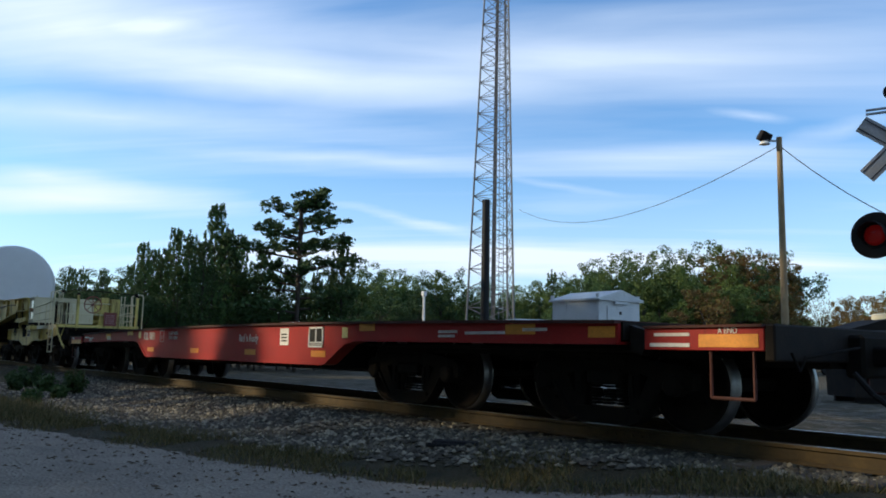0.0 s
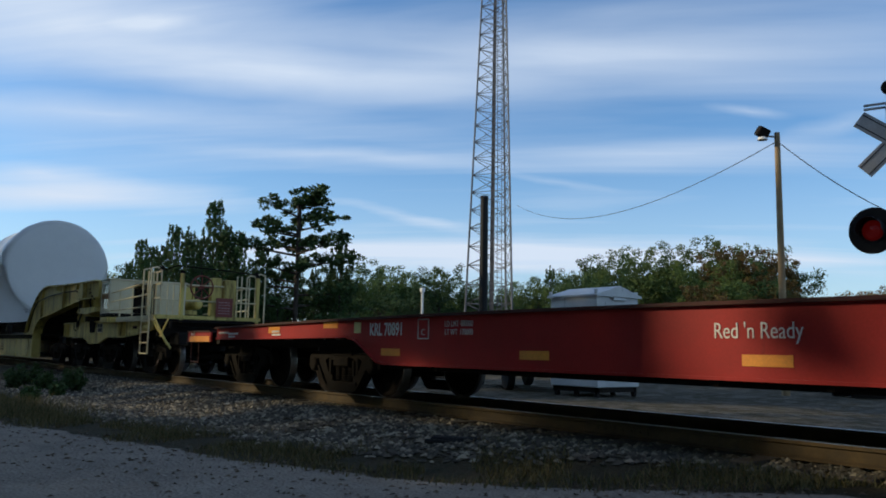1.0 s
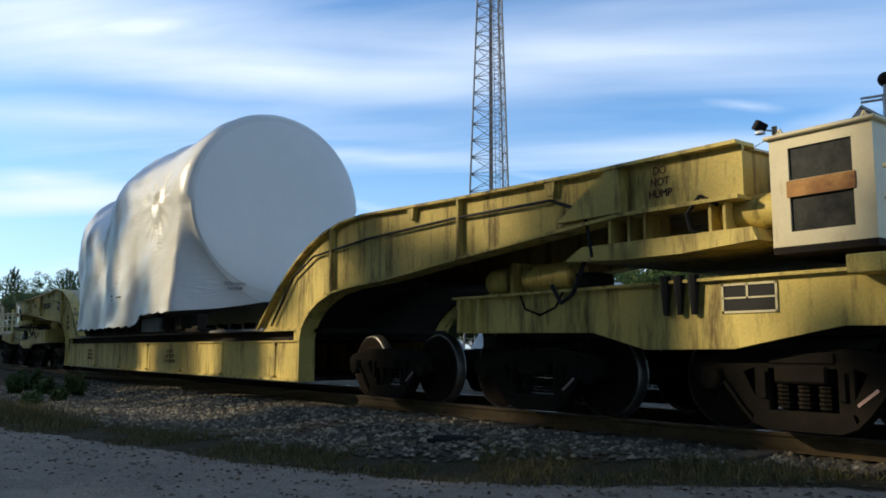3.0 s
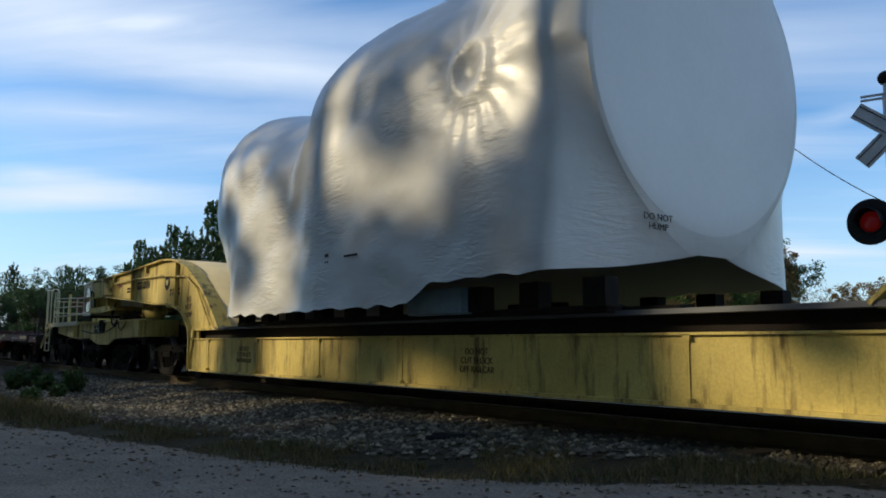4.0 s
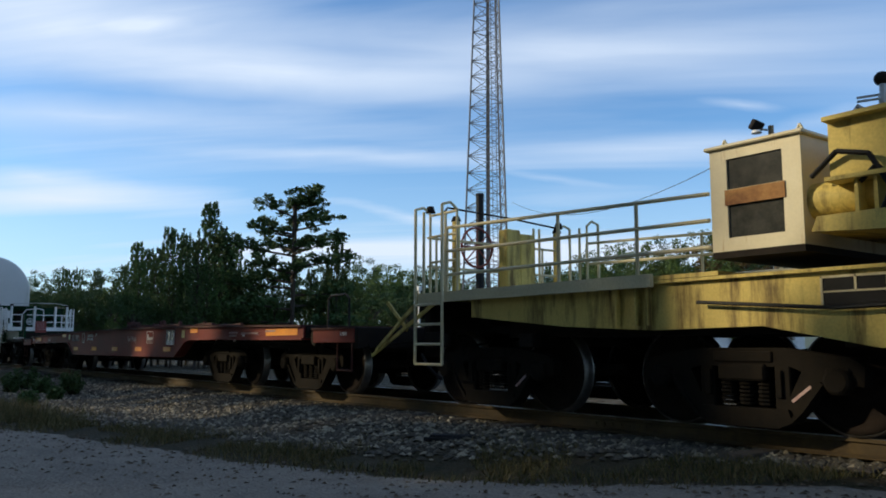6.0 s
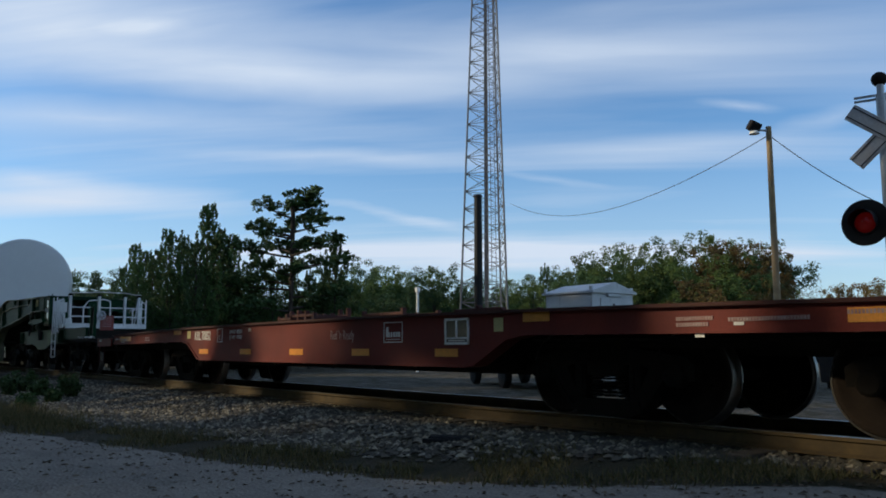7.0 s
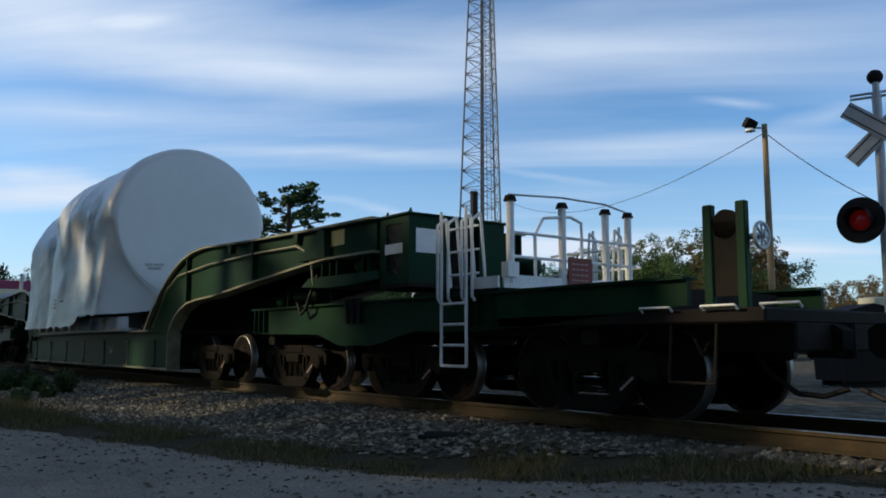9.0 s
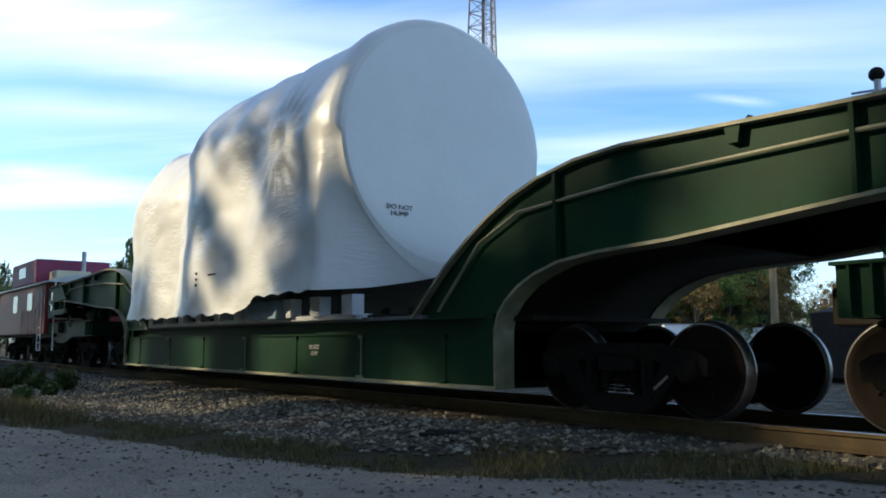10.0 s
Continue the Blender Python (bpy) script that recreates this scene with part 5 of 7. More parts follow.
def cream_markings(car):
    lettering("GEGX 021154", 0.26, M_BLACK, car, (-11.5, -1.447, 2.27), 0.66, "reporting_mark", bold=0.009)
    bm = prism(bm_new(), [(-13.68, 2.36), (-13.55, 2.44), (-13.55, 2.40), (-13.35, 2.40), (-13.35, 2.33), (-13.55, 2.33), (-13.55, 2.28)], -1.448, -1.438)
    part("red_arrow", bm, M_REDSIGN, car)
    bm = lathe_y(bm_new(), [(0.17, -1.448), (0.17, -1.438)], 28, -9.75, 2.24)
    part("round_badge", bm, M_BLACK, car, "black round badge")
    part("badge_device", prism(bm_new(), [(-9.85, 2.30), (-9.65, 2.30), (-9.72, 2.18), (-9.78, 2.18)], -1.452, -1.446), M_YELLOWPLATE, car)
    lettering("LD LMT 700 000\nLT WT  370 000", 0.095, M_RUSTDECK, car, (-9.2, -1.447, 2.0), 1.0, "stencil")
    lettering("DO\nNOT\nHUMP", 0.17, M_RUSTDECK, car, (-8.3, -1.447, 1.62), 1.0, "stencil")
    lettering("DO NOT\nCUT BLOCK\nOFF RAILCAR", 0.11, M_RUSTDECK, car, (1.6, -1.466, 0.62), 1.0, "stencil")
    lettering("DO NOT\nCUT BLOCK\nOFF RAILCAR", 0.11, M_RUSTDECK, car, (-5.25, -1.466, 0.62), 1.0, "stencil")
    bars(car, -12.85, 2.28, (0.5, 0.6), 0.05, 0.03, M_RUSTDECK, -1.445)


cream_markings(YELLOW)


def wrapped_load(x, label, seed, blue):
    """A large machine under shrink-wrap: a broad drum, a lumpy middle and a lower tail. x: its round front end in the train."""
    load = thing("wrapped_machine", label, "wrapped cargo")
    # along x (back from the front): half width, top, height of the arch above its springing
    drum = ((0.0, 1.97, 5.90, 1.97), (0.05, 2.04, 5.97, 2.04), (0.14, 2.09, 6.01, 2.08), (0.3, 2.12, 6.02, 2.1), (0.6, 2.13, 6.0, 2.1), (1.6, 2.12, 5.92, 2.0), (2.4, 2.08, 5.84, 1.9), (3.0, 2.04, 5.94, 1.8), (4.2, 2.06, 6.0, 1.75))
    if blue:
        back = ((5.6, 2.04, 5.98, 1.75), (5.95, 2.0, 5.82, 1.7), (6.2, 1.95, 5.45, 1.7), (6.5, 1.9, 5.2, 1.7), (7.5, 1.93, 5.38, 1.7), (8.7, 1.97, 5.5, 1.7), (9.3, 1.97, 5.4, 1.7), (9.7, 1.93, 5.12, 1.7), (9.95, 1.8, 4.7, 1.5), (10.05, 1.5, 4.2, 1.2))
    else:
        back = ((5.3, 2.04, 5.93, 1.75), (5.8, 2.0, 5.72, 1.7), (6.1, 1.95, 5.4, 1.7), (6.45, 1.9, 5.02, 1.7), (7.2, 1.9, 5.06, 1.7), (8.6, 1.9, 5.32, 1.7), (9.5, 1.8, 5.52, 1.7), (10.2, 1.67, 5.5, 1.7), (10.6, 1.52, 5.28, 1.7), (10.9, 1.27, 4.85, 1.5), (11.08, 1.02, 4.35, 1.1), (11.15, 0.78, 4.05, 0.8))
    keys = drum + back
    kx, tail_end, lean = [k[0] for k in keys], keys[-1][0], 0.35 if blue else 1.75
    rnd = random.Random(seed)
    lumps = [(rnd.uniform(1.5, 9), rnd.uniform(0.15, 0.85), rnd.uniform(0.45, 1.1), rnd.uniform(-0.07, 0.09)) for _ in range(22)]
    nx, na = 210, 130
    rows = []
    for i in range(nx):
        u = tail_end * (i / (nx - 1))
        u = u if u > 0.9 else 0.9 * (u / 0.9) ** 1.6
        z_low = 1.28 + 0.24 * (1 - smooth(2.3, 3.0, u))
        drape = smooth(-0.12, 0.42, u)
        hw, top, sh = (float(np.interp(u, kx, [k[c] for k in keys])) for c in (1, 2, 3))
        ring = []
        for j in range(na + 1):
            a = j / na            # 0 and 1 at the skirts, 0.5 on top
            side = -1 if a < 0.5 else 1
            b = a if a < 0.5 else 1 - a
            zs = top - sh         # where the arch springs
            if b < 0.2:
                y, z = hw, z_low + (zs - z_low) * b / 0.2
                y += 0.10 * (1 - b / 0.2) ** 2
                # round at the very front, hanging straight further back
                low = -math.pi / 2 * (1 - b / 0.2)
                y = y * drape + 1.97 * math.cos(low) * (1 - drape)
                z = z * drape ** 0.4 + (3.93 + 1.97 * math.sin(low)) * (1 - drape ** 0.4)
            else:
                an = (b - 0.2) / 0.3 * math.pi / 2
                y, z = hw * math.cos(an), zs + sh * math.sin(an)
            v = Vector((u * 1.0 + seed, side * y, z))
            k = min(1.0, u / 0.6)
            q = Vector((v.x, v.y, v.z * 1.6))
            push = 0.06 * k * noise.noise(q * 0.8) + 0.022 * k * noise.noise(q * 2.1 + Vector((7, 0, 0)))
            # gathered folds that hang down the sides
            push += 0.003 * k * math.sin(9 * u + 3 * noise.noise(v * 1.3)) * max(0.0, 1 - b / 0.3) * (0.4 + noise.noise(Vector((u * 0.7, side, seed))))
            # a covered port with creases that run out from it
            du, dz = u - 1.7, z - 4.0
            rr = math.hypot(du, dz)
            if side < 0 and rr < 1.1:
                push += 0.06 * math.exp(-((rr - 0.33) / 0.09) ** 2) - 0.05 * math.exp(-(rr / 0.2) ** 2)
                push += 0.016 * math.cos(16 * math.atan2(dz, du)) * math.exp(-((rr - 0.65) / 0.25) ** 2)
            for lu, lb, lr, lh in lumps:
                dd = ((u - lu) / lr) ** 2 + ((a - lb) * 9 / lr) ** 2
                if dd < 4:
                    push += lh * k * math.exp(-dd * 1.5)
            out = Vector((0, side * y, max(0.0, z - zs))).normalized()
            p = Vector((-u, side * y, z)) + out * push
            # the tail leans out over its foot
            down = 1 - smooth(1.3, 3.8, z) ** 0.8
            p.x += smooth(tail_end - 2.8, tail_end, u) * (lean * down - 0.45 * (1 - smooth(1.3, 1.9, z)) * (0.3 if blue else 1.0))
            if j in (0, na):
                p.z += 0.05 * noise.noise(Vector((u * 2.5, side, seed))) + 0.04 * abs(math.sin(u * 5.2 + side))
            ring.append(p)
        rows.append(ring)
    bm = bm_new()
    vs = [[bm.verts.new(p) for p in ring] for ring in rows]
    for a, b in zip(vs, vs[1:]):
        for j in range(na):
            bm.faces.new((a[j], a[j + 1], b[j + 1], b[j]))
    bm.faces.new(vs[0][::-1])
    bm.faces.new(vs[-1])
    part("wrap", bm, M_WRAP, load, "crumpled white shrink-wrap", smooth=True)
    # the flat round front end, drawn tight
    bm = bm_new()
    k, c = 64, (3.93, 1.96)
    prof = ((-0.012, 0.995), (0.004, 0.96), (0.010, 0.86), (0.016, 0.5), (0.02, 0.0))
    loops = [[bm.verts.new((d, c[1] * q * math.cos(2 * math.pi * i / k), c[0] + c[1] * q * math.sin(2 * math.pi * i / k))) for i in range(k)] for d, q in prof[:-1]]
    mid = bm.verts.new((0.02, 0, c[0]))
    for a, b in zip(loops, loops[1:]):
        for i in range(k):
            bm.faces.new((a[i], a[(i + 1) % k], b[(i + 1) % k], b[i]))
    for i in range(k):
        bm.faces.new((loops[-1][i], loops[-1][(i + 1) % k], mid))
    part("end_disc", bm, M_TAUT, load, "taut round end of the wrap", smooth=True)
    # skids and feet below the wrap
    bm = bm_new()
    for y in (-1.5, 1.5):
        box(bm, -9.1, -0.1, y - 0.15, y + 0.15, 1.14, 1.22, 0.01)
    for i in range(10):
        for y in (-1.62, 1.62):
            box(bm, -8.9 + 0.95 * i, -8.6 + 0.95 * i, y - 0.1, y + 0.1, 1.2, 1.5)
    part("skid", bm, M_GALV if blue else M_DARK, load)
    bm = box(bm_new(), -3.3, -2.2, -1.85, -1.55, 1.18, 1.50, 0.02)
    part("base_frame", bm, M_LIGHTBLUE, load, "pale blue machine base")
    bm = bm_new()
    for y in (-1, 1):
        box(bm, -9.3, 0.6, y * 1.30 - 0.12, y * 1.30 + 0.12, 1.165, 1.20)
    part("runner", bm, M_DARK, load)
    lettering("DO NOT\nHUMP", 0.10, M_BLACK, load, (0.022, -0.95, 2.78 if blue else 2.1), 1.2, "stencil", face=1)
    for u, z, widths, hh in ((-5.05, 2.12, (0.11, 0.11, 0.11), 0.05), (-4.45, 2.05, (0.36,), 0.03)):
        near = min((q for ring in rows for q in ring if q.y < 0), key=lambda q: (q.x - u) ** 2 + (q.z - z + 0.1) ** 2)
        bars(load, u, z, widths, hh, 0.06, M_BLACK, near.y - 0.012)
    ROLLING.append((load, x))
    return load


wrapped_load(-46.45, "large machine in crumpled white shrink-wrap on the cream car", 3, False)
wrapped_load(-116.2, "large machine in crumpled white shrink-wrap on the green car", 11, True)


def caboose(x):
    car = thing("caboose", "dark red caboose with maroon roof and white handrails", "railway car")
    bm = bm_new()
    box(bm, -9.5, -1.2, -1.45, 1.45, 1.1, 2.9, 0.02)
    part("body", bm, M_CABOOSE, car)
    prof = [(-1.6, 2.88), (-1.0, 3.05), (0, 3.12), (1.0, 3.05), (1.6, 2.88), (1.6, 2.82), (-1.6, 2.82)]
    bm = bm_new()
    a = [bm.verts.new((-10.2, y, z)) for y, z in prof]
    b = [bm.verts.new((0.0, y, z)) for y, z in prof]
    bm.faces.new(a), bm.faces.new(b[::-1])
    for i in range(7):
        bm.faces.new((a[i], b[i], b[(i + 1) % 7], a[(i + 1) % 7]))
    part("roof", bm, M_GALV, car, "pale roof with a light edge")
    part("cupola", box(bm_new(), -8.0, -3.6, -1.3, 1.3, 3.0, 3.9, 0.03), M_MAROON, car)
    part("cupola_window", box(bm_new(), -6.6, -5.4, -1.31, -1.29, 3.3, 3.7), M_GLASS, car)
    part("roof_hatch", box(bm_new(), -3.3, -2.3, -0.9, 0.3, 3.05, 3.4, 0.03), M_CABGREY, car)
    part("smoke_jack", tube(bm_new(), (-3.0, 0.2, 3.1), (-3.0, 0.2, 4.2), 0.08, 8), M_GALV, car)
    part("platform", box(bm_new(), -10.2, 0.0, -1.4, 1.4, 1.0, 1.1), M_DARK, car)
    for y in (-1.4, -0.9, 0.9, 1.4):
        part("handrail", tube(bm_new(), (-0.05, y, 0.55 if abs(y) > 1 else 1.1), (-0.05, y, 2.82), 0.03, 7), M_WHITE, car)
    for z in (1.6, 2.0):
        part("railing_bar", tube(bm_new(), (-0.05, -1.4, z), (-0.05, -0.5, z), 0.03, 7), M_WHITE, car)
    for u in (-1.3, -2.4, -3.5, -4.6):
        part("handrail", tube(bm_new(), (u, -1.5, 1.15), (u, -1.5, 2.0 if u < -1.4 else 2.8), 0.02, 6), M_EDGE, car)
    for u in (-3.6, -6.2):
        part("side_window", box(bm_new(), u - 0.4, u + 0.4, -1.462, -1.44, 1.95, 2.6), M_GLASS, car)
    coupler(car, 0.0, 1)
    truck(car, -2.0)
    truck(car, -8.2)
    part("underframe", box(bm_new(), -10, -0.1, -0.6, 0.6, 0.75, 1.0), M_DARK, car)
    ROLLING.append((car, x))


caboose(-135.6)


# ---- surroundings ----
AXIS = radians(142.16)
PITCH = radians(6.8)


def sight(a, b, d):
    """The place d metres off (over the ground) along the sight line that runs a to the right of and b above the view's axis."""
    w, z = math.cos(PITCH) - b * math.sin(PITCH), math.sin(PITCH) + b * math.cos(PITCH)
    fx, fy = math.cos(AXIS), math.sin(AXIS)
    x, y = w * fx + a * fy, w * fy - a * fx
    k = d / math.hypot(x, y)
    return Vector((EYE[0] + x * k, EYE[1] + y * k, EYE[2] + z * k))


def leaves(centres, per, spread, size, flat, rnd):
    """Small quads round the centres: (points, faces)."""
    pts, faces = [], []
    for c, r in centres:
        for _ in range(per):
            v = rnd.normal(0, 1, 3)
            v /= max(1e-6, np.linalg.norm(v))
            p = np.array(c) + v * r * spread * rnd.uniform(0.45, 1.0) * np.array((1, 1, flat))
            a, b = rnd.normal(0, 1, 3), rnd.normal(0, 1, 3)
            a /= np.linalg.norm(a)
            b = np.cross(a, b)
            b /= max(1e-6, np.linalg.norm(b))
            s = size * rnd.uniform(0.6, 1.3)
            k = len(pts)
            pts += [tuple(p - a * s), tuple(p + b * s * 0.42), tuple(p + a * s), tuple(p - b * s * 0.42)]
            faces.append((k, k + 1, k + 2, k + 3))
    return pts, faces


def leaf_object(name, centres, per, spread, size, flat, mat, parent, seed):
    pts, faces = leaves(centres, per, spread, size, flat, np.random.RandomState(seed))
    me = bpy.data.meshes.new(name)
    me.from_pydata(pts, [], faces)
    me.materials.append(mat)
    ob = new(name, me)
    ob.parent = parent
    return ob


def young_pine(seed, mat):
    """A narrow young pine about ten metres high, with open, upswept whorls and a long leader."""
    rnd = random.Random(seed)
    tree = thing("pine_tree", "young green pine with upswept branches", "tree")
    bm = tube(bm_new(), (0, 0, -0.3), (0, 0, 9.7), 0.15, 8, 0.02)
    centres = []
    z = 0.8
    while z < 9.0:
        reach = 0.25 + 1.75 * (1 - z / 9.8) ** 0.9
        n = rnd.randint(5, 7)
        for i in range(n):
            a = 2 * math.pi * (i + rnd.random() * 0.7) / n
            r = reach * rnd.uniform(0.65, 1.2)
            tip = (math.cos(a) * r, math.sin(a) * r, z + 0.95 * r + 0.25)
            tube(bm, (0, 0, z), tip, 0.03, 5, 0.01)
            k = max(3, int(r / 0.2))
            for j in range(1, k + 1):
                f_ = (j / k) ** 0.8
                centres.append(((tip[0] * f_ + rnd.uniform(-0.08, 0.08), tip[1] * f_ + rnd.uniform(-0.08, 0.08), z + (tip[2] - z) * f_ ** 1.3 + 0.05), 0.17 * (1.15 - 0.45 * f_)))
            for j in range(3):          # candles at the tip
                centres.append(((tip[0], tip[1], tip[2] + 0.12 * j), 0.10))
        z += rnd.uniform(0.5, 0.72)
    for i in range(10):
        centres.append(((0, 0, 8.6 + 0.14 * i), 0.16 - 0.009 * i))
    part("trunk", bm, M_BARK, tree)
    leaf_object("crown", centres, 10, 1.0, 0.12, 1.7, mat, tree, seed)
    return tree


def spreading_pine(seed):
    """An old pine with bare limbs and flat plates of needles."""
    rnd = random.Random(seed)
    tree = thing("pine_tree", "tall old pine with flat tiers of dark needles", "tree")
    bm = bm_new()
    pipe(bm, [(0, 0, -0.3), (0.1, 0, 3.0), (-0.05, 0.1, 6.0), (0.15, 0, 9.3)], 0.10, 8)
    centres = []
    limbs = [(6.2, 3.3, 205, 0.5), (6.6, 2.2, 20, 0.7), (5.6, 2.9, 30, 0.6), (7.4, 1.8, 190, 0.5), (7.6, 1.9, 340, 0.4), (8.2, 1.5, 60, 0.3), (8.4, 1.6, 215, 0.5), (8.9, 1.1, 120, 0.3), (9.0, 1.2, 330, 0.3), (5.2, 2.4, 250, 0.3), (5.0, 2.6, 100, 0.2), (4.4, 3.0, 200, 0.2), (4.0, 2.7, 15, 0.2), (3.4, 2.9, 60, 0.3), (3.2, 2.8, 240, 0.3), (2.4, 2.6, 180, 0.3), (2.2, 2.7, 0, 0.2), (1.5, 2.4, 120, 0.3), (1.4, 2.5, 290, 0.3), (9.3, 0.6, 0, 0.3)]
    limbs += [(rnd.uniform(4.6, 9.0), 0, rnd.uniform(0, 360), rnd.uniform(0.2, 0.7)) for _ in range(9)]
    limbs = [(z, r or 1.2 + 0.9 * (9.4 - z) / 4.8, deg, rise) for z, r, deg, rise in limbs]
    for z, r, deg, rise in limbs:
        a = radians(deg + rnd.uniform(-15, 15) + 52)
        tip = (math.cos(a) * r, math.sin(a) * r, z + rise)
        tube(bm, (0, 0, z), tip, 0.07, 6, 0.02)
        k = int(r / 0.4) + 1
        for j in range(k):
            f_ = 0.40 + 0.62 * j / max(1, k - 1)
            for _ in range(2):
                centres.append(((tip[0] * f_ + rnd.uniform(-0.38, 0.38), tip[1] * f_ + rnd.uniform(-0.38, 0.38), z + rise * f_ + rnd.uniform(-0.1, 0.5)), rnd.uniform(0.2, 0.42)))
    part("trunk", bm, M_BARK, tree)
    leaf_object("crown", centres, 34, 1.0, 0.13, 0.7, M_PINE, tree, seed)
    return tree


def broadleaf(seed, mat, label, bare=False, clumps=6, thin=False):
    """A broad tree ten metres high, its crown down to the undergrowth, or thin enough for sun to pass."""
    rnd = random.Random(seed)
    tree = thing("tree", label, "tree")
    bm = bm_new()
    pipe(bm, [(0, 0, -0.3), (0.1, 0.05, 2.5), (0, -0.1, 5.5)], 0.18, 8)
    centres = []
    for i in range(26):
        a, z0 = rnd.uniform(0, 6.28), rnd.uniform(1.0, 6.5)
        up = rnd.uniform(0.2, 1.0)
        ln = rnd.uniform(1.2, 3.2) * (1.0 if z0 < 5 else 0.75)
        tip = Vector((math.cos(a) * ln, math.sin(a) * ln, min(9.5, z0 + ln * up)))
        if tip.z > 7.5:
            tip.x, tip.y = tip.x * 0.6, tip.y * 0.6
        tube(bm, (0, 0, z0 * 0.8), tip, 0.06, 5, 0.012)
        if bare:
            for _ in range(5):
                q = tip + Vector((rnd.uniform(-0.9, 0.9), rnd.uniform(-0.9, 0.9), rnd.uniform(0.2, 1.2)))
                tube(bm, tip, q, 0.02, 4, 0.006)
                tube(bm, q, q + Vector((rnd.uniform(-0.5, 0.5), rnd.uniform(-0.5, 0.5), rnd.uniform(0.1, 0.6))), 0.01, 4, 0.004)
        for _ in range(clumps):
            centres.append((tuple(tip + Vector((rnd.uniform(-0.9, 0.9), rnd.uniform(-0.9, 0.9), rnd.uniform(-0.6, 0.6)))), rnd.uniform(0.28, 0.66)))
    for _ in range(8):
        centres.append(((rnd.uniform(-0.9, 0.9), rnd.uniform(-0.9, 0.9), rnd.uniform(7.5, 9.5)), rnd.uniform(0.35, 0.6)))
    part("trunk", bm, M_BARK, tree)
    leaf_object("crown", centres, 5 if bare else 62, 1.0, 0.2 if thin else 0.115, 0.85, mat, tree, seed)
    return tree


def tall_pine(seed):
    """A tall pine, bare for ten metres, with a broad dense head."""
    rnd = random.Random(seed)
    tree = thing("pine_tree", "unseen tall bare-trunked pine, added behind the gravel road to block skylight", "tree")
    bm = bm_new()
    pipe(bm, [(0, 0, -0.3), (0.1, 0, 6.0), (-0.1, 0.1, 12.0), (0, 0, 18.0)], 0.2, 8)
    centres = []
    for i in range(34):
        z, a = rnd.uniform(10.8, 18.2), rnd.uniform(0, 6.28)
        r = rnd.uniform(1.4, 3.6) * (1.0 - 0.5 * (z - 10.8) / 7.4)
        tip = Vector((math.cos(a) * r, math.sin(a) * r, z + 0.6))
        tube(bm, (0, 0, z - 0.3), tip, 0.06, 5, 0.015)
        for f_ in (0.4, 0.7, 1.0):
            for _ in range(2):
                centres.append((tuple(tip * f_ + Vector((rnd.uniform(-0.5, 0.5), rnd.uniform(-0.5, 0.5), z * (1 - f_) + rnd.uniform(-0.3, 0.4)))), rnd.uniform(0.4, 0.7)))
    part("trunk", bm, M_BARK, tree)
    leaf_object("crown", centres, 34, 1.0, 0.2, 0.7, M_PINE, tree, seed)
    return tree


TREES = {
    "y1": young_pine(1, M_PINELIGHT), "y2": young_pine(5, M_PINE), "old": spreading_pine(2),
    "o1": broadleaf(3, M_OAK, "broad green tree at the edge of the wood"), "o2": broadleaf(8, M_OAK, "broad green tree at the edge of the wood"),
    "p1": broadleaf(13, M_PINE, "dark green tree at the edge of the wood"),
    "s1": broadleaf(23, M_OAK, "unseen thin-crowned tree, added behind the gravel road for dappled shade", clumps=2, thin=True), "s2": broadleaf(29, M_PINE, "unseen thin-crowned tree, added behind the gravel road for dappled shade", clumps=2, thin=True),
    "tall": tall_pine(31),
    "a1": broadleaf(4, M_AUTUMN, "tree with yellow and russet autumn leaves"), "b1": broadleaf(6, M_AUTUMN, "almost bare tree in late autumn", True)}
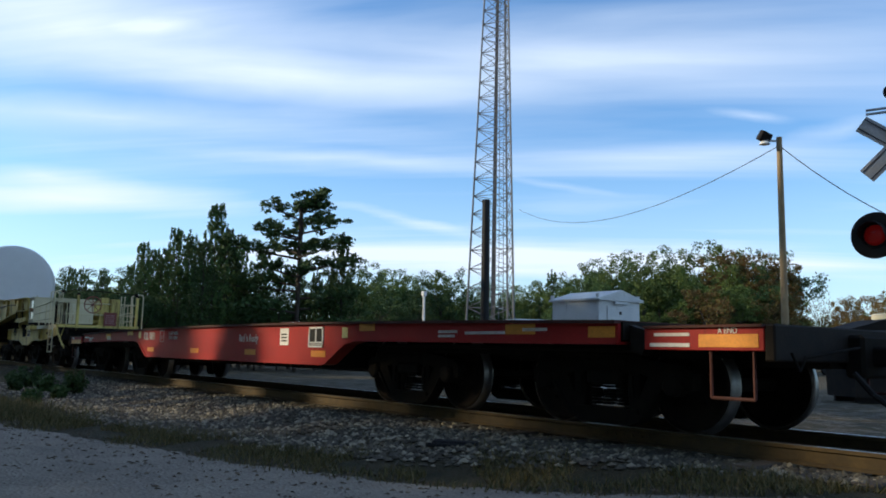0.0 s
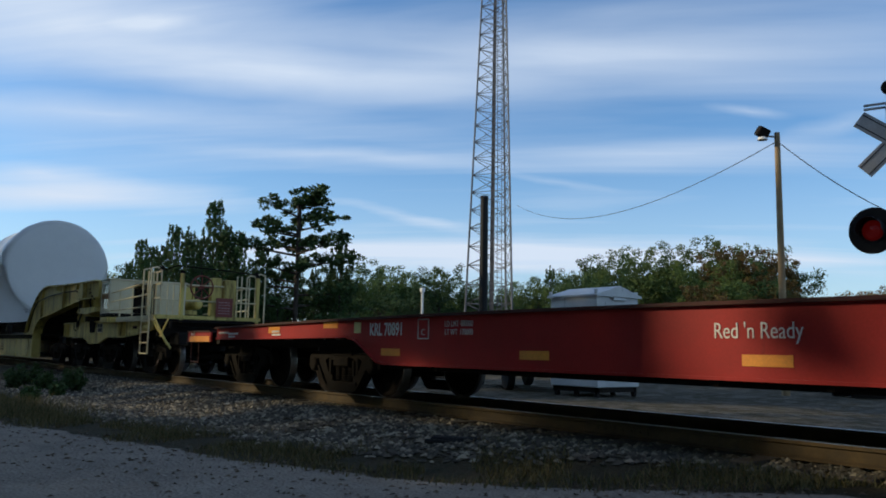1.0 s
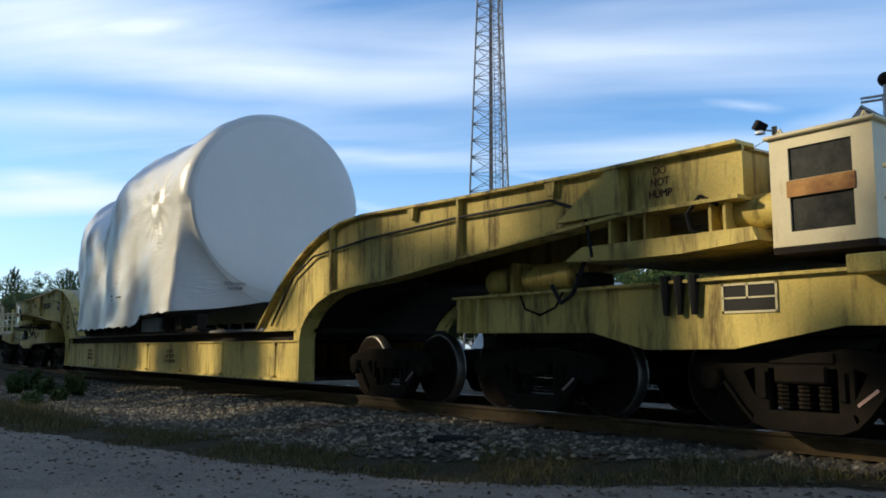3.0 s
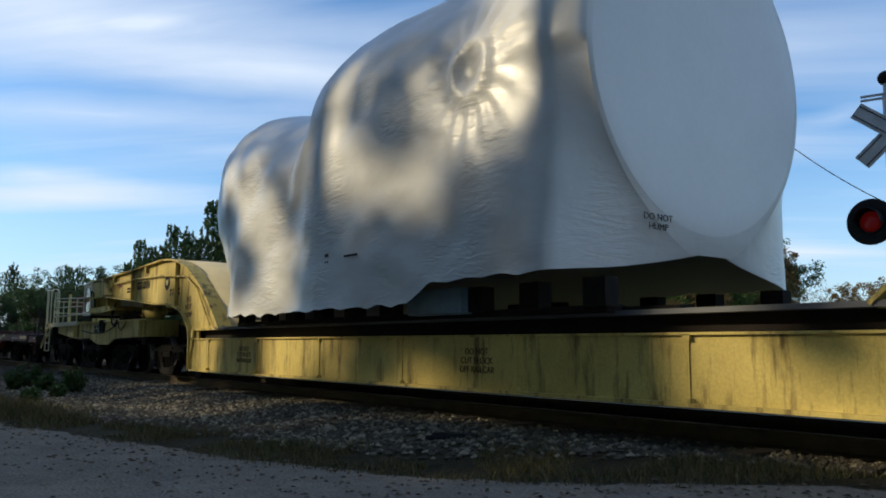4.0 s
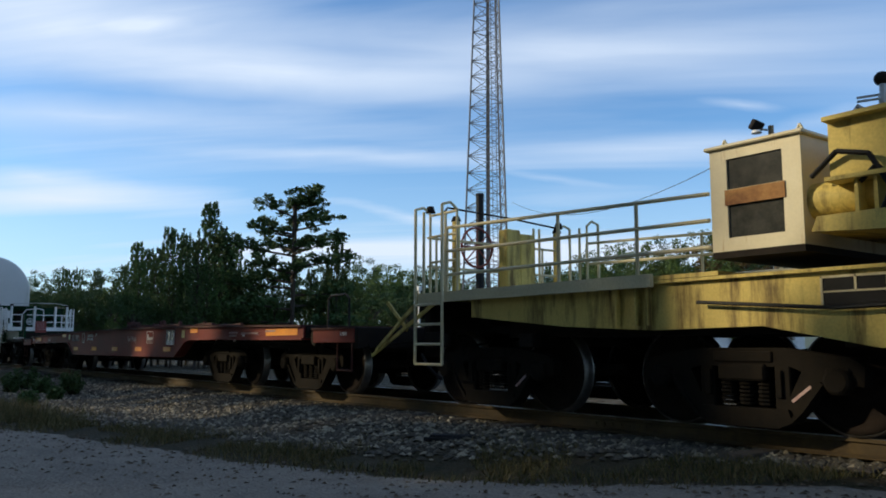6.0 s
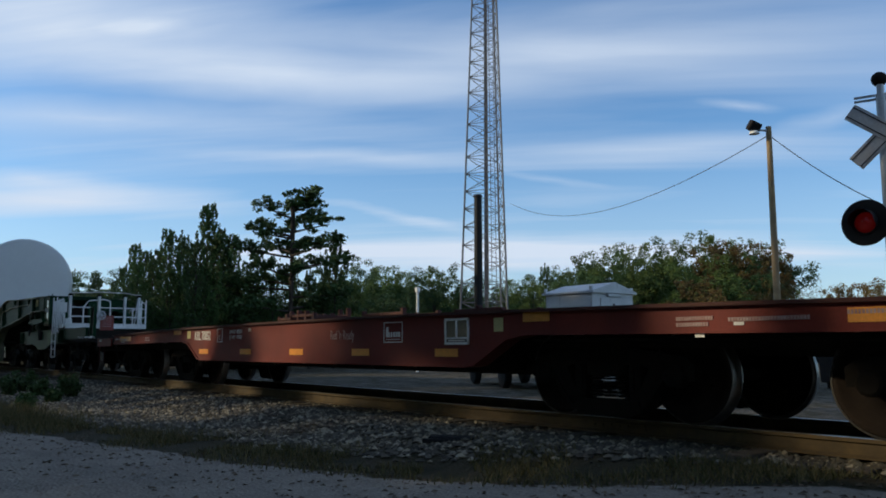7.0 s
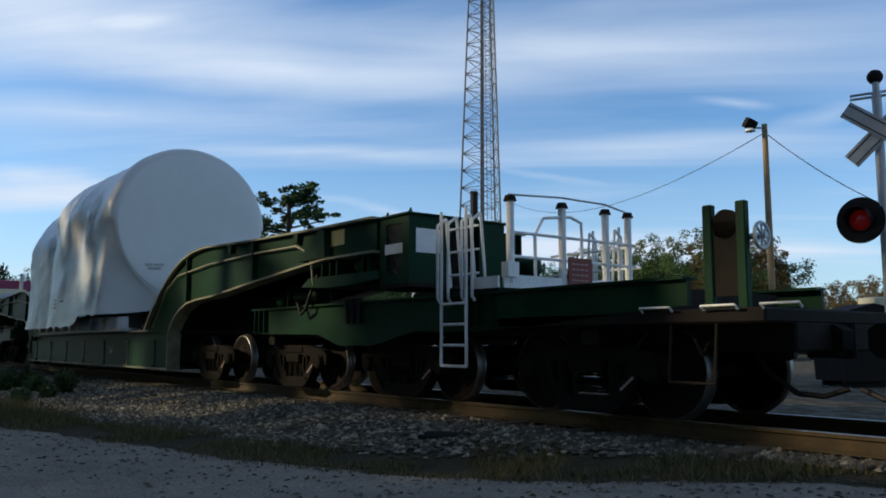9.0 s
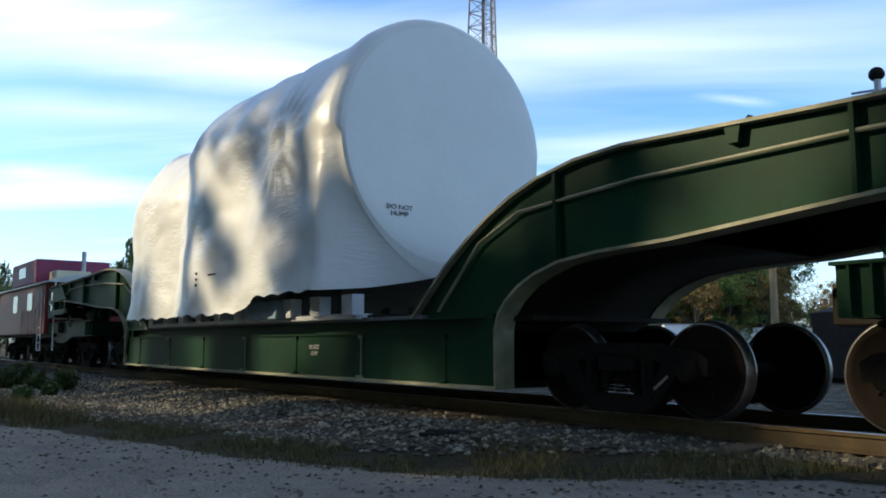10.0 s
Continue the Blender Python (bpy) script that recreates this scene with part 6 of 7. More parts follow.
# kind, to the right, up (of its top), distance
PLANTED = (
    ("y1", 365, 358, 45), ("y2", 384, 392, 47), ("y1", 296, 402, 50), ("y2", 318, 404, 53), ("y1", 235, 428, 54), ("y2", 345, 415, 44), ("y2", 268, 448, 52), ("y1", 400, 440, 50),
    ("old", 513, 336, 45), ("y2", 590, 404, 47), ("o1", 430, 470, 50), ("p1", 560, 456, 54), ("y1", 452, 438, 52), ("y2", 330, 420, 56), ("y1", 255, 440, 58), ("y1", 412, 425, 55), ("o2", 610, 468, 55), ("p1", 500, 478, 50), ("p1", 420, 495, 58), ("y2", 280, 430, 56), ("y1", 375, 430, 57), ("y2", 395, 415, 58), ("y1", 240, 460, 50), ("y2", 320, 480, 50), ("y1", 440, 480, 47), ("y2", 480, 480, 46), ("y2", 545, 470, 47), ("y1", 575, 470, 49), ("y2", 350, 462, 46), ("y1", 300, 470, 47), ("y2", 415, 470, 46), ("p1", 230, 490, 48),
    ("p1", -60, 470, 90), ("y2", 10, 468, 92), ("o2", 40, 490, 85), ("p1", 75, 492, 85), ("y1", 110, 476, 88), ("p1", 140, 484, 84), ("p1", 170, 482, 88), ("o2", 195, 488, 80), ("y2", 128, 472, 92), ("p1", -20, 492, 80), ("p1", 110, 500, 75), ("p1", 20, 505, 75),
    ("p1", 640, 470, 78), ("o2", 672, 476, 80), ("o1", 700, 488, 84), ("p1", 735, 486, 82), ("o1", 765, 478, 84), ("p1", 795, 480, 86), ("o2", 825, 500, 95), ("p1", 860, 505, 95), ("o1", 895, 502, 98), ("p1", 925, 500, 92), ("y2", 960, 472, 90), ("o1", 985, 490, 88), ("p1", 650, 500, 70), ("p1", 720, 508, 74), ("p1", 880, 520, 84),
    ("o1", 1010, 478, 78), ("p1", 1040, 462, 76), ("o2", 1075, 446, 74), ("p1", 1105, 450, 76), ("o1", 1135, 442, 72), ("p1", 1165, 438, 74), ("o2", 1195, 436, 72), ("p1", 1225, 428, 75), ("o1", 1250, 426, 72), ("a1", 1278, 430, 70), ("o2", 1305, 432, 72), ("a1", 1335, 440, 70), ("p1", 1355, 446, 74), ("o1", 1378, 500, 84), ("o1", 1150, 480, 64), ("a1", 1230, 484, 62), ("o2", 1290, 482, 64), ("a1", 1345, 488, 66), ("o1", 1060, 492, 66), ("p1", 1000, 505, 70),
    ("o1", 940, 492, 84), ("p1", 968, 484, 86), ("o2", 905, 500, 88), ("p1", 845, 498, 90), ("o1", 780, 486, 92), ("p1", 750, 490, 88), ("o2", 715, 486, 90), ("p1", 685, 482, 86), ("o1", 655, 478, 88), ("p1", 628, 476, 84), ("p1", 600, 480, 80), ("o2", 990, 476, 82), ("o1", 1022, 464, 80), ("p1", 1090, 462, 66), ("o2", 1120, 466, 65), ("o1", 1185, 462, 65), ("o2", 1262, 460, 66), ("p1", 1320, 462, 67), ("y1", 214, 470, 60), ("p1", 195, 478, 70), ("p1", 60, 486, 70), ("p1", 90, 480, 72), ("y2", 165, 474, 72),
    ("b1", 1432, 494, 88), ("o2", 1440, 535, 95), ("a1", 1488, 496, 84), ("a1", 1540, 488, 82), ("o1", 1515, 528, 95), ("o2", 1590, 500, 88), ("a1", 1400, 535, 100), ("p1", 1460, 545, 110))


def plant():
    used = set()
    rnd = random.Random(21)
    for kind, px, py, d in PLANTED:
        if px > 990 and py < 470:
            py -= 13
        elif 630 < px < 990:
            py -= 9
        p = sight((px - 784) / 1444, (441 - py) / 1444, d)
        h = (p.z + 0.35) / (9.9 if kind in ("y1", "y2", "old") else 9.35)
        wide = h * (0.78 if kind in ("y1", "y2") else 1.22 if kind == "old" else rnd.uniform(0.85, 1.15))
        m = Matrix.LocRotScale((p.x, p.y, -0.35), Euler((0, 0, rnd.uniform(0, 6.28) if kind != "old" else 0.0)), (wide, wide, h))
        put(kind, m, used)
    # an unseen wood added behind the road; its broken crowns shade the track
    for i in range(17):
        u = -56 + 4.2 * i + rnd.uniform(-1.3, 1.3)
        d = rnd.uniform(21, 27)
        h = rnd.uniform(1.6, 2.0)
        # a low tree here leaves a gap for sun on the ballast
        if abs(u - 0.64 * d + 28.5) < 3.2:
            h = 0.98
        elif u > -12:
            h = rnd.uniform(1.3, 1.62)
        m = Matrix.LocRotScale((u - 0.64 * d, -1 - 0.77 * d, -0.4), Euler((0, 0, rnd.uniform(0, 6.28))), (h * 1.1, h * 1.1, h))
        put(("s1", "s2")[i % 2], m, used)
    # back row, also out of view, added to close off low sky
    for i in range(15):
        u = -66 + 6.5 * i + rnd.uniform(-2, 2)
        h = rnd.uniform(0.95, 1.25)
        put(("o2", "p1", "o1")[i % 3], Matrix.LocRotScale((u, -27 - rnd.uniform(0, 4), -0.4), Euler((0, 0, rnd.uniform(0, 6.28))), (h * 1.3, h * 1.3, h)), used)
    # more thin unseen trees, added to shade the near end of the track
    for i in range(1, 7):
        h = rnd.uniform(1.2, 1.5)
        put(("s1", "s2")[i % 2], Matrix.LocRotScale((-22 + 7.0 * i, -17.5 - rnd.uniform(0, 2), -0.4), Euler((0, 0, rnd.uniform(0, 6.28))), (h, h, h)), used)


    # unseen tall pines added close behind the road; their heads block skylight
    for i in range(13):
        h = rnd.uniform(0.92, 1.12)
        put("tall", Matrix.LocRotScale((-44 + 4.9 * i + rnd.uniform(-1, 1), -11.8 - rnd.uniform(0, 1.8), -0.4), Euler((0, 0, rnd.uniform(0, 6.28))), (h * 1.1, h * 1.1, h)), used)


def put(kind, m, used):
    ob = TREES[kind]
    if kind in used:
        ob = copy_thing(ob, m)
    loc, rot, sc = m.decompose()
    ob.location, ob.rotation_euler, ob.scale = loc, rot.to_euler(), sc
    used.add(kind)


plant()


def lattice_tower():
    t = thing("radio_tower", "tall galvanised steel lattice radio tower", "tower")
    c = sight((862 - 784) / 1444, 0, 60)
    t.location = (c.x, c.y, -0.3)
    t.rotation_euler = (0, 0, radians(25))
    H, W = 50.0, 2.28
    rad = lambda z: W * (1 - z / (H + 5.5)) + 0.02
    legs = [radians(a) for a in (90, 210, 330)]
    pt = lambda i, z: (rad(z) * math.cos(legs[i]), rad(z) * math.sin(legs[i]), z)
    for i in range(3):
        part("leg", tube(bm_new(), pt(i, 0), pt(i, H), 0.08, 7, 0.055), M_TOWER, t)
    z, up, n = 0.0, 1.5, 0
    bm = bm_new()
    while z + up < H:
        for i in range(3):
            j = (i + 1) % 3
            tube(bm, pt(i, z), pt(j, z), 0.026, 5)
            tube(bm, pt(i, z), pt(j, z + up), 0.026, 5)
            tube(bm, pt(j, z), pt(i, z + up), 0.022, 5)
        z += up
        up = max(0.95, up * 0.985)
        n += 1
    tagged(part("lattice_bracing", bm, M_TOWER, t), kind="stuff")
    for k in range(6):
        part("feed_cable", tube(bm_new(), (-0.25 + 0.06 * k, -0.35, 0.5), (-0.08 + 0.02 * k, -0.1, H), 0.035, 6), M_TOWERDARK, t)
    bm = bm_new()
    for s in (-0.18, 0.18):
        tube(bm, (0.5 + s, -0.2, 0.5), (0.15 + s, -0.06, H), 0.025, 5)
    for k in range(150):
        zz = 0.8 + k * 0.33
        f_ = zz / H
        tube(bm, (0.32 - 0.35 * f_, -0.2 + 0.14 * f_, zz), (0.68 - 0.35 * f_, -0.2 + 0.14 * f_, zz), 0.014, 4)
    part("climbing_ladder", bm, M_TOWER, t)


lattice_tower()


def posts_and_wires():
    p = sight((842 - 784) / 1444, (441 - 345) / 1444, 45)
    t = thing("steel_post", "dark slender steel post beside the tower", "post", (p.x, p.y, -0.3))
    part("shaft", tube(bm_new(), (0, 0, 0), (0, 0, p.z + 0.3), 0.25, 12, 0.22), M_BLACK, t)
    part("cap", tube(bm_new(), (0, 0, p.z + 0.3), (0, 0, p.z + 0.42), 0.27, 12, 0.2), M_BLACK, t)
    p = sight((735 - 784) / 1444, (441 - 508) / 1444, 40)
    t = thing("white_post", "thin white marker post by the track", "post", (p.x, p.y, -0.35))
    part("shaft", tube(bm_new(), (0, 0, 0), (0, 0, p.z + 0.35), 0.06, 8), M_WHITE, t)
    part("head", box(bm_new(), -0.1, 0.1, -0.1, 0.1, p.z + 0.2, p.z + 0.42, 0.02), M_WHITE, t)
    # yard light
    top = sight((1356 - 784) / 1444, (441 - 222) / 1444, 25)
    foot = sight((1372 - 784) / 1444, (441 - 640) / 1444, 25)
    t = thing("light_pole", "weathered pine light pole with a floodlight", "light pole", (top.x, top.y, -0.35))
    h = top.z + 0.35
    part("pole", tube(bm_new(), (0, 0, 0), (0, 0, h), 0.112, 14, 0.078), M_POLE, t)
    side = Vector((-math.sin(AXIS), math.cos(AXIS), 0))
    c = side * 0.42 + Vector((0, 0, h + 0.0))
    bm = bm_new()
    tube(bm, (0, 0, h - 0.12), c + Vector((0, 0, -0.1)), 0.03, 7)
    part("lamp_bracket", bm, M_GALV, t)
    bm = box(bm_new(), -0.13, 0.13, -0.17, 0.17, -0.15, 0.15, 0.03)
    bmesh.ops.transform(bm, matrix=Matrix.Translation(c) @ Euler((radians(25), radians(-20), AXIS)).to_matrix().to_4x4(), verts=bm.verts[:])
    part("lamp_housing", bm, M_DARK, t)
    bm = tube(bm_new(), c + Vector((0, 0, -0.14)), c + Vector((0, 0, -0.22)), 0.12, 12, 0.15)
    part("lamp_glass", bm, M_WHITE, t)
    # cable from the tower by the pole and on
    a = sight((900 - 784) / 1444, (441 - 357) / 1444, 58)
    b = Vector((top.x, top.y, top.z - 0.25))
    e = sight((1700 - 784) / 1444, (441 - 412) / 1444, 24)
    for p0, p1, sag in ((a, b, 1.55), (b, e, 0.35)):
        cu = bpy.data.curves.new("overhead_cable", "CURVE")
        cu.dimensions, cu.bevel_depth, cu.bevel_resolution = "3D", 0.013, 2
        sp = cu.splines.new("POLY")
        sp.points.add(24)
        for i in range(25):
            f_ = i / 24
            q = p0.lerp(p1, f_)
            sp.points[i].co = (q.x, q.y, q.z - sag * 4 * f_ * (1 - f_), 1)
        tmp = new("tmp", cu)
        me = bpy.data.meshes.new_from_object(tmp.evaluated_get(bpy.context.evaluated_depsgraph_get()))
        bpy.data.objects.remove(tmp)
        me.materials.append(M_TOWERDARK)
        tagged(new("overhead_cable", me), "thin dark overhead cable on the light pole", "cable")


posts_and_wires()


def crossing_signal():
    base = sight((1563 - 784) / 1444, (441 - 300) / 1444, 12.1)
    t = thing("crossing_signal", "grey railway crossing signal with crossbuck and red flashers", "crossing signal", (base.x, base.y, -0.25))
    up = lambda py: sight((1552 - 784) / 1444, (441 - py) / 1444, 12.1).z + 0.25
    part("mast", tube(bm_new(), (0, 0, 0), (0, 0, up(165)), 0.062, 14), M_GALV, t)
    part("mast_foot", tube(bm_new(), (0, 0, 0), (0, 0, 0.5), 0.13, 12, 0.10), M_GALV, t)
    bell = part("bell_post", tube(bm_new(), (0, 0, up(165)), (0, 0, up(140)), 0.045, 10), M_GALV, t)
    bm = lathe_y(bm_new(), [(0.03, -0.08), (0.08, -0.05), (0.10, 0.0), (0.10, 0.04), (0.02, 0.08)], 20, 0, 0)
    bmesh.ops.transform(bm, matrix=Matrix.Translation((0, 0, up(138))) @ Euler((0, 0, radians(40))).to_matrix().to_4x4(), verts=bm.verts[:])
    part("bell", bm, M_DARK, t, "dark warning bell", smooth=True)
    turn = radians(18)          # the signs face the road
    right = Vector((math.cos(turn), math.sin(turn), 0))
    ahead = Vector((math.sin(turn), -math.cos(turn), 0))
    # mounting arms
    for py in (166, 173):
        c = Vector((0, 0, up(py)))
        part("arm", tube(bm_new(), c - right * 0.32, c + right * 0.32, 0.018, 7), M_GALV, t)
    zc = up(236)
    for k, deg in ((1, 38), (-1, -44)):
        bm = box(bm_new(), -0.55, 0.55, -0.008, 0.008, -0.115, 0.115, 0.004)
        m = Matrix.Translation(Vector((0, 0, zc)) + ahead * (0.085 + 0.02 * (k + 1) / 2) + right * 0.06) @ Euler((0, 0, turn)).to_matrix().to_4x4() @ Matrix.Rotation(radians(deg), 4, "Y")
        bmesh.ops.transform(bm, matrix=m, verts=bm.verts[:])
        part("crossbuck_blade", bm, M_GALV, t, "bare metal back of the crossbuck")
        for off in (-0.07, 0.07):
            bm = box(bm_new(), -0.54, 0.54, -0.016, -0.008, off - 0.008, off + 0.008)
            bmesh.ops.transform(bm, matrix=m, verts=bm.verts[:])
            part("blade_rib", bm, M_TOWERDARK, t)
    # flashers on a cross arm
    fl = sight((1527 - 784) / 1444, (441 - 392) / 1444, 11.85)
    z = fl.z + 0.25
    loc = Vector((fl.x - base.x, fl.y - base.y, z))
    part("cross_arm", tube(bm_new(), (0, 0, z + 0.18), loc + Vector((0.05, 0.1, 0.16)), 0.03, 8), M_TOWERDARK, t)
    face = (Vector((EYE[0], EYE[1], loc.z)) - Vector((fl.x, fl.y, loc.z))).normalized()
    face = (face + Vector((-0.32, -0.05, 0))).normalized()
    for dirn, at in ((1, loc), (1, Vector((-loc.x, -loc.y, z)))):
        rot = face.to_track_quat("-Y", "Z").to_matrix().to_4x4()
        m = Matrix.Translation(at) @ rot
        bm = lathe_y(bm_new(), [(0.05, 0.10), (0.16, 0.08), (0.30, 0.02), (0.305, 0.0), (0.28, -0.005)], 36)
        bmesh.ops.transform(bm, matrix=m, verts=bm.verts[:])
        disc = part("flasher_background", bm, M_BLACK, t, "black round flasher background")
        bm = bm_new()
        ring = [[bm.verts.new((r * math.cos(a), y0 - (0.16 if math.sin(a) > 0 else 0.16 * (1 + math.sin(a)) ** 2), r * math.sin(a))) for a in [2 * math.pi * i / 28 for i in range(28)]] for r, y0 in ((0.165, 0.0), (0.16, -0.02))]
        base_ring = [bm.verts.new((0.165 * math.cos(2 * math.pi * i / 28), 0.0, 0.165 * math.sin(2 * math.pi * i / 28))) for i in range(28)]
        for i in range(28):
            j = (i + 1) % 28
            bm.faces.new((base_ring[i], base_ring[j], ring[0][j], ring[0][i]))
            bm.faces.new((ring[0][i], ring[0][j], ring[1][j], ring[1][i]))
        bmesh.ops.transform(bm, matrix=m, verts=bm.verts[:])
        part("flasher_hood", bm, M_BLACK, disc)
        bm = lathe_y(bm_new(), [(0.02, -0.045), (0.09, -0.03), (0.135, -0.006)], 24)
        bmesh.ops.transform(bm, matrix=m, verts=bm.verts[:])
        part("flasher_lens", bm, M_LENS, disc, "glowing red lens", smooth=True)


crossing_signal()


def signal_house():
    c = sight((1045 - 784) / 1444, (441 - 600) / 1444, 21)
    t = thing("signal_house", "small grey metal signal house with lifting eyes", "equipment shelter", (c.x, c.y, -0.34))
    W = M_SHED
    bm = bm_new()
    box(bm, -1.65, 0, 0, 1.6, 0.25, 2.60, 0.015)
    part("body", bm, W, t)
    bm = bm_new()
    prof = [(-0.06, 2.60), (0.8, 2.84), (1.66, 2.60), (1.66, 2.55), (-0.06, 2.55)]
    a = [bm.verts.new((-1.72, y, z)) for y, z in prof]
    b = [bm.verts.new((0.08, y, z)) for y, z in prof]
    bm.faces.new(a), bm.faces.new(b[::-1])
    for i in range(5):
        bm.faces.new((a[i], b[i], b[(i + 1) % 5], a[(i + 1) % 5]))
    part("roof", bm, W, t)
    part("door", box(bm_new(), 0, 0.03, 0.3, 1.3, 0.35, 2.42, 0.006), W, t)
    part("vent_hood", box(bm_new(), 0.0, 0.07, 0.55, 1.05, 2.46, 2.54, 0.01), M_GALV, t)
    part("handle", box(bm_new(), 0.03, 0.06, 0.40, 0.44, 1.1, 1.3), M_DARK, t)
    part("lock_plate", box(bm_new(), 0.03, 0.036, 0.75, 0.83, 2.2, 2.28), M_DARK, t)
    for x, y in ((-1.66, 0.02), (-0.05, 0.02), (-0.05, 1.58), (-1.66, 1.58)):
        part("lifting_eye", tube(bm_new(), (x, y, 2.6), (x, y, 2.72), 0.04, 8, 0.05), W, t)
    for x in (-1.5, -0.8, -0.1):
        for y in (0.1, 1.5):
            part("leg", box(bm_new(), x - 0.05, x + 0.05, y - 0.05, y + 0.05, 0.0, 0.25), M_DARK, t)
    part("skid_base", box(bm_new(), -1.6, -0.05, 0.05, 1.55, 0.12, 0.26), M_DARK, t)


def parked_van():
    c = sight((955 - 784) / 1444, 0, 23.5)
    t = thing("parked_van", "white van parked beyond the track", "van", (c.x, c.y, -0.34))
    t.rotation_euler = (0, 0, AXIS + 0.25)
    bm = bm_new()
    prism(bm, [(0.0, 0.45), (0.02, 1.2), (0.12, 2.05), (0.3, 2.15), (3.3, 2.15), (3.9, 1.45), (4.8, 1.2), (4.9, 0.45)], -0.95, 0.95)
    bmesh.ops.bevel(bm, geom=bm.edges[:], offset=0.05, segments=2, affect="EDGES")
    part("body", bm, M_WHITE, t)
    part("rear_window", box(bm_new(), 0.02, 0.10, -0.7, 0.7, 1.45, 1.9, 0.01), M_GLASS, t)
    for y in (-0.84, 0.84):
        part("tail_lamp", box(bm_new(), -0.02, 0.06, y - 0.07, y + 0.07, 1.2, 1.75, 0.01), M_REDSIGN, t, "red tail lamp")
    part("bumper", box(bm_new(), -0.1, 0.05, -0.93, 0.93, 0.45, 0.65, 0.03), M_DARK, t)
    for u in (0.95, 3.95):
        for k in (-1, 1):
            part("wheel", lathe_y(bm_new(), [(0.1, k * 0.97), (0.2, k * 0.96), (0.33, k * 0.95), (0.36, k * 0.9), (0.36, k * 0.75), (0.3, k * 0.72)], 20, u, 0.36), M_BLACK, t)


parked_van()
signal_house()


def far_yard():
    # pale trailers beyond the yard and dark equipment near the crossing
    for px, d, ln, h, col in ((1215, 62, 4.5, 2.1, M_WHITE), (1330, 66, 6.0, 1.9, M_WHITE), (1405, 70, 3.0, 1.9, M_CREAMTOP)):
        c = sight((px - 784) / 1444, 0, d)
        t = thing("parked_trailer", "low white trailer parked beyond the yard", "trailer", (c.x, c.y, -0.34))
        t.rotation_euler = (0, 0, AXIS - math.pi / 2 + 0.12)
        part("body", box(bm_new(), -ln / 2, ln / 2, -1.0, 1.0, 0.7, h + 0.3, 0.06), col, t)
        part("roof", box(bm_new(), -ln / 2 - 0.05, ln / 2 + 0.05, -1.05, 1.05, h + 0.3, h + 0.36, 0.02), M_GALV, t)
        part("underbody", box(bm_new(), -ln / 2 + 0.3, ln / 2 - 0.3, -0.9, 0.9, 0.4, 0.7), M_DARK, t)
        for s in (-1, 1):
            part("wheel", lathe_y(bm_new(), [(0.1, -1.05), (0.33, -1.0), (0.36, -0.8), (0.3, -0.75)], 16, s * ln * 0.28, 0.36), M_BLACK, t)
    c = sight((1500 - 784) / 1444, 0, 26)
    t = thing("equipment_skip", "dark low steel skip beside the crossing", "skip", (c.x, c.y, -0.34))
    t.rotation_euler = (0, 0, AXIS - math.pi / 2 + 0.1)
    bm = prism(bm_new(), [(-0.7, 0.15), (0.62, 0.15), (0.78, 2.2), (0.3, 2.3), (-0.8, 2.0)], -0.7, 0.7)
    part("shell", bm, M_DARK, t)
    part("rim", box(bm_new(), -0.5, 0.5, -0.74, -0.7, 1.9, 1.98), M_TOWERDARK, t)
    for s in (-1, 1):
        part("runner", box(bm_new(), -0.6, 0.6, s * 0.5 - 0.06, s * 0.5 + 0.06, 0, 0.16), M_DARK, t)
    c = sight((1580 - 784) / 1444, 0, 28)
    t = thing("utility_box", "grey metal utility box beside the crossing", "cabinet", (c.x, c.y, -0.34))
    t.rotation_euler = (0, 0, AXIS - math.pi / 2)
    part("case", box(bm_new(), -0.85, 0.85, -0.5, 0.5, 0.1, 2.55, 0.03), M_CABGREY, t)
    part("door", box(bm_new(), -0.6, 0.6, -0.52, -0.5, 0.3, 2.3, 0.005), M_CABGREY, t)
    part("plinth", box(bm_new(), -0.9, 0.9, -0.55, 0.55, 0.0, 0.1), M_DARK, t)


far_yard()


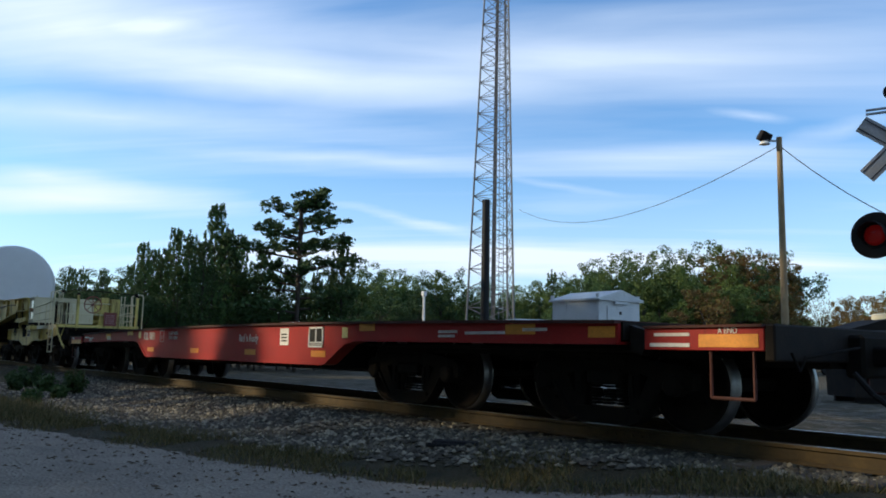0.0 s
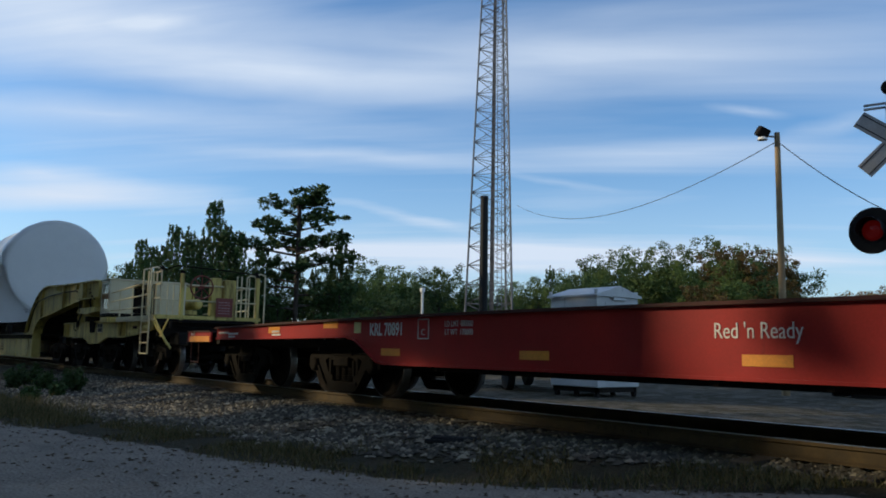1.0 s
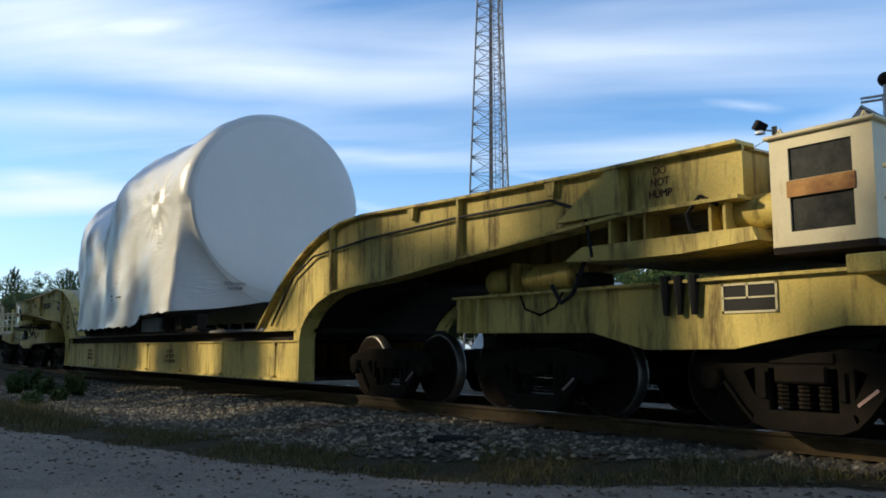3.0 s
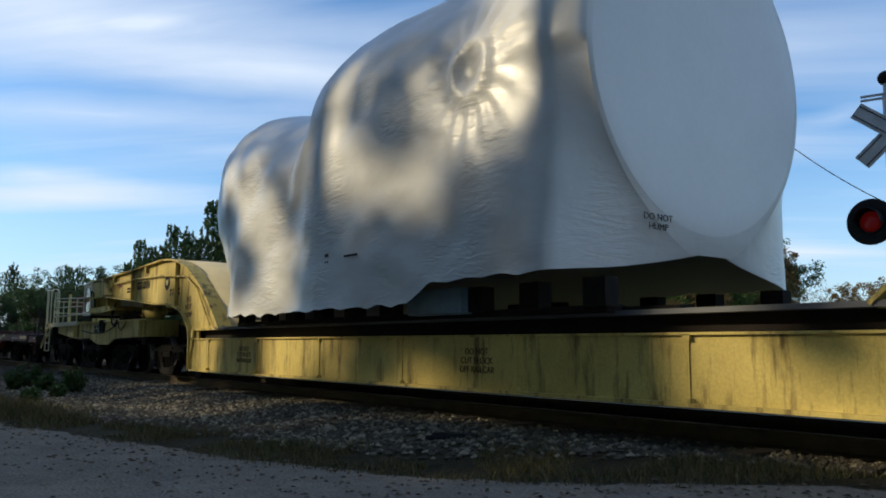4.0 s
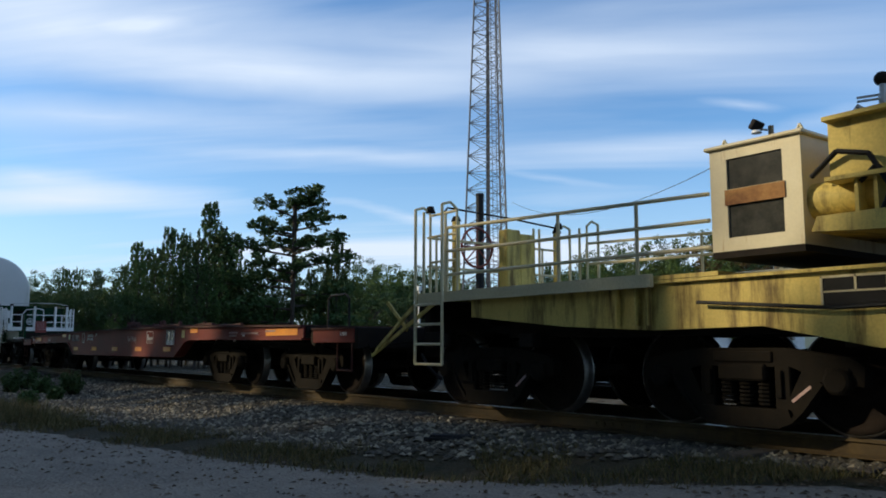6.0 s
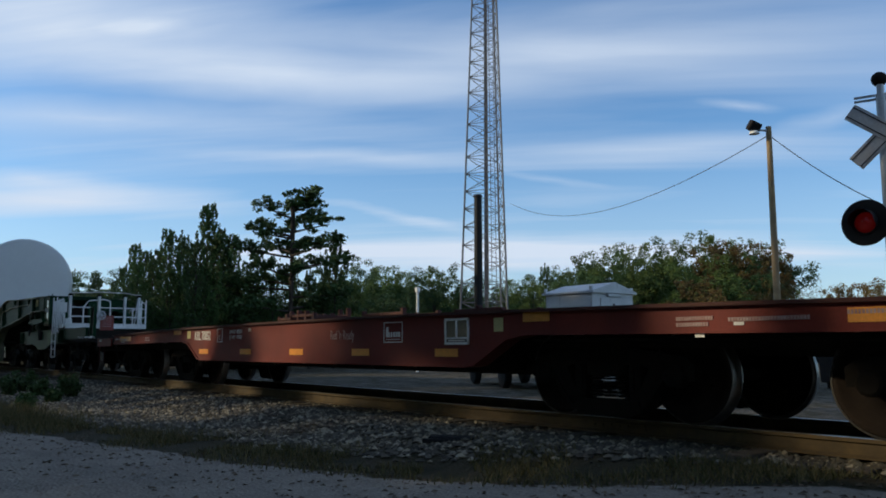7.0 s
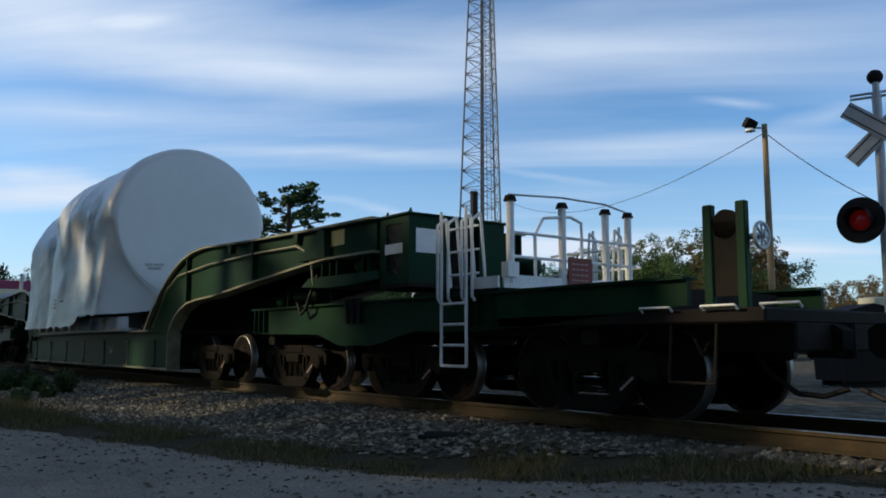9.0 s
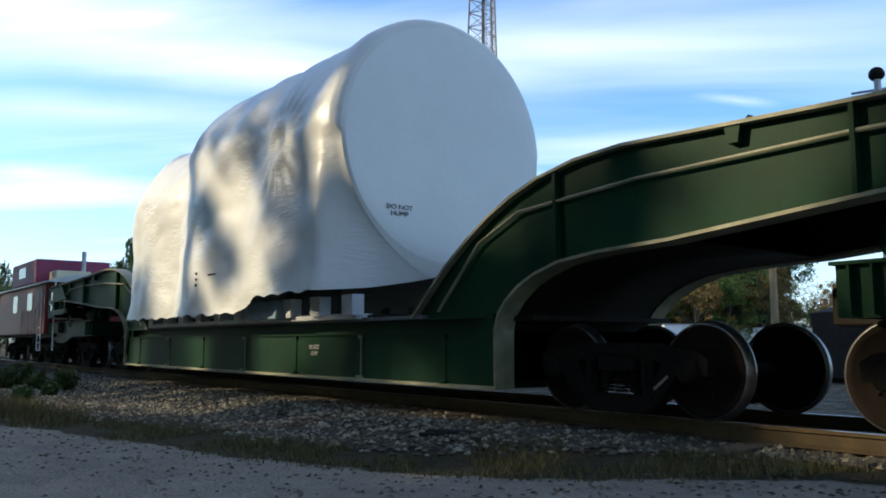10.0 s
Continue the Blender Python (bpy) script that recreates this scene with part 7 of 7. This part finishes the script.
def stones():
    """Loose ballast: low irregular stones on the near shoulder and between the rails."""
    rnd = np.random.RandomState(5)
    base = np.array([(1, 0, 0), (0.2, 0.9, 0.1), (-0.9, 0.3, 0), (-0.4, -0.9, 0.1), (0.6, -0.7, 0), (0.1, 0.1, 0.8), (0, 0, -0.6)])
    tri = [(0, 1, 5), (1, 2, 5), (2, 3, 5), (3, 4, 5), (4, 0, 5), (1, 0, 6), (2, 1, 6), (3, 2, 6), (4, 3, 6), (0, 4, 6)]
    pts, faces = [], []
    n = 0
    while n < 26000:
        x = -1.5 - 26 * rnd.uniform(0, 1) ** 1.5
        y = rnd.uniform(-4.6, 1.0)
        e = road_edge(x)
        if y < e + 0.95 + 0.8 * rnd.uniform(0, 1):
            continue
        if abs(abs(y) - 0.7525) < 0.06 or (y > -0.7 and rnd.uniform() > 0.35):
            continue
        size = rnd.uniform(0.02, 0.055)
        a = rnd.uniform(0, 6.28)
        c, s = math.cos(a), math.sin(a)
        q = base * rnd.uniform(0.7, 1.2, (7, 1)) * size * np.array((1.2, 1, 0.8))
        k = len(pts)
        z = ground_z(x, y) + size * 0.28
        for p in q:
            pts.append((x + p[0] * c - p[1] * s, y + p[0] * s + p[1] * c, z + p[2]))
        faces += [(k + i, k + j, k + m_) for i, j, m_ in tri]
        n += 1
    me = bpy.data.meshes.new("ballast")
    me.from_pydata(pts, [], faces)
    m = bpy.data.materials.new("ballast_stone")
    m.use_nodes = True
    nd, l = m.node_tree.nodes, m.node_tree.links
    geo, ramp = nd.new("ShaderNodeNewGeometry"), nd.new("ShaderNodeValToRGB")
    ramp.color_ramp.elements[0].color, ramp.color_ramp.elements[1].color = (0.04, 0.035, 0.026, 1), (0.33, 0.29, 0.21, 1)
    mid = ramp.color_ramp.elements.new(0.6)
    mid.color = (0.10, 0.088, 0.065, 1)
    l.new(geo.outputs["Random Per Island"], ramp.inputs[0])
    l.new(ramp.outputs[0], nd["Principled BSDF"].inputs["Base Color"])
    nd["Principled BSDF"].inputs["Roughness"].default_value = 0.9
    me.materials.append(m)
    tagged(new("ballast", me), "loose grey and tan crushed stone ballast", "gravel", kind="stuff")


stones()


def verge_grass():
    rnd = np.random.RandomState(9)
    pts, faces = [], []
    n = 0
    while n < 30000:
        x = -1.5 - 32 * rnd.uniform(0, 1) ** 1.3
        e = road_edge(x)
        y = e + rnd.normal(0.85, 0.5)
        if y < e - 0.15 or y > -1.5:
            continue
        if noise.noise(Vector((x * 0.9, y * 0.9, 4))) < -0.12 and x > -14:
            continue
        z = ground_z(x, y)
        h = rnd.uniform(0.03, 0.11) * (1 + 1.5 * smooth(-12, -17, x))
        a = rnd.uniform(0, 6.28)
        w = rnd.uniform(0.004, 0.009)
        dx, dy = math.cos(a), math.sin(a)
        lx, ly = rnd.normal(0, 0.5, 2) * h
        k = len(pts)
        pts += [(x - dx * w, y - dy * w, z - 0.01), (x + dx * w, y + dy * w, z - 0.01), (x + lx, y + ly, z + h)]
        faces.append((k, k + 1, k + 2))
        n += 1
    me = bpy.data.meshes.new("grass")
    me.from_pydata(pts, [], faces)
    me.materials.append(leaf_material("dry_grass", (0.045, 0.055, 0.018), (0.17, 0.13, 0.055)))
    tagged(new("grass", me), "short dry grass on the verge", "grass", kind="stuff")
    # scattered dead leaves and pebbles on the road
    pts, faces = [], []
    for _ in range(1400):
        x = -1.5 - 18 * rnd.uniform(0, 1) ** 1.4
        y = road_edge(x) - abs(rnd.normal(0, 1.3)) + 0.3
        z = ground_z(x, y)
        a, s = rnd.uniform(0, 6.28), rnd.uniform(0.012, 0.04)
        k = len(pts)
        pts += [(x + s * math.cos(a), y + s * math.sin(a), z + 0.005), (x - s * 0.6 * math.sin(a), y + s * 0.6 * math.cos(a), z + 0.02), (x - s * math.cos(a), y - s * math.sin(a), z + 0.006), (x + s * 0.6 * math.sin(a), y - s * 0.6 * math.cos(a), z + 0.012)]
        faces.append((k, k + 1, k + 2, k + 3))
    me = bpy.data.meshes.new("dead_leaves")
    me.from_pydata(pts, [], faces)
    me.materials.append(leaf_material("dead_leaf", (0.05, 0.035, 0.022), (0.16, 0.12, 0.08)))
    tagged(new("dead_leaves", me), "scattered dead leaves on the gravel road", "leaves", kind="stuff")


verge_grass()


def weed(x, y, h, seed, mat):
    t = thing("weed_bush", "scrubby green weeds beside the track", "bush", (x, y, ground_z(x, y)), "weeds by the track")
    rnd = random.Random(seed)
    bm, centres = bm_new(), []
    for i in range(16):
        a, r = rnd.uniform(0, 6.28), rnd.uniform(0.1, 0.55) * h / 0.8
        tip = (math.cos(a) * r, math.sin(a) * r, h * rnd.uniform(0.4, 1.0))
        tube(bm, (r * 0.2 * math.cos(a), r * 0.2 * math.sin(a), -0.02), tip, 0.008, 4, 0.003)
        for f_ in (0.45, 0.7, 0.95):
            centres.append(((tip[0] * f_, tip[1] * f_, tip[2] * f_), 0.11))
    part("stems", bm, M_BARK, t)
    leaf_object("foliage", centres, 22, 1.0, 0.05, 1.0, mat, t, seed)


for i, (x, y, h) in enumerate(((-20.9, -2.9, 0.6), (-22.2, -3.3, 0.5), (-19.4, -3.6, 0.3), (-22.8, -3.9, 0.5), (-24.5, -3.3, 0.7), (-17.6, -4.5, 0.3))):
    weed(x, y, h * 0.85, 30 + i, M_PINE)


def tie_scrap():
    t = thing("tie_scrap", "charred piece of old tie lying in the ballast", "wood scrap", (-7.35, -2.1, ground_z(-7.35, -2.1)))
    t.rotation_euler = (0, 0.02, radians(44))
    part("block", box(bm_new(), -0.26, 0.26, -0.09, 0.09, -0.02, 0.055, 0.015), M_BLACK, t)
    part("splinter", box(bm_new(), -0.32, 0.1, -0.13, -0.09, -0.02, 0.03, 0.01), M_BLACK, t)


tie_scrap()


# ---- all that moves ----
def motions():
    times = [i * 0.25 for i in range(41)]
    for ob, x in ROLLING:
        walk(ob, [(t, pose(x + run(t), 0, 0)) for t in times])
    turns = [2 * i / FPS for i in range(151)]
    rolled = [(t, math.degrees(run(t) / WHEEL_R)) for t in turns]
    for ws, u in WHEELSETS:
        walk(ws, [(t, pose(u, 0, RAIL_TOP + WHEEL_R, 0, a, 0)) for t, a in rolled])


motions()
